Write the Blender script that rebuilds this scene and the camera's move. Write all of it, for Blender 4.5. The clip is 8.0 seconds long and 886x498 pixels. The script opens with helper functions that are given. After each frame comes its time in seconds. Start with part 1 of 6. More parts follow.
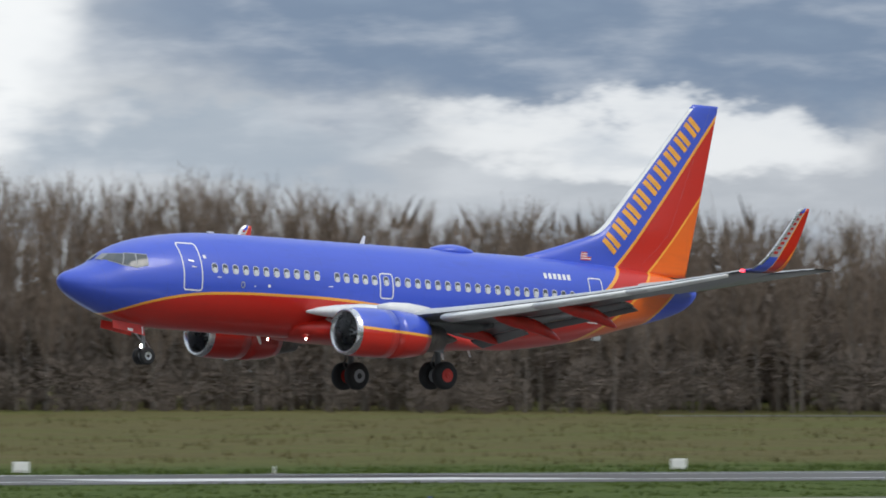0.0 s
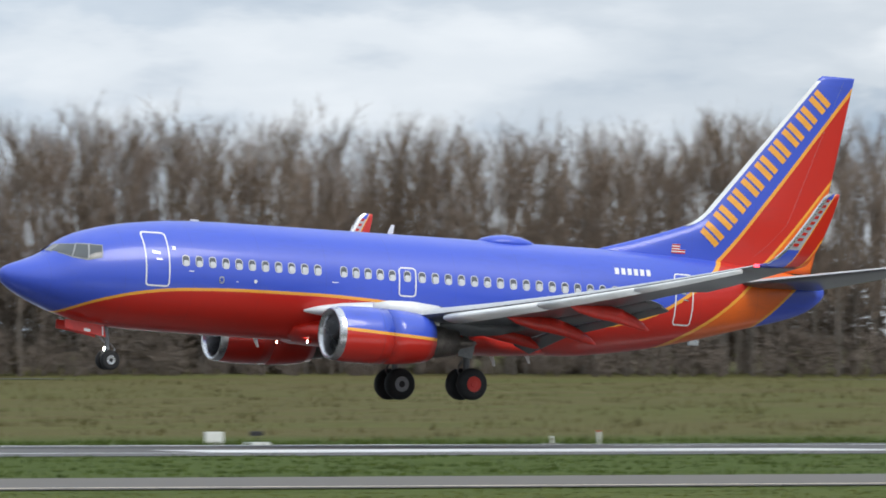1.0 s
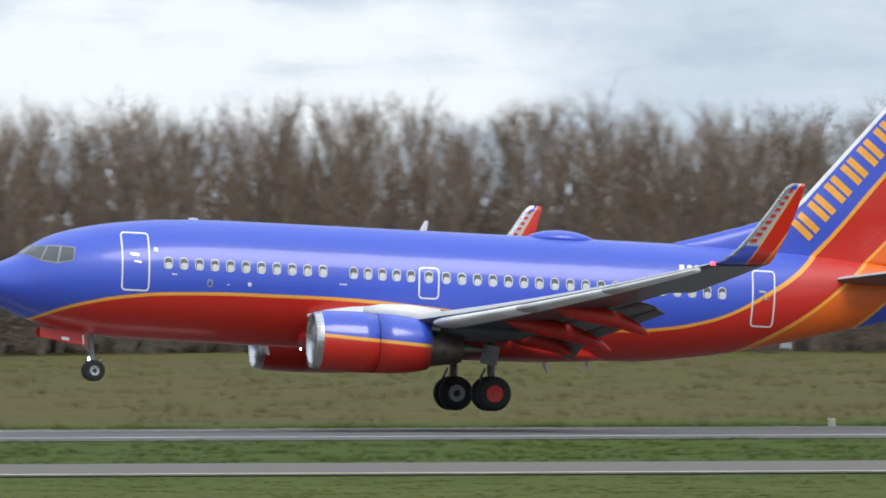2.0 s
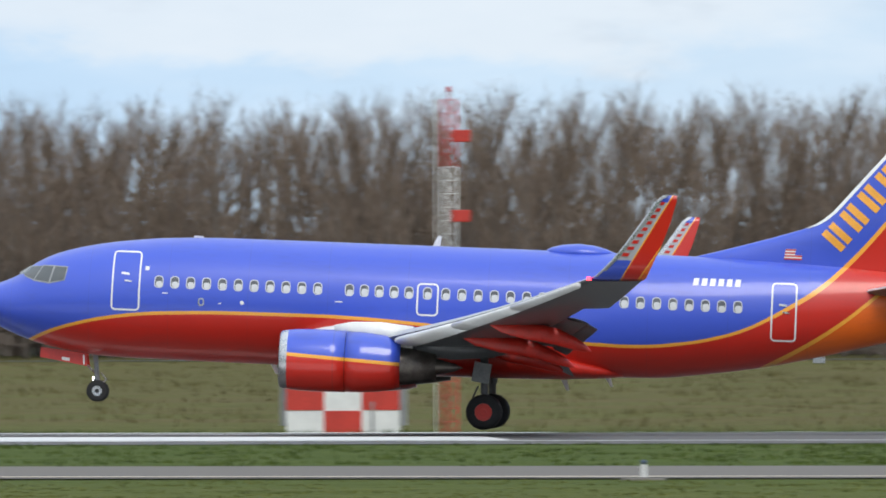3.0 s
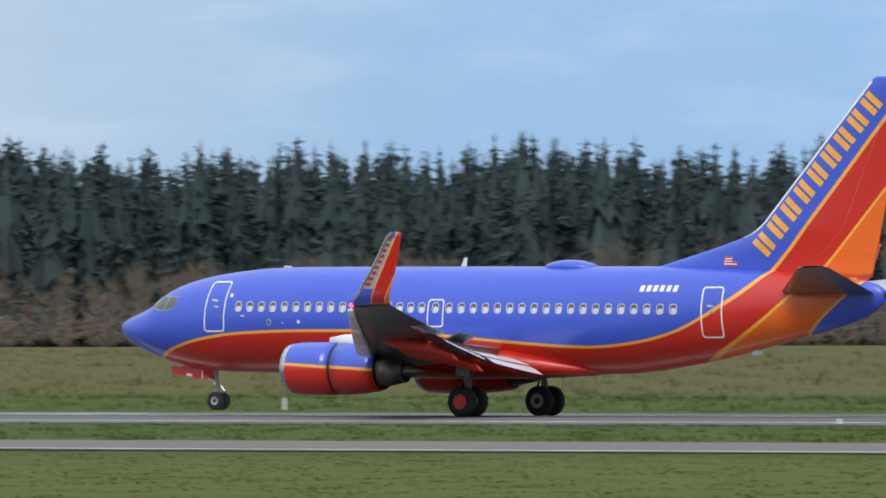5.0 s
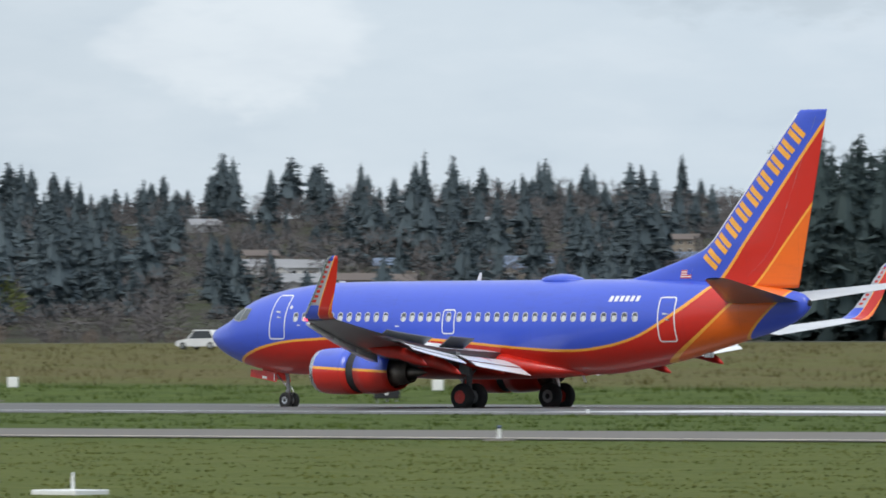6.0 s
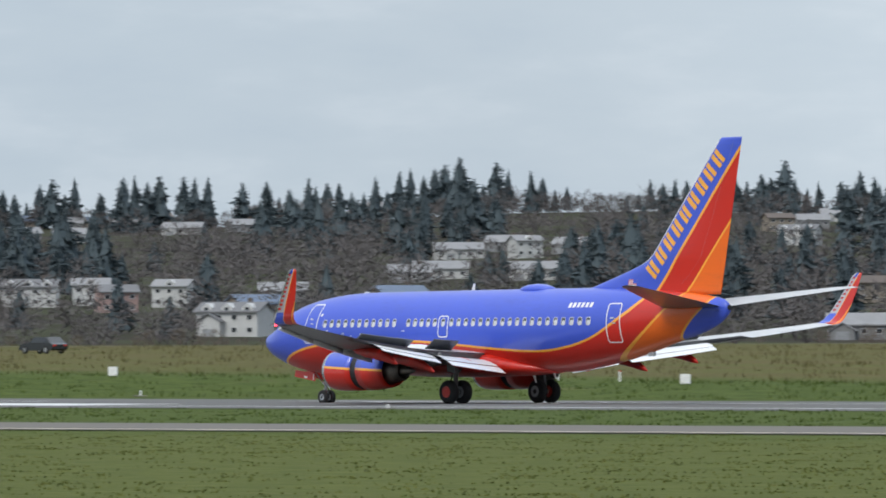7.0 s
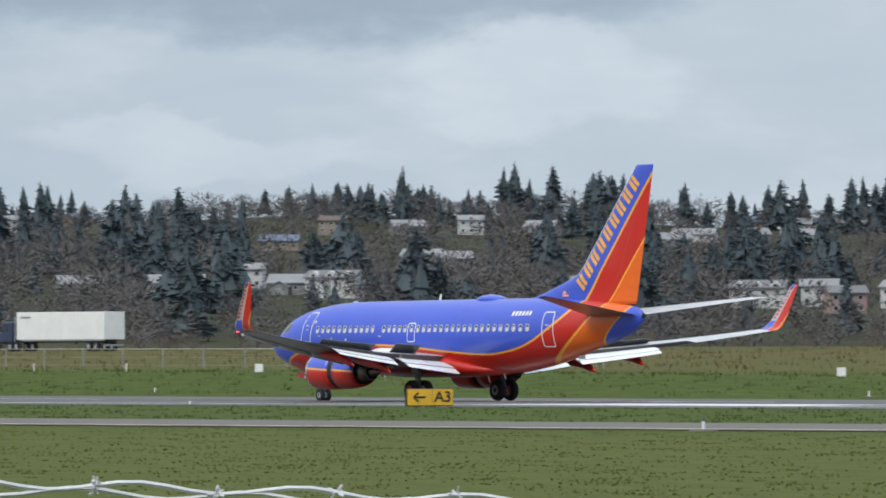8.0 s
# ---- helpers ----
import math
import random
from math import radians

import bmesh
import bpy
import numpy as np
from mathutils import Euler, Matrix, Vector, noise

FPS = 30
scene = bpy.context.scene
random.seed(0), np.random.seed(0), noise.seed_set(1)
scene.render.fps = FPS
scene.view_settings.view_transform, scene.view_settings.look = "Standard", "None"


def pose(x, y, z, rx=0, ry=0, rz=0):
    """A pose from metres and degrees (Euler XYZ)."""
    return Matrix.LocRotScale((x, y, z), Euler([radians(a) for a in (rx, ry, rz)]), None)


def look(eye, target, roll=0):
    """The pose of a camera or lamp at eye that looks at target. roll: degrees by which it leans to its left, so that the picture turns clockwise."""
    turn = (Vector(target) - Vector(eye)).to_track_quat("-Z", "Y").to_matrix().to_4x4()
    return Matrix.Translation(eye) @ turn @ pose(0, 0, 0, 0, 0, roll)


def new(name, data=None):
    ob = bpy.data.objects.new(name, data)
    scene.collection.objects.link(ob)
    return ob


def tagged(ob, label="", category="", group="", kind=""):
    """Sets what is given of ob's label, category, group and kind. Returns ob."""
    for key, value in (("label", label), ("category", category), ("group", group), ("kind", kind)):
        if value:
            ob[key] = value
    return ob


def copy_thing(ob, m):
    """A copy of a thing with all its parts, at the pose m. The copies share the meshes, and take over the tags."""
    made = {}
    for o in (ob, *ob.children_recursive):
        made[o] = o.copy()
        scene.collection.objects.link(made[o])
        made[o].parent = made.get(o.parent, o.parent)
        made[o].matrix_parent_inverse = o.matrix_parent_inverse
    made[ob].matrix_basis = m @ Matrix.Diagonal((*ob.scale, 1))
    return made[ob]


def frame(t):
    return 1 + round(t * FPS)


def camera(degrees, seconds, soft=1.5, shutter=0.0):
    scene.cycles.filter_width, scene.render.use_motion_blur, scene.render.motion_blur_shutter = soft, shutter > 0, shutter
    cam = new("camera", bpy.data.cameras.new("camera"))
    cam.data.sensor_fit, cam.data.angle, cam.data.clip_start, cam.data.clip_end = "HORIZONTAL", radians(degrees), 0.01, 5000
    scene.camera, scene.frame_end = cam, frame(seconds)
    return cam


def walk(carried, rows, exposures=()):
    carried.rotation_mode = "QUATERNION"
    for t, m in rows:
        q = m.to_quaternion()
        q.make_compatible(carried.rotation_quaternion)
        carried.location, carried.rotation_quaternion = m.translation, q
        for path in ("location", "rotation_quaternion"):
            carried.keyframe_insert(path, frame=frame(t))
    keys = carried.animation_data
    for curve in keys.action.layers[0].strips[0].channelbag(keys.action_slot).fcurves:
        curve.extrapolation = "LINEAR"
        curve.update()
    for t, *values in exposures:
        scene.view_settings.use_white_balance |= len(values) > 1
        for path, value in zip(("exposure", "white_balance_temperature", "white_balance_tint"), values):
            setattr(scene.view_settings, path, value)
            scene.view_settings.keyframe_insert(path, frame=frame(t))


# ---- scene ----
EYE = 2.29        # height of the lens over the runway
LINE_Y = 257.56   # distance of the runway's centre line

# ---- the camera: stands still and pans ----
cam = camera(6.276, 8.0, soft=1.7, shutter=0.1)


def aim(az, tilt, roll):
    return Matrix.Translation((0, 0, EYE)) @ pose(0, 0, 0, 90 + tilt, 0, -az) @ pose(0, 0, 0, 0, 0, roll)


walk(cam, [
    (0.0, aim(38.006, 1.205, 0.014)),
    (0.5, aim(32.324, 1.056, -0.102)),
    (1.0, aim(25.937, 0.946, 0.031)),
    (1.5, aim(19.186, 0.809, -0.086)),
    (1.7, aim(16.244, 0.793, -0.128)),
    (2.8, aim(-0.440, 0.800, -0.107)),
    (3.0, aim(-3.395, 0.812, -0.148)),
    (3.5, aim(-10.649, 0.802, -0.049)),
    (4.0, aim(-17.803, 0.759, -0.194)),
    (4.5, aim(-24.481, 0.697, -0.071)),
    (4.7, aim(-27.058, 0.710, -0.125)),
    (5.8, aim(-39.221, 0.761, -0.014)),
    (6.0, aim(-40.913, 0.739, -0.142)),
    (6.5, aim(-44.922, 0.768, -0.201)),
    (7.0, aim(-48.365, 0.756, -0.188)),
    (7.5, aim(-51.207, 0.766, -0.202)),
    (8.0, aim(-53.527, 0.777, -0.157)),
], exposures=[(0.0, 0.16), (0.5, 0.34), (1.0, 0.42), (3.0, 0.42), (8.0, 0.44)])

# ---- daylight: broken cloud, a veiled sun behind the viewer's shoulder ----
SUN_EL, SUN_AZ = 48.0, 160.0    # azimuth from +Y towards +X
world = bpy.data.worlds.new("sky")
scene.world = world
world.use_nodes = True
wn, wl = world.node_tree.nodes, world.node_tree.links
wn.clear()


def wnode(kind, **props):
    n = wn.new(kind)
    for k, v in props.items():
        n.inputs[k].default_value = v
    return n


def wmath(op, a, b=0.0, c=0.0, clamp=False):
    n = wn.new("ShaderNodeMath")
    n.operation, n.use_clamp = op, clamp
    for i, v in enumerate((a, b, c)):
        if hasattr(v, "is_linked"):
            wl.new(v, n.inputs[i])
        else:
            n.inputs[i].default_value = v
    return n.outputs[0]


def wmix(fac, a, b):
    n = wn.new("ShaderNodeMix")
    n.data_type = "RGBA"
    for i, v in ((0, fac), (6, a), (7, b)):
        if hasattr(v, "is_linked"):
            wl.new(v, n.inputs[i])
        else:
            n.inputs[i].default_value = v
    return n.outputs[2]


def ramp_w(value, lo, hi):
    n = wn.new("ShaderNodeMapRange")
    n.interpolation_type = "SMOOTHSTEP"
    wl.new(value, n.inputs[0])
    n.inputs[1].default_value, n.inputs[2].default_value = lo, hi
    return n.outputs[0]


coord = wn.new("ShaderNodeTexCoord")
sepw = wn.new("ShaderNodeSeparateXYZ")
wl.new(coord.outputs["Generated"], sepw.inputs[0])
sky = wn.new("ShaderNodeTexSky")
sky.sky_type, sky.sun_disc = "NISHITA", False
sky.sun_elevation, sky.sun_rotation = radians(SUN_EL), radians(SUN_AZ)
sky.air_density, sky.dust_density, sky.ozone_density = 1.0, 1.2, 2.0


def cloud_noise(sx, sz, scale, detail, off, rough=0.55):
    mp = wn.new("ShaderNodeMapping")
    mp.inputs["Scale"].default_value = (sx, sx, sz)
    mp.inputs["Location"].default_value = off
    wl.new(coord.outputs["Generated"], mp.inputs[0])
    nz = wn.new("ShaderNodeTexNoise")
    nz.inputs["Scale"].default_value, nz.inputs["Detail"].default_value = scale, detail
    nz.inputs["Roughness"].default_value = rough
    wl.new(mp.outputs[0], nz.inputs["Vector"])
    return nz.outputs["Fac"]


big = cloud_noise(1.0, 3.2, 5.0, 3.0, (0.3, 0.2, 0.5))
fine = cloud_noise(1.0, 2.6, 18.0, 5.0, (3.1, 0.7, 1.9), 0.5)
lump = cloud_noise(1.0, 3.0, 11.0, 6.0, (7.7, 4.2, 0.3), 0.5)
# the cloud sheet opens over one quarter of the horizon and thins to pale grey on one side
opening = ramp_w(wmath("ADD", wmath("MULTIPLY", sepw.outputs[0], math.sin(radians(-21))), wmath("MULTIPLY", sepw.outputs[1], math.cos(radians(-21)))), 0.945, 0.992)
west = ramp_w(sepw.outputs[0], -0.45, -0.62)
body = wmath("ADD", wmath("MULTIPLY", big, 0.6), wmath("MULTIPLY", fine, 0.4))
cover = wmath("MULTIPLY", ramp_w(body, 0.30, 0.50), wmath("SUBTRACT", 1.0, wmath("MULTIPLY", opening, 0.88)))
cover = wmath("MAXIMUM", cover, wmath("MULTIPLY", west, 0.88))
bright = wmath("ADD", wmath("MULTIPLY", lump, 0.7), wmath("MULTIPLY", big, 0.3))
puff = wmath("MULTIPLY", ramp_w(bright, 0.42, 0.62), wmath("SUBTRACT", 1.0, wmath("MULTIPLY", ramp_w(sepw.outputs[0], 0.58, 0.70), 0.7)))
grey = wmix(west, wmix(fine, (0.17, 0.225, 0.30, 1), (0.34, 0.41, 0.49, 1)), wmix(fine, (0.34, 0.385, 0.43, 1), (0.46, 0.50, 0.54, 1)))
cloud = wmix(puff, grey, wmix(west, (0.74, 0.77, 0.80, 1), (0.57, 0.60, 0.625, 1)))
blue = wn.new("ShaderNodeVectorMath")
blue.operation = "SCALE"
wl.new(sky.outputs[0], blue.inputs[0])
blue.inputs[3].default_value = 0.08
haze = wmix(0.8, blue.outputs[0], wmix(fine, (0.235, 0.385, 0.61, 1), (0.37, 0.52, 0.70, 1)))
veil = ramp_w(sepw.outputs[0], -0.70, -0.88)
upper = wmix(wmath("MULTIPLY", veil, 0.6), wmix(cover, haze, cloud), (0.26, 0.315, 0.37, 1))

# the clouds near the horizon, in degrees of bearing and elevation
bear = wmath("MULTIPLY", wmath("ARCTAN2", sepw.outputs[0], sepw.outputs[1]), 57.2958)
elev = wmath("MULTIPLY", wmath("ARCSINE", sepw.outputs[2]), 57.2958)


def low_noise(sa, se, detail, off, rough=0.5):
    cb = wn.new("ShaderNodeCombineXYZ")
    wl.new(wmath("MULTIPLY_ADD", bear, sa, off), cb.inputs[0])
    wl.new(wmath("MULTIPLY_ADD", elev, se, off * 0.37), cb.inputs[1])
    nz = wn.new("ShaderNodeTexNoise")
    nz.inputs["Scale"].default_value, nz.inputs["Detail"].default_value, nz.inputs["Roughness"].default_value = 1.0, detail, rough
    wl.new(cb.outputs[0], nz.inputs["Vector"])
    return nz.outputs["Fac"]


SKY_TONE = [(-62, 0.34, 0.40, 0.46), (-54, 0.36, 0.425, 0.485), (-48, 0.375, 0.435, 0.49), (-42, 0.46, 0.525, 0.58), (-37, 0.44, 0.51, 0.575), (-31, 0.25, 0.39, 0.57), (-26, 0.245, 0.395, 0.61), (-21, 0.275, 0.42, 0.61),
            (-15, 0.31, 0.46, 0.63), (-9, 0.37, 0.52, 0.69), (-3, 0.45, 0.575, 0.70), (8, 0.47, 0.545, 0.62), (19, 0.42, 0.495, 0.58), (32, 0.47, 0.51, 0.55), (41, 0.40, 0.43, 0.47)]
tone = wn.new("ShaderNodeValToRGB")
wl.new(wmath("DIVIDE", wmath("ADD", bear, 62.0), 110.0), tone.inputs[0])
els = tone.color_ramp.elements
while len(els) < len(SKY_TONE):
    els.new(0.5)
for e, (a, *rgb) in zip(els, SKY_TONE):
    e.position, e.color = (a + 62) / 110, (*rgb, 1)
warp_a = wmath("MULTIPLY_ADD", low_noise(0.55, 1.1, 4.0, 3.0), 2.6, -1.3)
warp_e = wmath("MULTIPLY_ADD", low_noise(0.8, 1.6, 5.0, 11.0, 0.6), 1.1, -0.55)
bear_w, elev_w = wmath("ADD", bear, warp_a), wmath("ADD", elev, warp_e)
near_sky = tone.outputs[0]


def cloud_bank(a, e, ra, re, shade, strength):
    """A soft bank of cloud about a bearing and elevation."""
    global near_sky
    da, de = wmath("DIVIDE", wmath("SUBTRACT", bear_w, a), ra), wmath("DIVIDE", wmath("SUBTRACT", elev_w, e), re)
    f = ramp_w(wmath("ADD", wmath("MULTIPLY", da, da), wmath("MULTIPLY", de, de)), 1.25, 0.35)
    near_sky = wmix(wmath("MULTIPLY", f, strength), near_sky, (*shade, 1))


SLATE, PALE_SLATE, LIT, SOFT = (0.165, 0.225, 0.32), (0.28, 0.35, 0.43), (0.80, 0.82, 0.83), (0.60, 0.64, 0.68)
cloud_bank(39.8, 2.95, 4.6, 0.95, SLATE, 0.95)
cloud_bank(39.6, 1.95, 1.9, 0.30, LIT, 0.75)
cloud_bank(36.4, 1.95, 1.6, 0.30, PALE_SLATE, 0.5)
cloud_bank(34.4, 2.6, 1.25, 0.95, LIT, 0.95)
cloud_bank(30.8, 2.40, 1.8, 0.42, LIT, 0.85)
cloud_bank(30.9, 1.80, 2.4, 0.28, (0.20, 0.28, 0.38), 0.8)
cloud_bank(25.0, 2.20, 2.4, 0.50, SOFT, 0.7)
cloud_bank(19.6, 2.62, 1.5, 0.34, (0.24, 0.32, 0.42), 0.75)
cloud_bank(20.0, 2.00, 1.9, 0.30, LIT, 0.9)
cloud_bank(16.5, 2.35, 1.8, 0.30, (0.34, 0.41, 0.50), 0.6)
cloud_bank(10.0, 2.10, 3.2, 0.60, LIT, 0.6)
cloud_bank(-4.0, 2.60, 3.4, 0.55, SOFT, 0.7)
cloud_bank(-8.6, 1.80, 1.5, 0.20, (0.66, 0.71, 0.76), 0.85)
cloud_bank(-17.0, 1.90, 3.4, 0.35, (0.40, 0.52, 0.66), 0.5)
cloud_bank(-42.2, 2.20, 0.8, 0.45, LIT, 0.22)
cloud_bank(-38.5, 2.75, 1.6, 0.35, (0.36, 0.42, 0.47), 0.6)
cloud_bank(-54.5, 2.95, 3.8, 0.75, (0.235, 0.295, 0.37), 0.9)
cloud_bank(-52.8, 2.0, 1.1, 0.40, (0.54, 0.585, 0.63), 0.3)
cloud_bank(-55.4, 1.50, 1.2, 0.25, (0.50, 0.545, 0.59), 0.35)
billow = low_noise(0.7, 2.2, 6.0, 21.0, 0.55)
patchy = wmath("MULTIPLY_ADD", ramp_w(bear, -8.0, 12.0), 0.22, 0.12)
near_sky = wmix(wmath("MULTIPLY", ramp_w(billow, 0.46, 0.72), patchy), near_sky, (0.70, 0.73, 0.76, 1))
near_sky = wmix(wmath("MULTIPLY", ramp_w(billow, 0.48, 0.28), patchy), near_sky, (0.25, 0.32, 0.41, 1))
final = wmix(ramp_w(elev, 3.2, 8.0), near_sky, upper)
# an overcast dome is brighter overhead than at the horizon
dome = wn.new("ShaderNodeVectorMath")
dome.operation = "SCALE"
wl.new(final, dome.inputs[0])
wl.new(wmath("ADD", 1.0, wmath("MULTIPLY", wmath("MAXIMUM", sepw.outputs[2], 0.0), 0.9)), dome.inputs[3])
bg = wn.new("ShaderNodeBackground")
wl.new(dome.outputs[0], bg.inputs[0])
bg.inputs[1].default_value = 1.0
wo = wn.new("ShaderNodeOutputWorld")
wl.new(bg.outputs[0], wo.inputs[0])

sun_data = bpy.data.lights.new("sun", "SUN")
sun_data.energy, sun_data.angle, sun_data.color = 1.3, radians(28), (1.0, 0.95, 0.88)
sun = new("sun", sun_data)
sdir = Vector((math.sin(radians(SUN_AZ)) * math.cos(radians(SUN_EL)), math.cos(radians(SUN_AZ)) * math.cos(radians(SUN_EL)), math.sin(radians(SUN_EL))))
sun.matrix_world = look(sdir * 100, (0, 0, 0))


# ---- materials ----
class Mat:
    """A small builder of node materials."""

    def __init__(self, name, color=(0.5, 0.5, 0.5), rough=0.5, metal=0.0, coat=0.0, spec=0.5):
        self.m = bpy.data.materials.new(name)
        self.m.use_nodes = True
        self.n, self.l = self.m.node_tree.nodes, self.m.node_tree.links
        self.b = self.n["Principled BSDF"]
        self.set("Base Color", (*color, 1) if len(color) == 3 else color)
        self.set("Roughness", rough)
        self.set("Metallic", metal)
        self.set("Coat Weight", coat)
        self.set("Coat Roughness", 0.08)
        self.set("Specular IOR Level", spec)
        self.tc = None

    def set(self, key, value):
        if hasattr(value, "is_linked"):
            self.l.new(value, self.b.inputs[key])
        else:
            self.b.inputs[key].default_value = value
        return self

    def coord(self, kind="Object"):
        if self.tc is None:
            self.tc = self.n.new("ShaderNodeTexCoord")
        return self.tc.outputs[kind]

    def xyz(self, kind="Object"):
        s = self.n.new("ShaderNodeSeparateXYZ")
        self.l.new(self.coord(kind), s.inputs[0])
        return s.outputs

    def math(self, op, a, b=0.0, c=0.0, clamp=False):
        n = self.n.new("ShaderNodeMath")
        n.operation, n.use_clamp = op, clamp
        for i, v in enumerate((a, b, c)):
            if hasattr(v, "is_linked"):
                self.l.new(v, n.inputs[i])
            else:
                n.inputs[i].default_value = v
        return n.outputs[0]

    def mix(self, fac, a, b):
        n = self.n.new("ShaderNodeMix")
        n.data_type = "RGBA"
        for i, v in ((0, fac), (6, a), (7, b)):
            if hasattr(v, "is_linked"):
                self.l.new(v, n.inputs[i])
            else:
                n.inputs[i].default_value = (*v, 1) if isinstance(v, tuple) and len(v) == 3 else v
        return n.outputs[2]

    def noise(self, scale, detail=4.0, stretch=(1, 1, 1), rough=0.55, kind="Object"):
        mp = self.n.new("ShaderNodeMapping")
        mp.inputs["Scale"].default_value = stretch
        self.l.new(self.coord(kind), mp.inputs[0])
        z = self.n.new("ShaderNodeTexNoise")
        z.inputs["Scale"].default_value, z.inputs["Detail"].default_value = scale, detail
        z.inputs["Roughness"].default_value = rough
        self.l.new(mp.outputs[0], z.inputs["Vector"])
        return z.outputs["Fac"]

    def step(self, value, lo, hi):
        n = self.n.new("ShaderNodeMapRange")
        n.interpolation_type = "SMOOTHSTEP"
        self.l.new(value, n.inputs[0])
        n.inputs[1].default_value, n.inputs[2].default_value = lo, hi
        return n.outputs[0]

    def bump(self, height, strength=0.3, dist=0.02):
        n = self.n.new("ShaderNodeBump")
        n.inputs["Strength"].default_value, n.inputs["Distance"].default_value = strength, dist
        self.l.new(height, n.inputs["Height"])
        self.l.new(n.outputs[0], self.b.inputs["Normal"])
        return self

    def random(self):
        return self.n.new("ShaderNodeObjectInfo").outputs["Random"]

    def island(self):
        return self.n.new("ShaderNodeNewGeometry").outputs["Random Per Island"]

    def curve(self, value, points):
        n = self.n.new("ShaderNodeFloatCurve")
        c = n.mapping.curves[0]
        while len(c.points) < len(points):
            c.points.new(0.5, 0.5)
        for p, (x, y) in zip(c.points, points):
            p.location = (x, y)
            p.handle_type = "AUTO"
        n.mapping.update()
        self.l.new(value, n.inputs[1])
        return n.outputs[0]


def plain(name, color, rough=0.5, metal=0.0, coat=0.0, vary=0.12, scale=3.0):
    """A material with soft soiling at two scales."""
    m = Mat(name, color, rough, metal, coat)
    dirt = m.math("ADD", m.math("MULTIPLY", m.noise(scale), 0.6), m.math("MULTIPLY", m.noise(scale * 9), 0.4))
    dark = tuple(c * (1 - vary * 2.2) for c in color)
    lite = tuple(min(1, c * (1 + vary)) for c in color)
    m.set("Base Color", m.mix(m.step(dirt, 0.3, 0.7), dark, lite))
    m.set("Roughness", m.math("MULTIPLY_ADD", dirt, 0.2, rough - 0.1))
    return m.m


BLUE, RED, ORANGE, YELLOW = (0.045, 0.092, 0.56), (0.56, 0.018, 0.008), (0.80, 0.135, 0.008), (0.88, 0.40, 0.045)

# the painted livery; object space runs aft along x from the main gear (x = 0)
livery = Mat("airliner_paint", BLUE, 0.3, 0.0, 0.38)
lx, ly, lz = livery.xyz()
u = livery.math("DIVIDE", livery.math("ADD", lx, 16.9), 35.0)
STRIPE = [(2.0, -1.78), (3.26, -1.30), (5.13, -0.92), (7.0, -0.78), (9.5, -0.73), (12.6, -0.76), (18.5, -1.20), (20.2, -1.30), (21.5, -1.30),
          (22.8, -1.16), (23.7, -0.98), (24.6, -0.70), (25.5, -0.26), (26.2, 0.16), (26.9, 0.62), (27.8, 1.43), (29.6, 3.55), (32.85, 7.6), (34.0, 9.0)]
g1 = livery.math("MULTIPLY_ADD", livery.curve(u, [(x / 35, (z + 3) / 12) for x, z in STRIPE]), 12.0, -3.0)
d1 = livery.math("SUBTRACT", lz, g1)
w1 = livery.math("MULTIPLY_ADD", livery.step(lx, 7.5, 11.0), 0.05, 0.055)
is_blue = livery.math("GREATER_THAN", d1, w1)
is_yellow = livery.math("GREATER_THAN", d1, livery.math("MULTIPLY", w1, -1.0))
SECOND = [(25.0, -2.0), (25.6, -1.70), (26.85, -0.98), (27.69, -0.40), (28.52, 0.28), (29.76, 1.44), (30.6, 2.36), (32.3, 4.40), (34.5, 7.0)]
g2 = livery.math("MULTIPLY_ADD", livery.curve(u, [(x / 35, (z + 3) / 12) for x, z in SECOND]), 12.0, -3.0)
d2 = livery.math("SUBTRACT", lz, g2)
aft = livery.math("GREATER_THAN", lx, 8.3)
is_orange = livery.math("MULTIPLY", livery.math("LESS_THAN", d2, 0.0), aft)
is_line2 = livery.math("MULTIPLY", livery.math("LESS_THAN", livery.math("ABSOLUTE", d2), 0.075), aft)
g3 = livery.math("MULTIPLY_ADD", lx, 0.9, -1.07 - 0.9 * 12.17)
is_tail = livery.math("MULTIPLY", livery.math("LESS_THAN", lz, g3), livery.math("LESS_THAN", lz, 1.16))
is_tail = livery.math("MULTIPLY", is_tail, aft)
is_line3 = livery.math("MULTIPLY", livery.math("LESS_THAN", livery.math("ABSOLUTE", livery.math("SUBTRACT", lz, g3)), 0.06),
                       livery.math("MULTIPLY", livery.math("LESS_THAN", lz, 1.1), aft))
col = livery.mix(is_yellow, RED, YELLOW)
col = livery.mix(is_blue, col, BLUE)
col = livery.mix(is_orange, col, ORANGE)
col = livery.mix(is_line2, col, YELLOW)
col = livery.mix(is_tail, col, BLUE)
col = livery.mix(is_line3, col, YELLOW)
grime = livery.math("ADD", livery.math("MULTIPLY", livery.noise(0.9, 5, (0.25, 1, 1)), 0.6), livery.math("MULTIPLY", livery.noise(9, 4, (0.2, 1, 1)), 0.4))
frames_x = livery.math("LESS_THAN", livery.math("PINGPONG", livery.math("ADD", lx, 0.35), 1.27), 0.012)
soil = livery.math("ADD", livery.math("MULTIPLY", livery.step(grime, 0.48, 0.75), 0.16), livery.math("MULTIPLY", frames_x, 0.12))
livery.set("Base Color", livery.mix(soil, col, (0.05, 0.045, 0.05)))
livery.set("Roughness", livery.math("MULTIPLY_ADD", grime, 0.2, 0.27))
LIVERY = livery.m

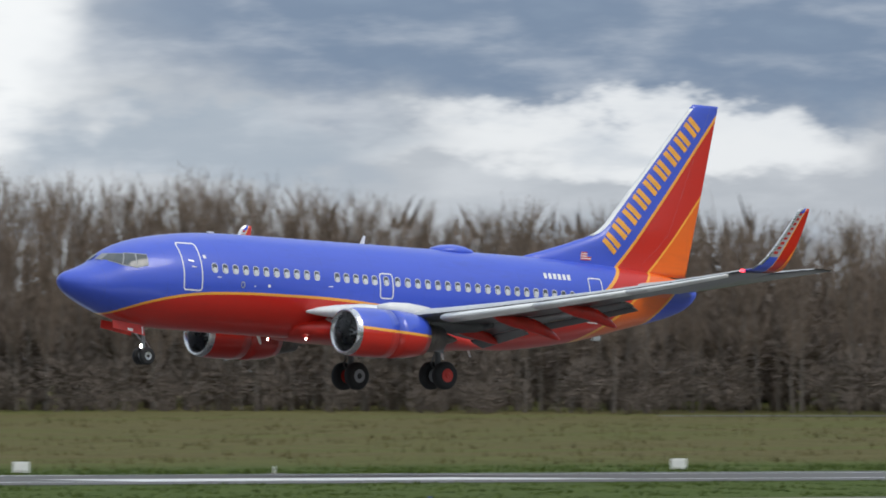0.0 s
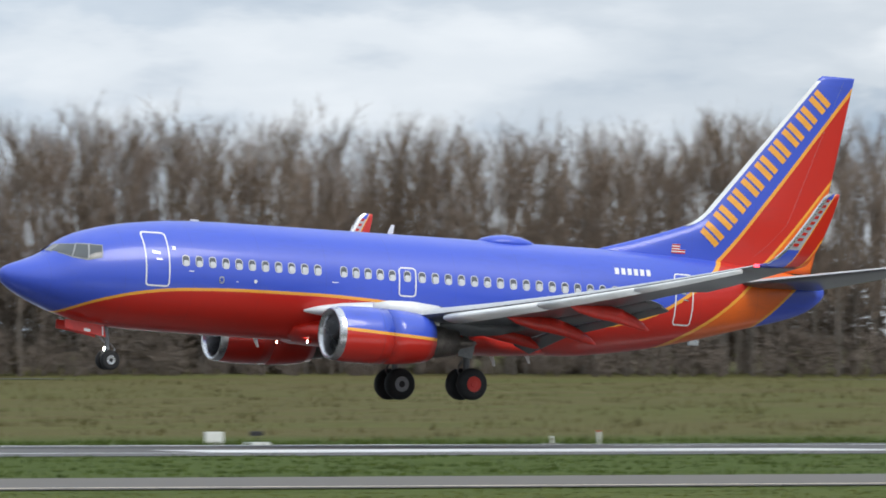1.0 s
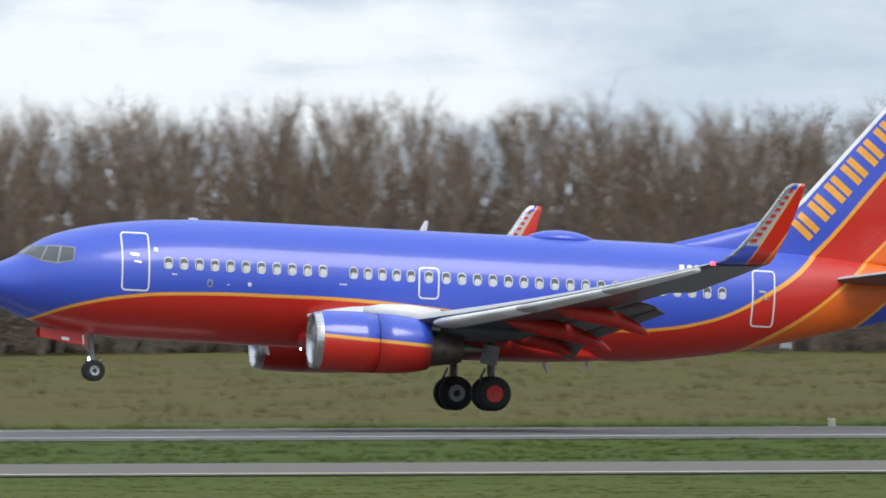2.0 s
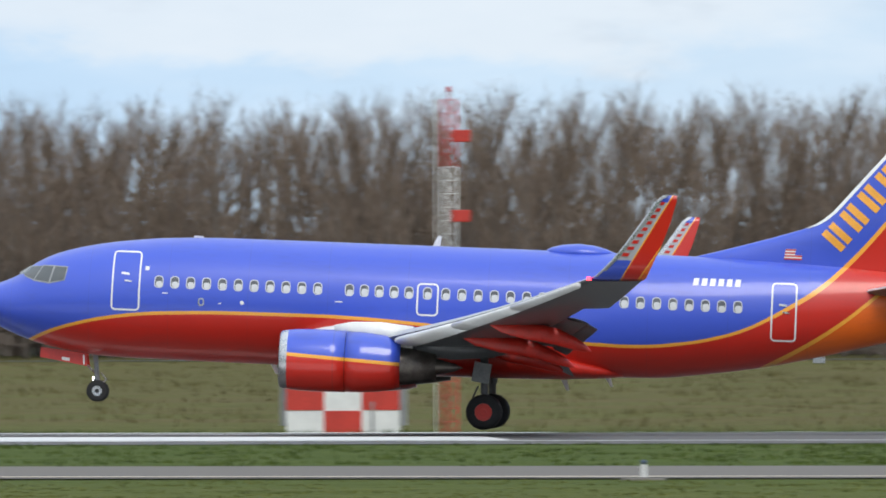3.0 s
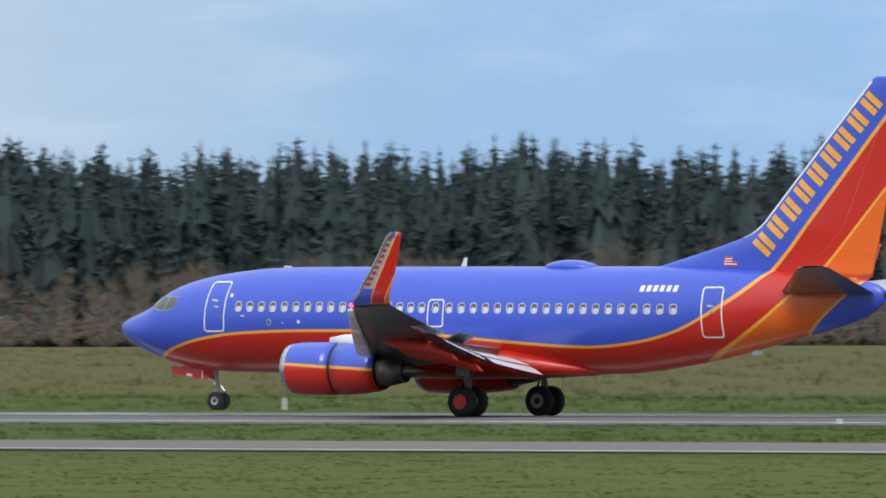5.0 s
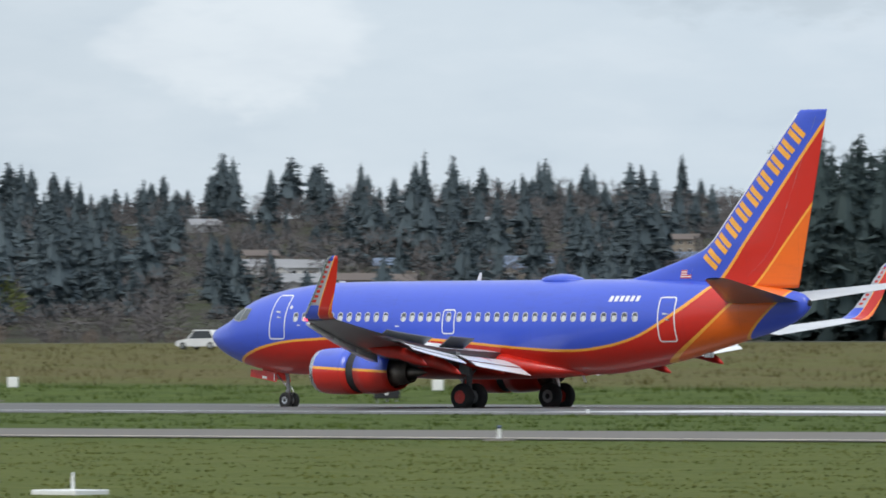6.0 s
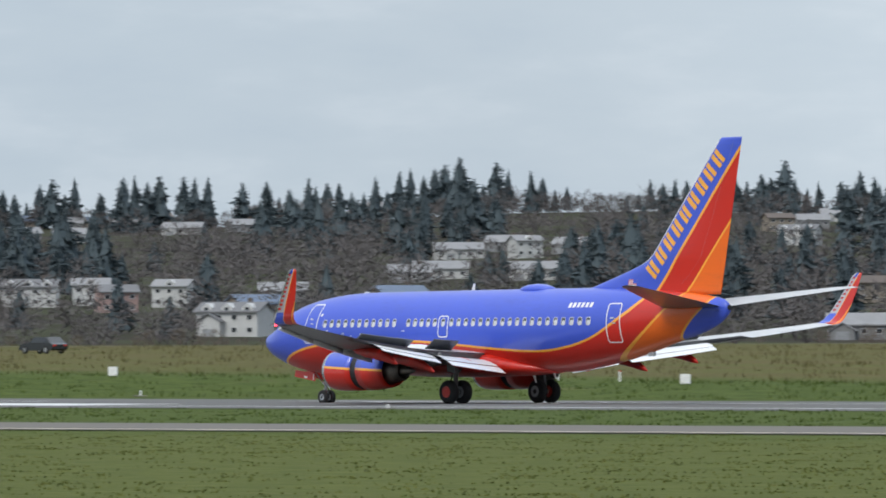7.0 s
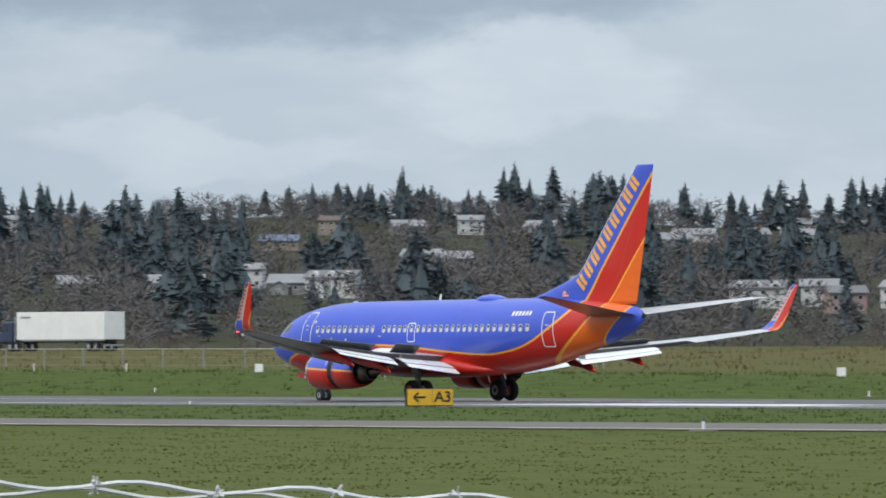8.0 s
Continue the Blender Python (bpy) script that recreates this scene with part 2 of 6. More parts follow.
# nacelle paint: blue over red with a yellow band
nac = Mat("nacelle_paint", BLUE, 0.3, 0.0, 0.6)
nx, ny, nz_ = nac.xyz()
band = nac.math("ADD", nz_, nac.math("MULTIPLY_ADD", nx, 0.055, 2.31))
ncol = nac.mix(nac.math("GREATER_THAN", band, -0.055), RED, YELLOW)
ncol = nac.mix(nac.math("GREATER_THAN", band, 0.055), ncol, BLUE)
ngr = nac.noise(2.0, 6, (0.3, 1, 1))
seam = nac.math("LESS_THAN", nac.math("ABSOLUTE", nac.math("ADD", nx, 4.95)), 0.02)
nac.set("Base Color", nac.mix(nac.math("ADD", nac.math("MULTIPLY", nac.step(ngr, 0.5, 0.8), 0.22), nac.math("MULTIPLY", seam, 0.2)), ncol, (0.05, 0.04, 0.04)))
NACELLE = nac.m

# winglet paint: grey and blue leading part, red and orange bands behind
wgl = Mat("winglet_paint", RED, 0.3, 0.0, 0.5)
gx, gy, gz = wgl.xyz()
ga = wgl.math("SUBTRACT", gx, wgl.math("MULTIPLY", gz, 0.575))
gb = wgl.math("SUBTRACT", gx, wgl.math("MULTIPLY", gz, 0.65))
tip_blue = wgl.math("MAXIMUM", wgl.math("LESS_THAN", gz, 1.22), wgl.math("GREATER_THAN", gz, 2.98))
wc = wgl.mix(tip_blue, (0.42, 0.42, 0.45), BLUE)
wc = wgl.mix(wgl.math("GREATER_THAN", ga, 3.90), wc, YELLOW)
wc = wgl.mix(wgl.math("GREATER_THAN", ga, 3.94), wc, RED)
wc = wgl.mix(wgl.math("GREATER_THAN", gb, 4.36), wc, YELLOW)
wc = wgl.mix(wgl.math("GREATER_THAN", gb, 4.40), wc, ORANGE)
wgl.set("Base Color", wc)
WINGLET = wgl.m

SLAT = plain("slat_pale_paint", (0.80, 0.80, 0.79), 0.32, 0.0, 0.3, 0.05, 1.0)
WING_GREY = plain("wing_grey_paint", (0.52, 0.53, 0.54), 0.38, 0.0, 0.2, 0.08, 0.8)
# wing grey darkened to hold the shade of the undersides; spoilers share it
WING_SHADE_GREY = plain("wing_shade_grey", (0.085, 0.088, 0.092), 0.32, 0.0, 0.25, 0.12, 0.7)
RIM = plain("window_rim", (0.56, 0.57, 0.60), 0.35, 0.0, 0.2, 0.05, 3.0)
WHITE = plain("white_paint", (0.78, 0.78, 0.76), 0.35, 0.0, 0.3, 0.05, 2.0)
METAL = plain("bare_metal", (0.62, 0.62, 0.63), 0.28, 1.0, 0.0, 0.08, 2.0)
HOT = plain("burnt_metal", (0.20, 0.175, 0.155), 0.42, 0.85, 0.0, 0.2, 3.0)
DARK = plain("dark_interior", (0.02, 0.02, 0.022), 0.6, 0.0, 0.0, 0.2, 4.0)
RUBBER = plain("tyre_rubber", (0.018, 0.018, 0.019), 0.75, 0.0, 0.0, 0.2, 6.0)
REDP = plain("red_paint", RED, 0.38, 0.0, 0.15, 0.12, 2.0)
YELP = plain("yellow_paint", YELLOW, 0.35, 0.0, 0.4, 0.06, 2.0)
BLUEP = plain("blue_paint", BLUE, 0.32, 0.0, 0.4, 0.08, 2.0)
GLASS = Mat("dark_glass", (0.03, 0.035, 0.04), 0.08, 0.0, 0.0, 0.5).m
DECK = Mat("flight_deck_glass", (0.10, 0.11, 0.115), 0.1, 0.0, 0.0, 0.5).m
PANE = plain("grey_cabin_pane", (0.10, 0.105, 0.115), 0.12, 0.0, 0.5, 0.1, 5.0)
SHADE = plain("pale_window_shade", (0.62, 0.63, 0.64), 0.18, 0.0, 0.6, 0.06, 5.0)
GEARP = plain("dark_gear_paint", (0.12, 0.12, 0.125), 0.45, 0.2, 0.0, 0.15, 3.0)
GREYP = plain("grey_paint", (0.30, 0.31, 0.32), 0.5, 0.0, 0.0, 0.15, 2.0)
glow = Mat("landing_light", (1, 1, 1), 0.3)
glow.set("Emission Color", (1.0, 0.97, 0.9, 1)).set("Emission Strength", 25.0)
GLOW = glow.m
redglow = Mat("red_light", (0.8, 0.02, 0.02), 0.3)
redglow.set("Emission Color", (1.0, 0.05, 0.08, 1)).set("Emission Strength", 4.0)
REDGLOW = redglow.m


# ---- mesh helpers ----
def mesh_from(name, verts, faces, mat, smooth=False):
    me = bpy.data.meshes.new(name)
    me.from_pydata([tuple(v) for v in verts], [], [tuple(f) for f in faces])
    me.materials.append(mat)
    if smooth:
        me.polygons.foreach_set("use_smooth", [True] * len(me.polygons))
    me.update()
    return me


def part(name, bm, mat, parent, label="", smooth=False):
    """Links a bmesh or mesh as one object under a thing or a part."""
    if isinstance(bm, bmesh.types.BMesh):
        bmesh.ops.recalc_face_normals(bm, faces=bm.faces[:])
        me = bpy.data.meshes.new(name)
        bm.to_mesh(me)
        bm.free()
        me.materials.append(mat)
        if smooth:
            me.polygons.foreach_set("use_smooth", [True] * len(me.polygons))
    else:
        me = bm
    ob = new(name, me)
    if parent is not None:
        ob.parent = parent
    if label:
        ob["label"] = label
    return ob


def thing(name, label, category, group="", m=None):
    e = new(name)
    tagged(e, label, category, group)
    if m is not None:
        e.matrix_basis = m
    return e


def loft(rings, caps=True, closed=True):
    """Quads between equally long rings of points."""
    bm = bmesh.new()
    vs = [[bm.verts.new(p) for p in r] for r in rings]
    n = len(rings[0])
    for a, b in zip(vs, vs[1:]):
        for i in range(n if closed else n - 1):
            j = (i + 1) % n
            bm.faces.new((a[i], a[j], b[j], b[i]))
    if caps:
        bm.faces.new(vs[0][::-1])
        bm.faces.new(vs[-1])
    return bm


def add_box(bm, lo, hi, m=None):
    vs = [bm.verts.new((x, y, z)) for x in (lo[0], hi[0]) for y in (lo[1], hi[1]) for z in (lo[2], hi[2])]
    if m is not None:
        for v in vs:
            v.co = m @ v.co
    for f in ((0, 1, 3, 2), (4, 6, 7, 5), (0, 4, 5, 1), (2, 3, 7, 6), (0, 2, 6, 4), (1, 5, 7, 3)):
        bm.faces.new([vs[i] for i in f])
    return vs


def box(lo, hi, bevel=0.0, m=None):
    bm = bmesh.new()
    add_box(bm, lo, hi, m)
    if bevel:
        bmesh.ops.bevel(bm, geom=bm.edges[:], offset=bevel, segments=2, affect="EDGES", profile=0.6)
    return bm


def tube(bm, a, b, ra, rb=None, n=8):
    """A tapered rod from a to b added to bm."""
    rb = ra if rb is None else rb
    a, b = Vector(a), Vector(b)
    q = (b - a).to_track_quat("Z", "Y")
    r0 = [bm.verts.new(a + q @ Vector((ra * math.cos(k * math.tau / n), ra * math.sin(k * math.tau / n), 0))) for k in range(n)]
    r1 = [bm.verts.new(b + q @ Vector((rb * math.cos(k * math.tau / n), rb * math.sin(k * math.tau / n), 0))) for k in range(n)]
    for k in range(n):
        bm.faces.new((r0[k], r0[(k + 1) % n], r1[(k + 1) % n], r1[k]))
    bm.faces.new(r0[::-1])
    bm.faces.new(r1)
    return bm


def rod(a, b, ra, rb=None, n=8):
    return tube(bmesh.new(), a, b, ra, rb, n)


def lathe(profile, centre, axis="x", n=32, squash=None):
    """Rings about an axis through centre from (along, radius) pairs."""
    rings = []
    for s, r in profile:
        ring = []
        for k in range(n):
            c, d = math.cos(k * math.tau / n), math.sin(k * math.tau / n)
            if squash and d < 0:
                d *= squash
            if axis == "x":
                ring.append((centre[0] + s, centre[1] + r * c, centre[2] + r * d))
            elif axis == "y":
                ring.append((centre[0] + r * c, centre[1] + s, centre[2] + r * d))
            else:
                ring.append((centre[0] + r * c, centre[1] + r * d, centre[2] + s))
        rings.append(ring)
    return rings


def interp(x, table, k):
    return float(np.interp(x, [r[0] for r in table], [r[k] for r in table]))


# ---- the airliner; x aft of the main gear, port side towards -y ----
def smooth_curve(x, table, k):
    """A cubic through the rows of a table."""
    xs = [r[0] for r in table]
    ys = [r[k] for r in table]
    i = min(max(int(np.searchsorted(xs, x)) - 1, 0), len(xs) - 2)
    h = xs[i + 1] - xs[i]
    t = min(max((x - xs[i]) / h, 0), 1)

    def slope(j):
        if j == 0 or j == len(xs) - 1:
            a, b = (0, 1) if j == 0 else (j - 1, j)
            return (ys[b] - ys[a]) / (xs[b] - xs[a])
        s0, s1 = (ys[j] - ys[j - 1]) / (xs[j] - xs[j - 1]), (ys[j + 1] - ys[j]) / (xs[j + 1] - xs[j])
        return 0 if s0 * s1 <= 0 else 2 * s0 * s1 / (s0 + s1)
    m0, m1 = slope(i) * h, slope(i + 1) * h
    return (2 * t**3 - 3 * t**2 + 1) * ys[i] + (t**3 - 2 * t**2 + t) * m0 + (-2 * t**3 + 3 * t**2) * ys[i + 1] + (t**3 - t**2) * m1


# station, crown, keel, half width
TOP = [(-0.16, -0.60), (-0.08, -0.44), (0.1, -0.31), (0.77, -0.06), (1.44, 0.24), (1.89, 0.58), (2.56, 0.94), (3.68, 1.26), (4.8, 1.45), (6.58, 1.62), (8.4, 1.66),
       (22.0, 1.64), (26.0, 1.58), (29.6, 1.36), (31.4, 1.10), (32.0, 0.96), (32.3, 0.74)]
KEEL = [(-0.16, -0.62), (-0.08, -0.84), (0.1, -1.03), (1.0, -1.50), (2.1, -1.90), (3.2, -2.13), (4.5, -2.27), (6.7, -2.30), (9.0, -2.32), (19.0, -2.34), (20.4, -2.32),
        (21.9, -2.29), (23.5, -2.11), (25.3, -1.83), (27.1, -1.43), (28.9, -0.97), (30.6, -0.55), (31.6, -0.18), (32.1, 0.15), (32.3, 0.36)]
HALF = [(-0.16, 0.01), (-0.08, 0.24), (0.1, 0.43), (0.8, 0.92), (1.5, 1.24), (2.5, 1.55), (3.6, 1.74), (5.0, 1.85), (6.8, 1.88), (20.5, 1.88), (22.5, 1.80),
        (24.5, 1.60), (26.5, 1.28), (28.5, 0.92), (30.5, 0.54), (31.8, 0.28), (32.3, 0.14)]


def section(x):
    return smooth_curve(x, TOP, 1), smooth_curve(x, KEEL, 1), smooth_curve(x, HALF, 1)


def skin(x, z, off=0.0):
    """A point on the port skin at a station and height, lifted by off."""
    a, b, w = section(x)
    c, hh = (a + b) / 2, (a - b) / 2
    s = max(-0.995, min(0.995, (z - c) / hh))
    y = w * math.sqrt(1 - s * s)
    n = Vector((0, y / w**2, (z - c) / hh**2)).normalized()
    return Vector((x - 16.9, -(y + n.y * off), z + n.z * off))


def patch(quad, off, n=5):
    """A thin plate that follows the skin between four (x, z) corners."""
    bm = bmesh.new()
    (a, b, c, d) = [Vector(q) for q in quad]
    grid = []
    for i in range(n + 1):
        row = []
        for j in range(n + 1):
            p = (a.lerp(b, i / n)).lerp(d.lerp(c, i / n), j / n)
            row.append(bm.verts.new(skin(p.x, p.y, off)))
        grid.append(row)
    for i in range(n):
        for j in range(n):
            bm.faces.new((grid[i][j], grid[i + 1][j], grid[i + 1][j + 1], grid[i][j + 1]))
    return bm


def rounded(cx, cz, w, h, r, per=5):
    """A rounded rectangle in station and height."""
    pts = []
    for sx, sz, a0 in ((1, 1, 0), (-1, 1, 90), (-1, -1, 180), (1, -1, 270)):
        for k in range(per):
            a = radians(a0 + 90 * k / (per - 1))
            pts.append((cx + sx * (w / 2 - r) + r * math.cos(a), cz + sz * (h / 2 - r) + r * math.sin(a)))
    return pts


def band(outer, inner, off):
    bm = bmesh.new()
    o = [bm.verts.new(skin(x, z, off)) for x, z in outer]
    i = [bm.verts.new(skin(x, z, off)) for x, z in inner]
    n = len(o)
    for k in range(n):
        bm.faces.new((o[k], o[(k + 1) % n], i[(k + 1) % n], i[k]))
    return bm


def mirrored(me):
    """The same mesh on the other side."""
    m2 = me.copy()
    m2.transform(Matrix.Diagonal((1, -1, 1, 1)))
    m2.flip_normals()
    return m2


def airfoil(le_x, le_z, chord, thick, upto=1.0, n=14):
    """Section points (x, z) from the trailing edge over the top to the nose and back below."""
    up, lo = [], []
    for k in range(n + 1):
        c = (1 - math.cos(math.pi * k / n)) / 2 * upto
        t = thick * chord * 5 * (0.2969 * math.sqrt(c) - 0.126 * c - 0.3516 * c * c + 0.2843 * c**3 - 0.1015 * c**4)
        camber = 0.015 * chord * math.sin(math.pi * min(c, 1.0))
        up.append((le_x + c * chord, le_z + camber + t + 0.004))
        lo.append((le_x + c * chord, le_z + camber - t * 0.9 - 0.004))
    return up[::-1] + lo[1:]


def skins(rings, name, low_name, upper, lower, parent, label, low_label, n=14):
    """Upper and lower skins of a lofted surface as two parts; the lower is a child of the upper."""
    top = part(name, loft([r[:n + 1] for r in rings], False, False), upper, parent, label, True)
    part(low_name, loft([r[n:] + r[:1] for r in rings], False, False), lower, top, low_label, True)
    return top


def wing_le(y):
    return 11.87 + 0.5465 * (y - 1.88)


def wing_te(y):
    return 19.2 - 0.05 * (y - 1.88) if y < 5.6 else 19.0 + (y - 5.6) * (21.8 - 19.0) / (17.16 - 5.6)


def wing_z(y):
    return -1.78 + 0.098 * (y - 1) + 0.0032 * (y - 1) ** 2


def build_airliner():
    plane = thing("airliner", "twin-engine airliner painted blue, red and orange with wheels down", "airliner")

    def P(x, y, z):
        return (x - 16.9, -y, z)

    # fuselage
    xs = [-0.16, -0.14, -0.11, -0.08, -0.03, 0.05, 0.15, 0.3, 0.5, 0.75, 1.0, 1.25, 1.5, 1.75, 2.0, 2.3, 2.6, 3.0, 3.5, 4.0, 4.6, 5.3, 6.0, 7.0, 8.0]
    xs += [9 + k * 1.5 for k in range(8)] + [20.4 + 0.5 * k for k in range(23)] + [31.6, 31.8, 32.0, 32.15, 32.3]
    rings = []
    for x in xs:
        a, b, w = section(x)
        c, hh = (a + b) / 2, (a - b) / 2
        rings.append([P(x, w * math.cos(k * math.tau / 56), c + hh * math.sin(k * math.tau / 56)) for k in range(56)])
    fus = part("fuselage", loft(rings), LIVERY, plane, "glossy blue over red hull with a yellow dividing stripe", True)
    part("exhaust_outlet", loft(lathe([(0, 0.10), (0.04, 0.13), (0.10, 0.13), (0.12, 0.06)], P(32.24, 0, 0.58), n=14)), DARK, plane, "dark tail exhaust")

    # belly fairing and white wing-root gloves
    rings = []
    for x, w, zb, zt in ((10.6, 1.2, -2.20, -1.7), (11.4, 1.9, -2.42, -1.5), (12.5, 2.10, -2.48, -1.3), (15, 2.2, -2.50, -1.2), (17.6, 2.0, -2.48, -1.3), (19.0, 1.6, -2.44, -1.6), (20.2, 1.1, -2.37, -1.9), (20.9, 0.5, -2.30, -2.1)):
        c, hh = (zb + zt) / 2, (zt - zb) / 2
        rings.append([P(x, w * math.copysign(abs(math.cos(k * math.tau / 28)) ** 0.8, math.cos(k * math.tau / 28)), c + hh * math.copysign(abs(math.sin(k * math.tau / 28)) ** 0.7, math.sin(k * math.tau / 28))) for k in range(28)])
    part("belly_fairing", loft(rings), REDP, plane, "red belly fairing", True)
    rings = []
    for x, y0, w, z, hh in ((10.7, 1.80, 0.06, -1.30, 0.05), (11.3, 1.95, 0.30, -1.26, 0.18), (12.0, 2.2, 0.55, -1.24, 0.28), (12.9, 2.5, 0.8, -1.22, 0.34), (13.8, 2.7, 0.9, -1.2, 0.30), (14.8, 2.6, 0.7, -1.2, 0.2)):
        rings.append([P(x, y0 + w * math.cos(k * math.tau / 18), z + hh * math.sin(k * math.tau / 18)) for k in range(18)])
    glove = part("wing_root_fairing", loft(rings), WHITE, plane, "off-white wing root fairing", True)
    part("wing_root_fairing", mirrored(glove.data), WHITE, plane, "off-white wing root fairing")

    # cabin windows: a pale rim with a shaded pane
    def window(x, z):
        rim = band(rounded(x, z, 0.29, 0.39, 0.115), rounded(x, z, 0.23, 0.33, 0.09), 0.012)
        w = part("window", rim, RIM, plane)
        bm = bmesh.new()
        bm.faces.new([bm.verts.new(skin(a, b, 0.008)) for a, b in rounded(x, z, 0.235, 0.335, 0.09)])
        part("pane", bm, PANE, w)
        low = 0.17 + 0.07 * ((x * 37.7) % 1.0)
        bm = bmesh.new()
        bm.faces.new([bm.verts.new(skin(a, b, 0.010)) for a, b in rounded(x + 0.012, z - 0.165 + low / 2, 0.20, low, 0.07)])
        part("blind", bm, SHADE, w, "pale half-drawn blind")
    stations = [6.08 + 0.506 * k for k in range(11)] + [12.15 + 0.4725 * k for k in range(5)] + [14.63] + [15.21 + 0.5145 * k for k in range(19)]
    for x in stations:
        window(x, 0.17 - 0.006 * (x - 6))

    # doors: pale outline, handle
    def door(x, z, w, h, r, handle=True):
        d = part("door", outline(x, z, w, h, r, 0.055, 0.01), WHITE, plane, "white door outline")
        if handle:
            part("handle", patch([(x - 0.16, z + 0.20), (x + 0.10, z + 0.17), (x + 0.10, z + 0.24), (x - 0.16, z + 0.27)], 0.025), METAL, d, "silver handle")
            part("vent", patch([(x - 0.05, z - 0.02), (x + 0.18, z - 0.05), (x + 0.18, z + 0.0), (x - 0.05, z + 0.03)], 0.02), METAL, d)

    def outline(x, z, w, h, r, t, off):
        def path(inset):
            pts = rounded(x, z, w - inset, h - inset, r - inset / 2)
            out = []
            for a, b in zip(pts, pts[1:] + pts[:1]):
                n = 8 if math.dist(a, b) > 0.3 else 1
                out += [(a[0] + (b[0] - a[0]) * k / n, a[1] + (b[1] - a[1]) * k / n) for k in range(n)]
            return out
        return band(path(0), path(2 * t), off)
    door(5.03, 0.17, 0.92, 1.90, 0.14)
    door(25.93, -0.05, 0.82, 1.86, 0.14)
    door(14.64, -0.08, 0.70, 1.04, 0.15, False)
    for q, nm in (((5.62, 0.52, 0.13, 0.13), "sticker"), ((8.0, -0.46, 0.10, 0.03), "marking"), ((6.2, -0.20, 0.18, 0.035), "marking"), ((11.7, -0.27, 0.24, 0.035), "marking")):
        x, z, w, h = q
        part(nm, patch([(x, z), (x + w, z), (x + w, z + h), (x, z + h)], 0.008), WHITE, plane, "small white marking")
    part("static_port", band(rounded(7.45, -0.42, 0.20, 0.26, 0.09), rounded(7.45, -0.42, 0.10, 0.16, 0.04), 0.008), METAL, plane, "silver static port")
    part("beacon_disc", band(rounded(8.75, -0.40, 0.13, 0.13, 0.06), rounded(8.75, -0.40, 0.01, 0.01, 0.004), 0.01), WHITE, plane, "white disc marking")

    # flight deck panes
    for quad in ([(1.50, 0.30), (2.02, 0.10), (2.24, 0.52), (1.80, 0.50)], [(2.06, 0.09), (2.52, 0.03), (2.64, 0.53), (2.30, 0.53)], [(2.58, 0.03), (3.02, 0.13), (3.09, 0.51), (2.70, 0.53)]):
        cx, cz = sum(q[0] for q in quad) / 4, sum(q[1] for q in quad) / 4
        fr = part("cockpit_frame", patch([(cx + (x - cx) * 1.16, cz + (z - cz) * 1.18) for x, z in quad], 0.006), GREYP, plane, "grey window surround")
        pn = part("cockpit_window", patch(quad, 0.014), DECK, plane, "flight deck window", True)
        part("cockpit_frame", mirrored(fr.data), GREYP, plane, "grey window surround")
        part("cockpit_window", mirrored(pn.data), DECK, plane, "flight deck window")

    # fin
    fin_le = [(1.2, 22.4), (1.62, 23.0), (1.95, 24.2), (2.30, 25.4), (2.62, 26.4), (2.85, 26.95), (3.2, 27.36), (8.3, 31.72), (8.44, 31.9)]
    fin_te = [(1.0, 31.75), (8.44, 33.25)]
    fin_t = [(1.2, 0.34), (2.0, 0.30), (3.0, 0.30), (8.3, 0.11), (8.44, 0.07)]

    def fin_y(x, z):
        a, b, t = interp(z, fin_le, 1), interp(z, fin_te, 1), interp(z, fin_t, 1)
        c = min(max((x - a) / (b - a), 0), 1)
        return t * 10 * (0.2969 * math.sqrt(c) - 0.126 * c - 0.3516 * c * c + 0.2843 * c**3 - 0.1015 * c**4)

    def fin_ring(z, c0=0.0, c1=1.0, grow=0.0):
        a, b = interp(z, fin_le, 1), interp(z, fin_te, 1)
        pts = []
        for k in range(17):
            c = c0 + (c1 - c0) * (1 - math.cos(math.pi * k / 16)) / 2
            x = a + (b - a) * c
            pts.append((x - (grow if k == 0 else 0), fin_y(x, z) + grow, z))
        return [P(x, y, z) for x, y, z in pts] + [P(x, -y, z) for x, y, z in pts[-2:0:-1]]
    zs = [1.2, 1.45, 1.62, 1.8, 1.95, 2.12, 2.3, 2.46, 2.62, 2.74, 2.85, 3.0, 3.2, 3.7] + [4.2 + 0.45 * k for k in range(10)] + [8.36, 8.44]
    part("fin", loft([fin_ring(z) for z in zs]), LIVERY, plane, "tall fin in blue, red and orange bands", True)
    part("fin_leading_edge", loft([fin_ring(z, 0.0, 0.13 / (interp(z, fin_te, 1) - interp(z, fin_le, 1)), 0.012) for z in [2.66 + 0.14 * k for k in range(41)]]), WHITE, plane, "white fin leading edge", True)
    hinge = bmesh.new()
    for s in (1, -1):
        for z0 in [1.7 + 0.6 * k for k in range(11)]:
            q = []
            for z, dx in ((z0, 0), (z0, 0.008), (z0 + 0.6, 0.008), (z0 + 0.6, 0)):
                x = interp(z, fin_le, 1) * 0.30 + interp(z, fin_te, 1) * 0.70 + dx
                q.append(hinge.verts.new(P(x, s * (fin_y(x, z) + 0.006), z)))
            hinge.faces.new(q)
    part("rudder_hinge", hinge, GREYP, plane, "thin rudder gap")

    # nine yellow blocks where the lettering stands on the fin
    p0, p1 = Vector((27.52, 2.42)), Vector((31.78, 7.48))
    along = (p1 - p0).normalized()
    across = Vector((-along.y, along.x))
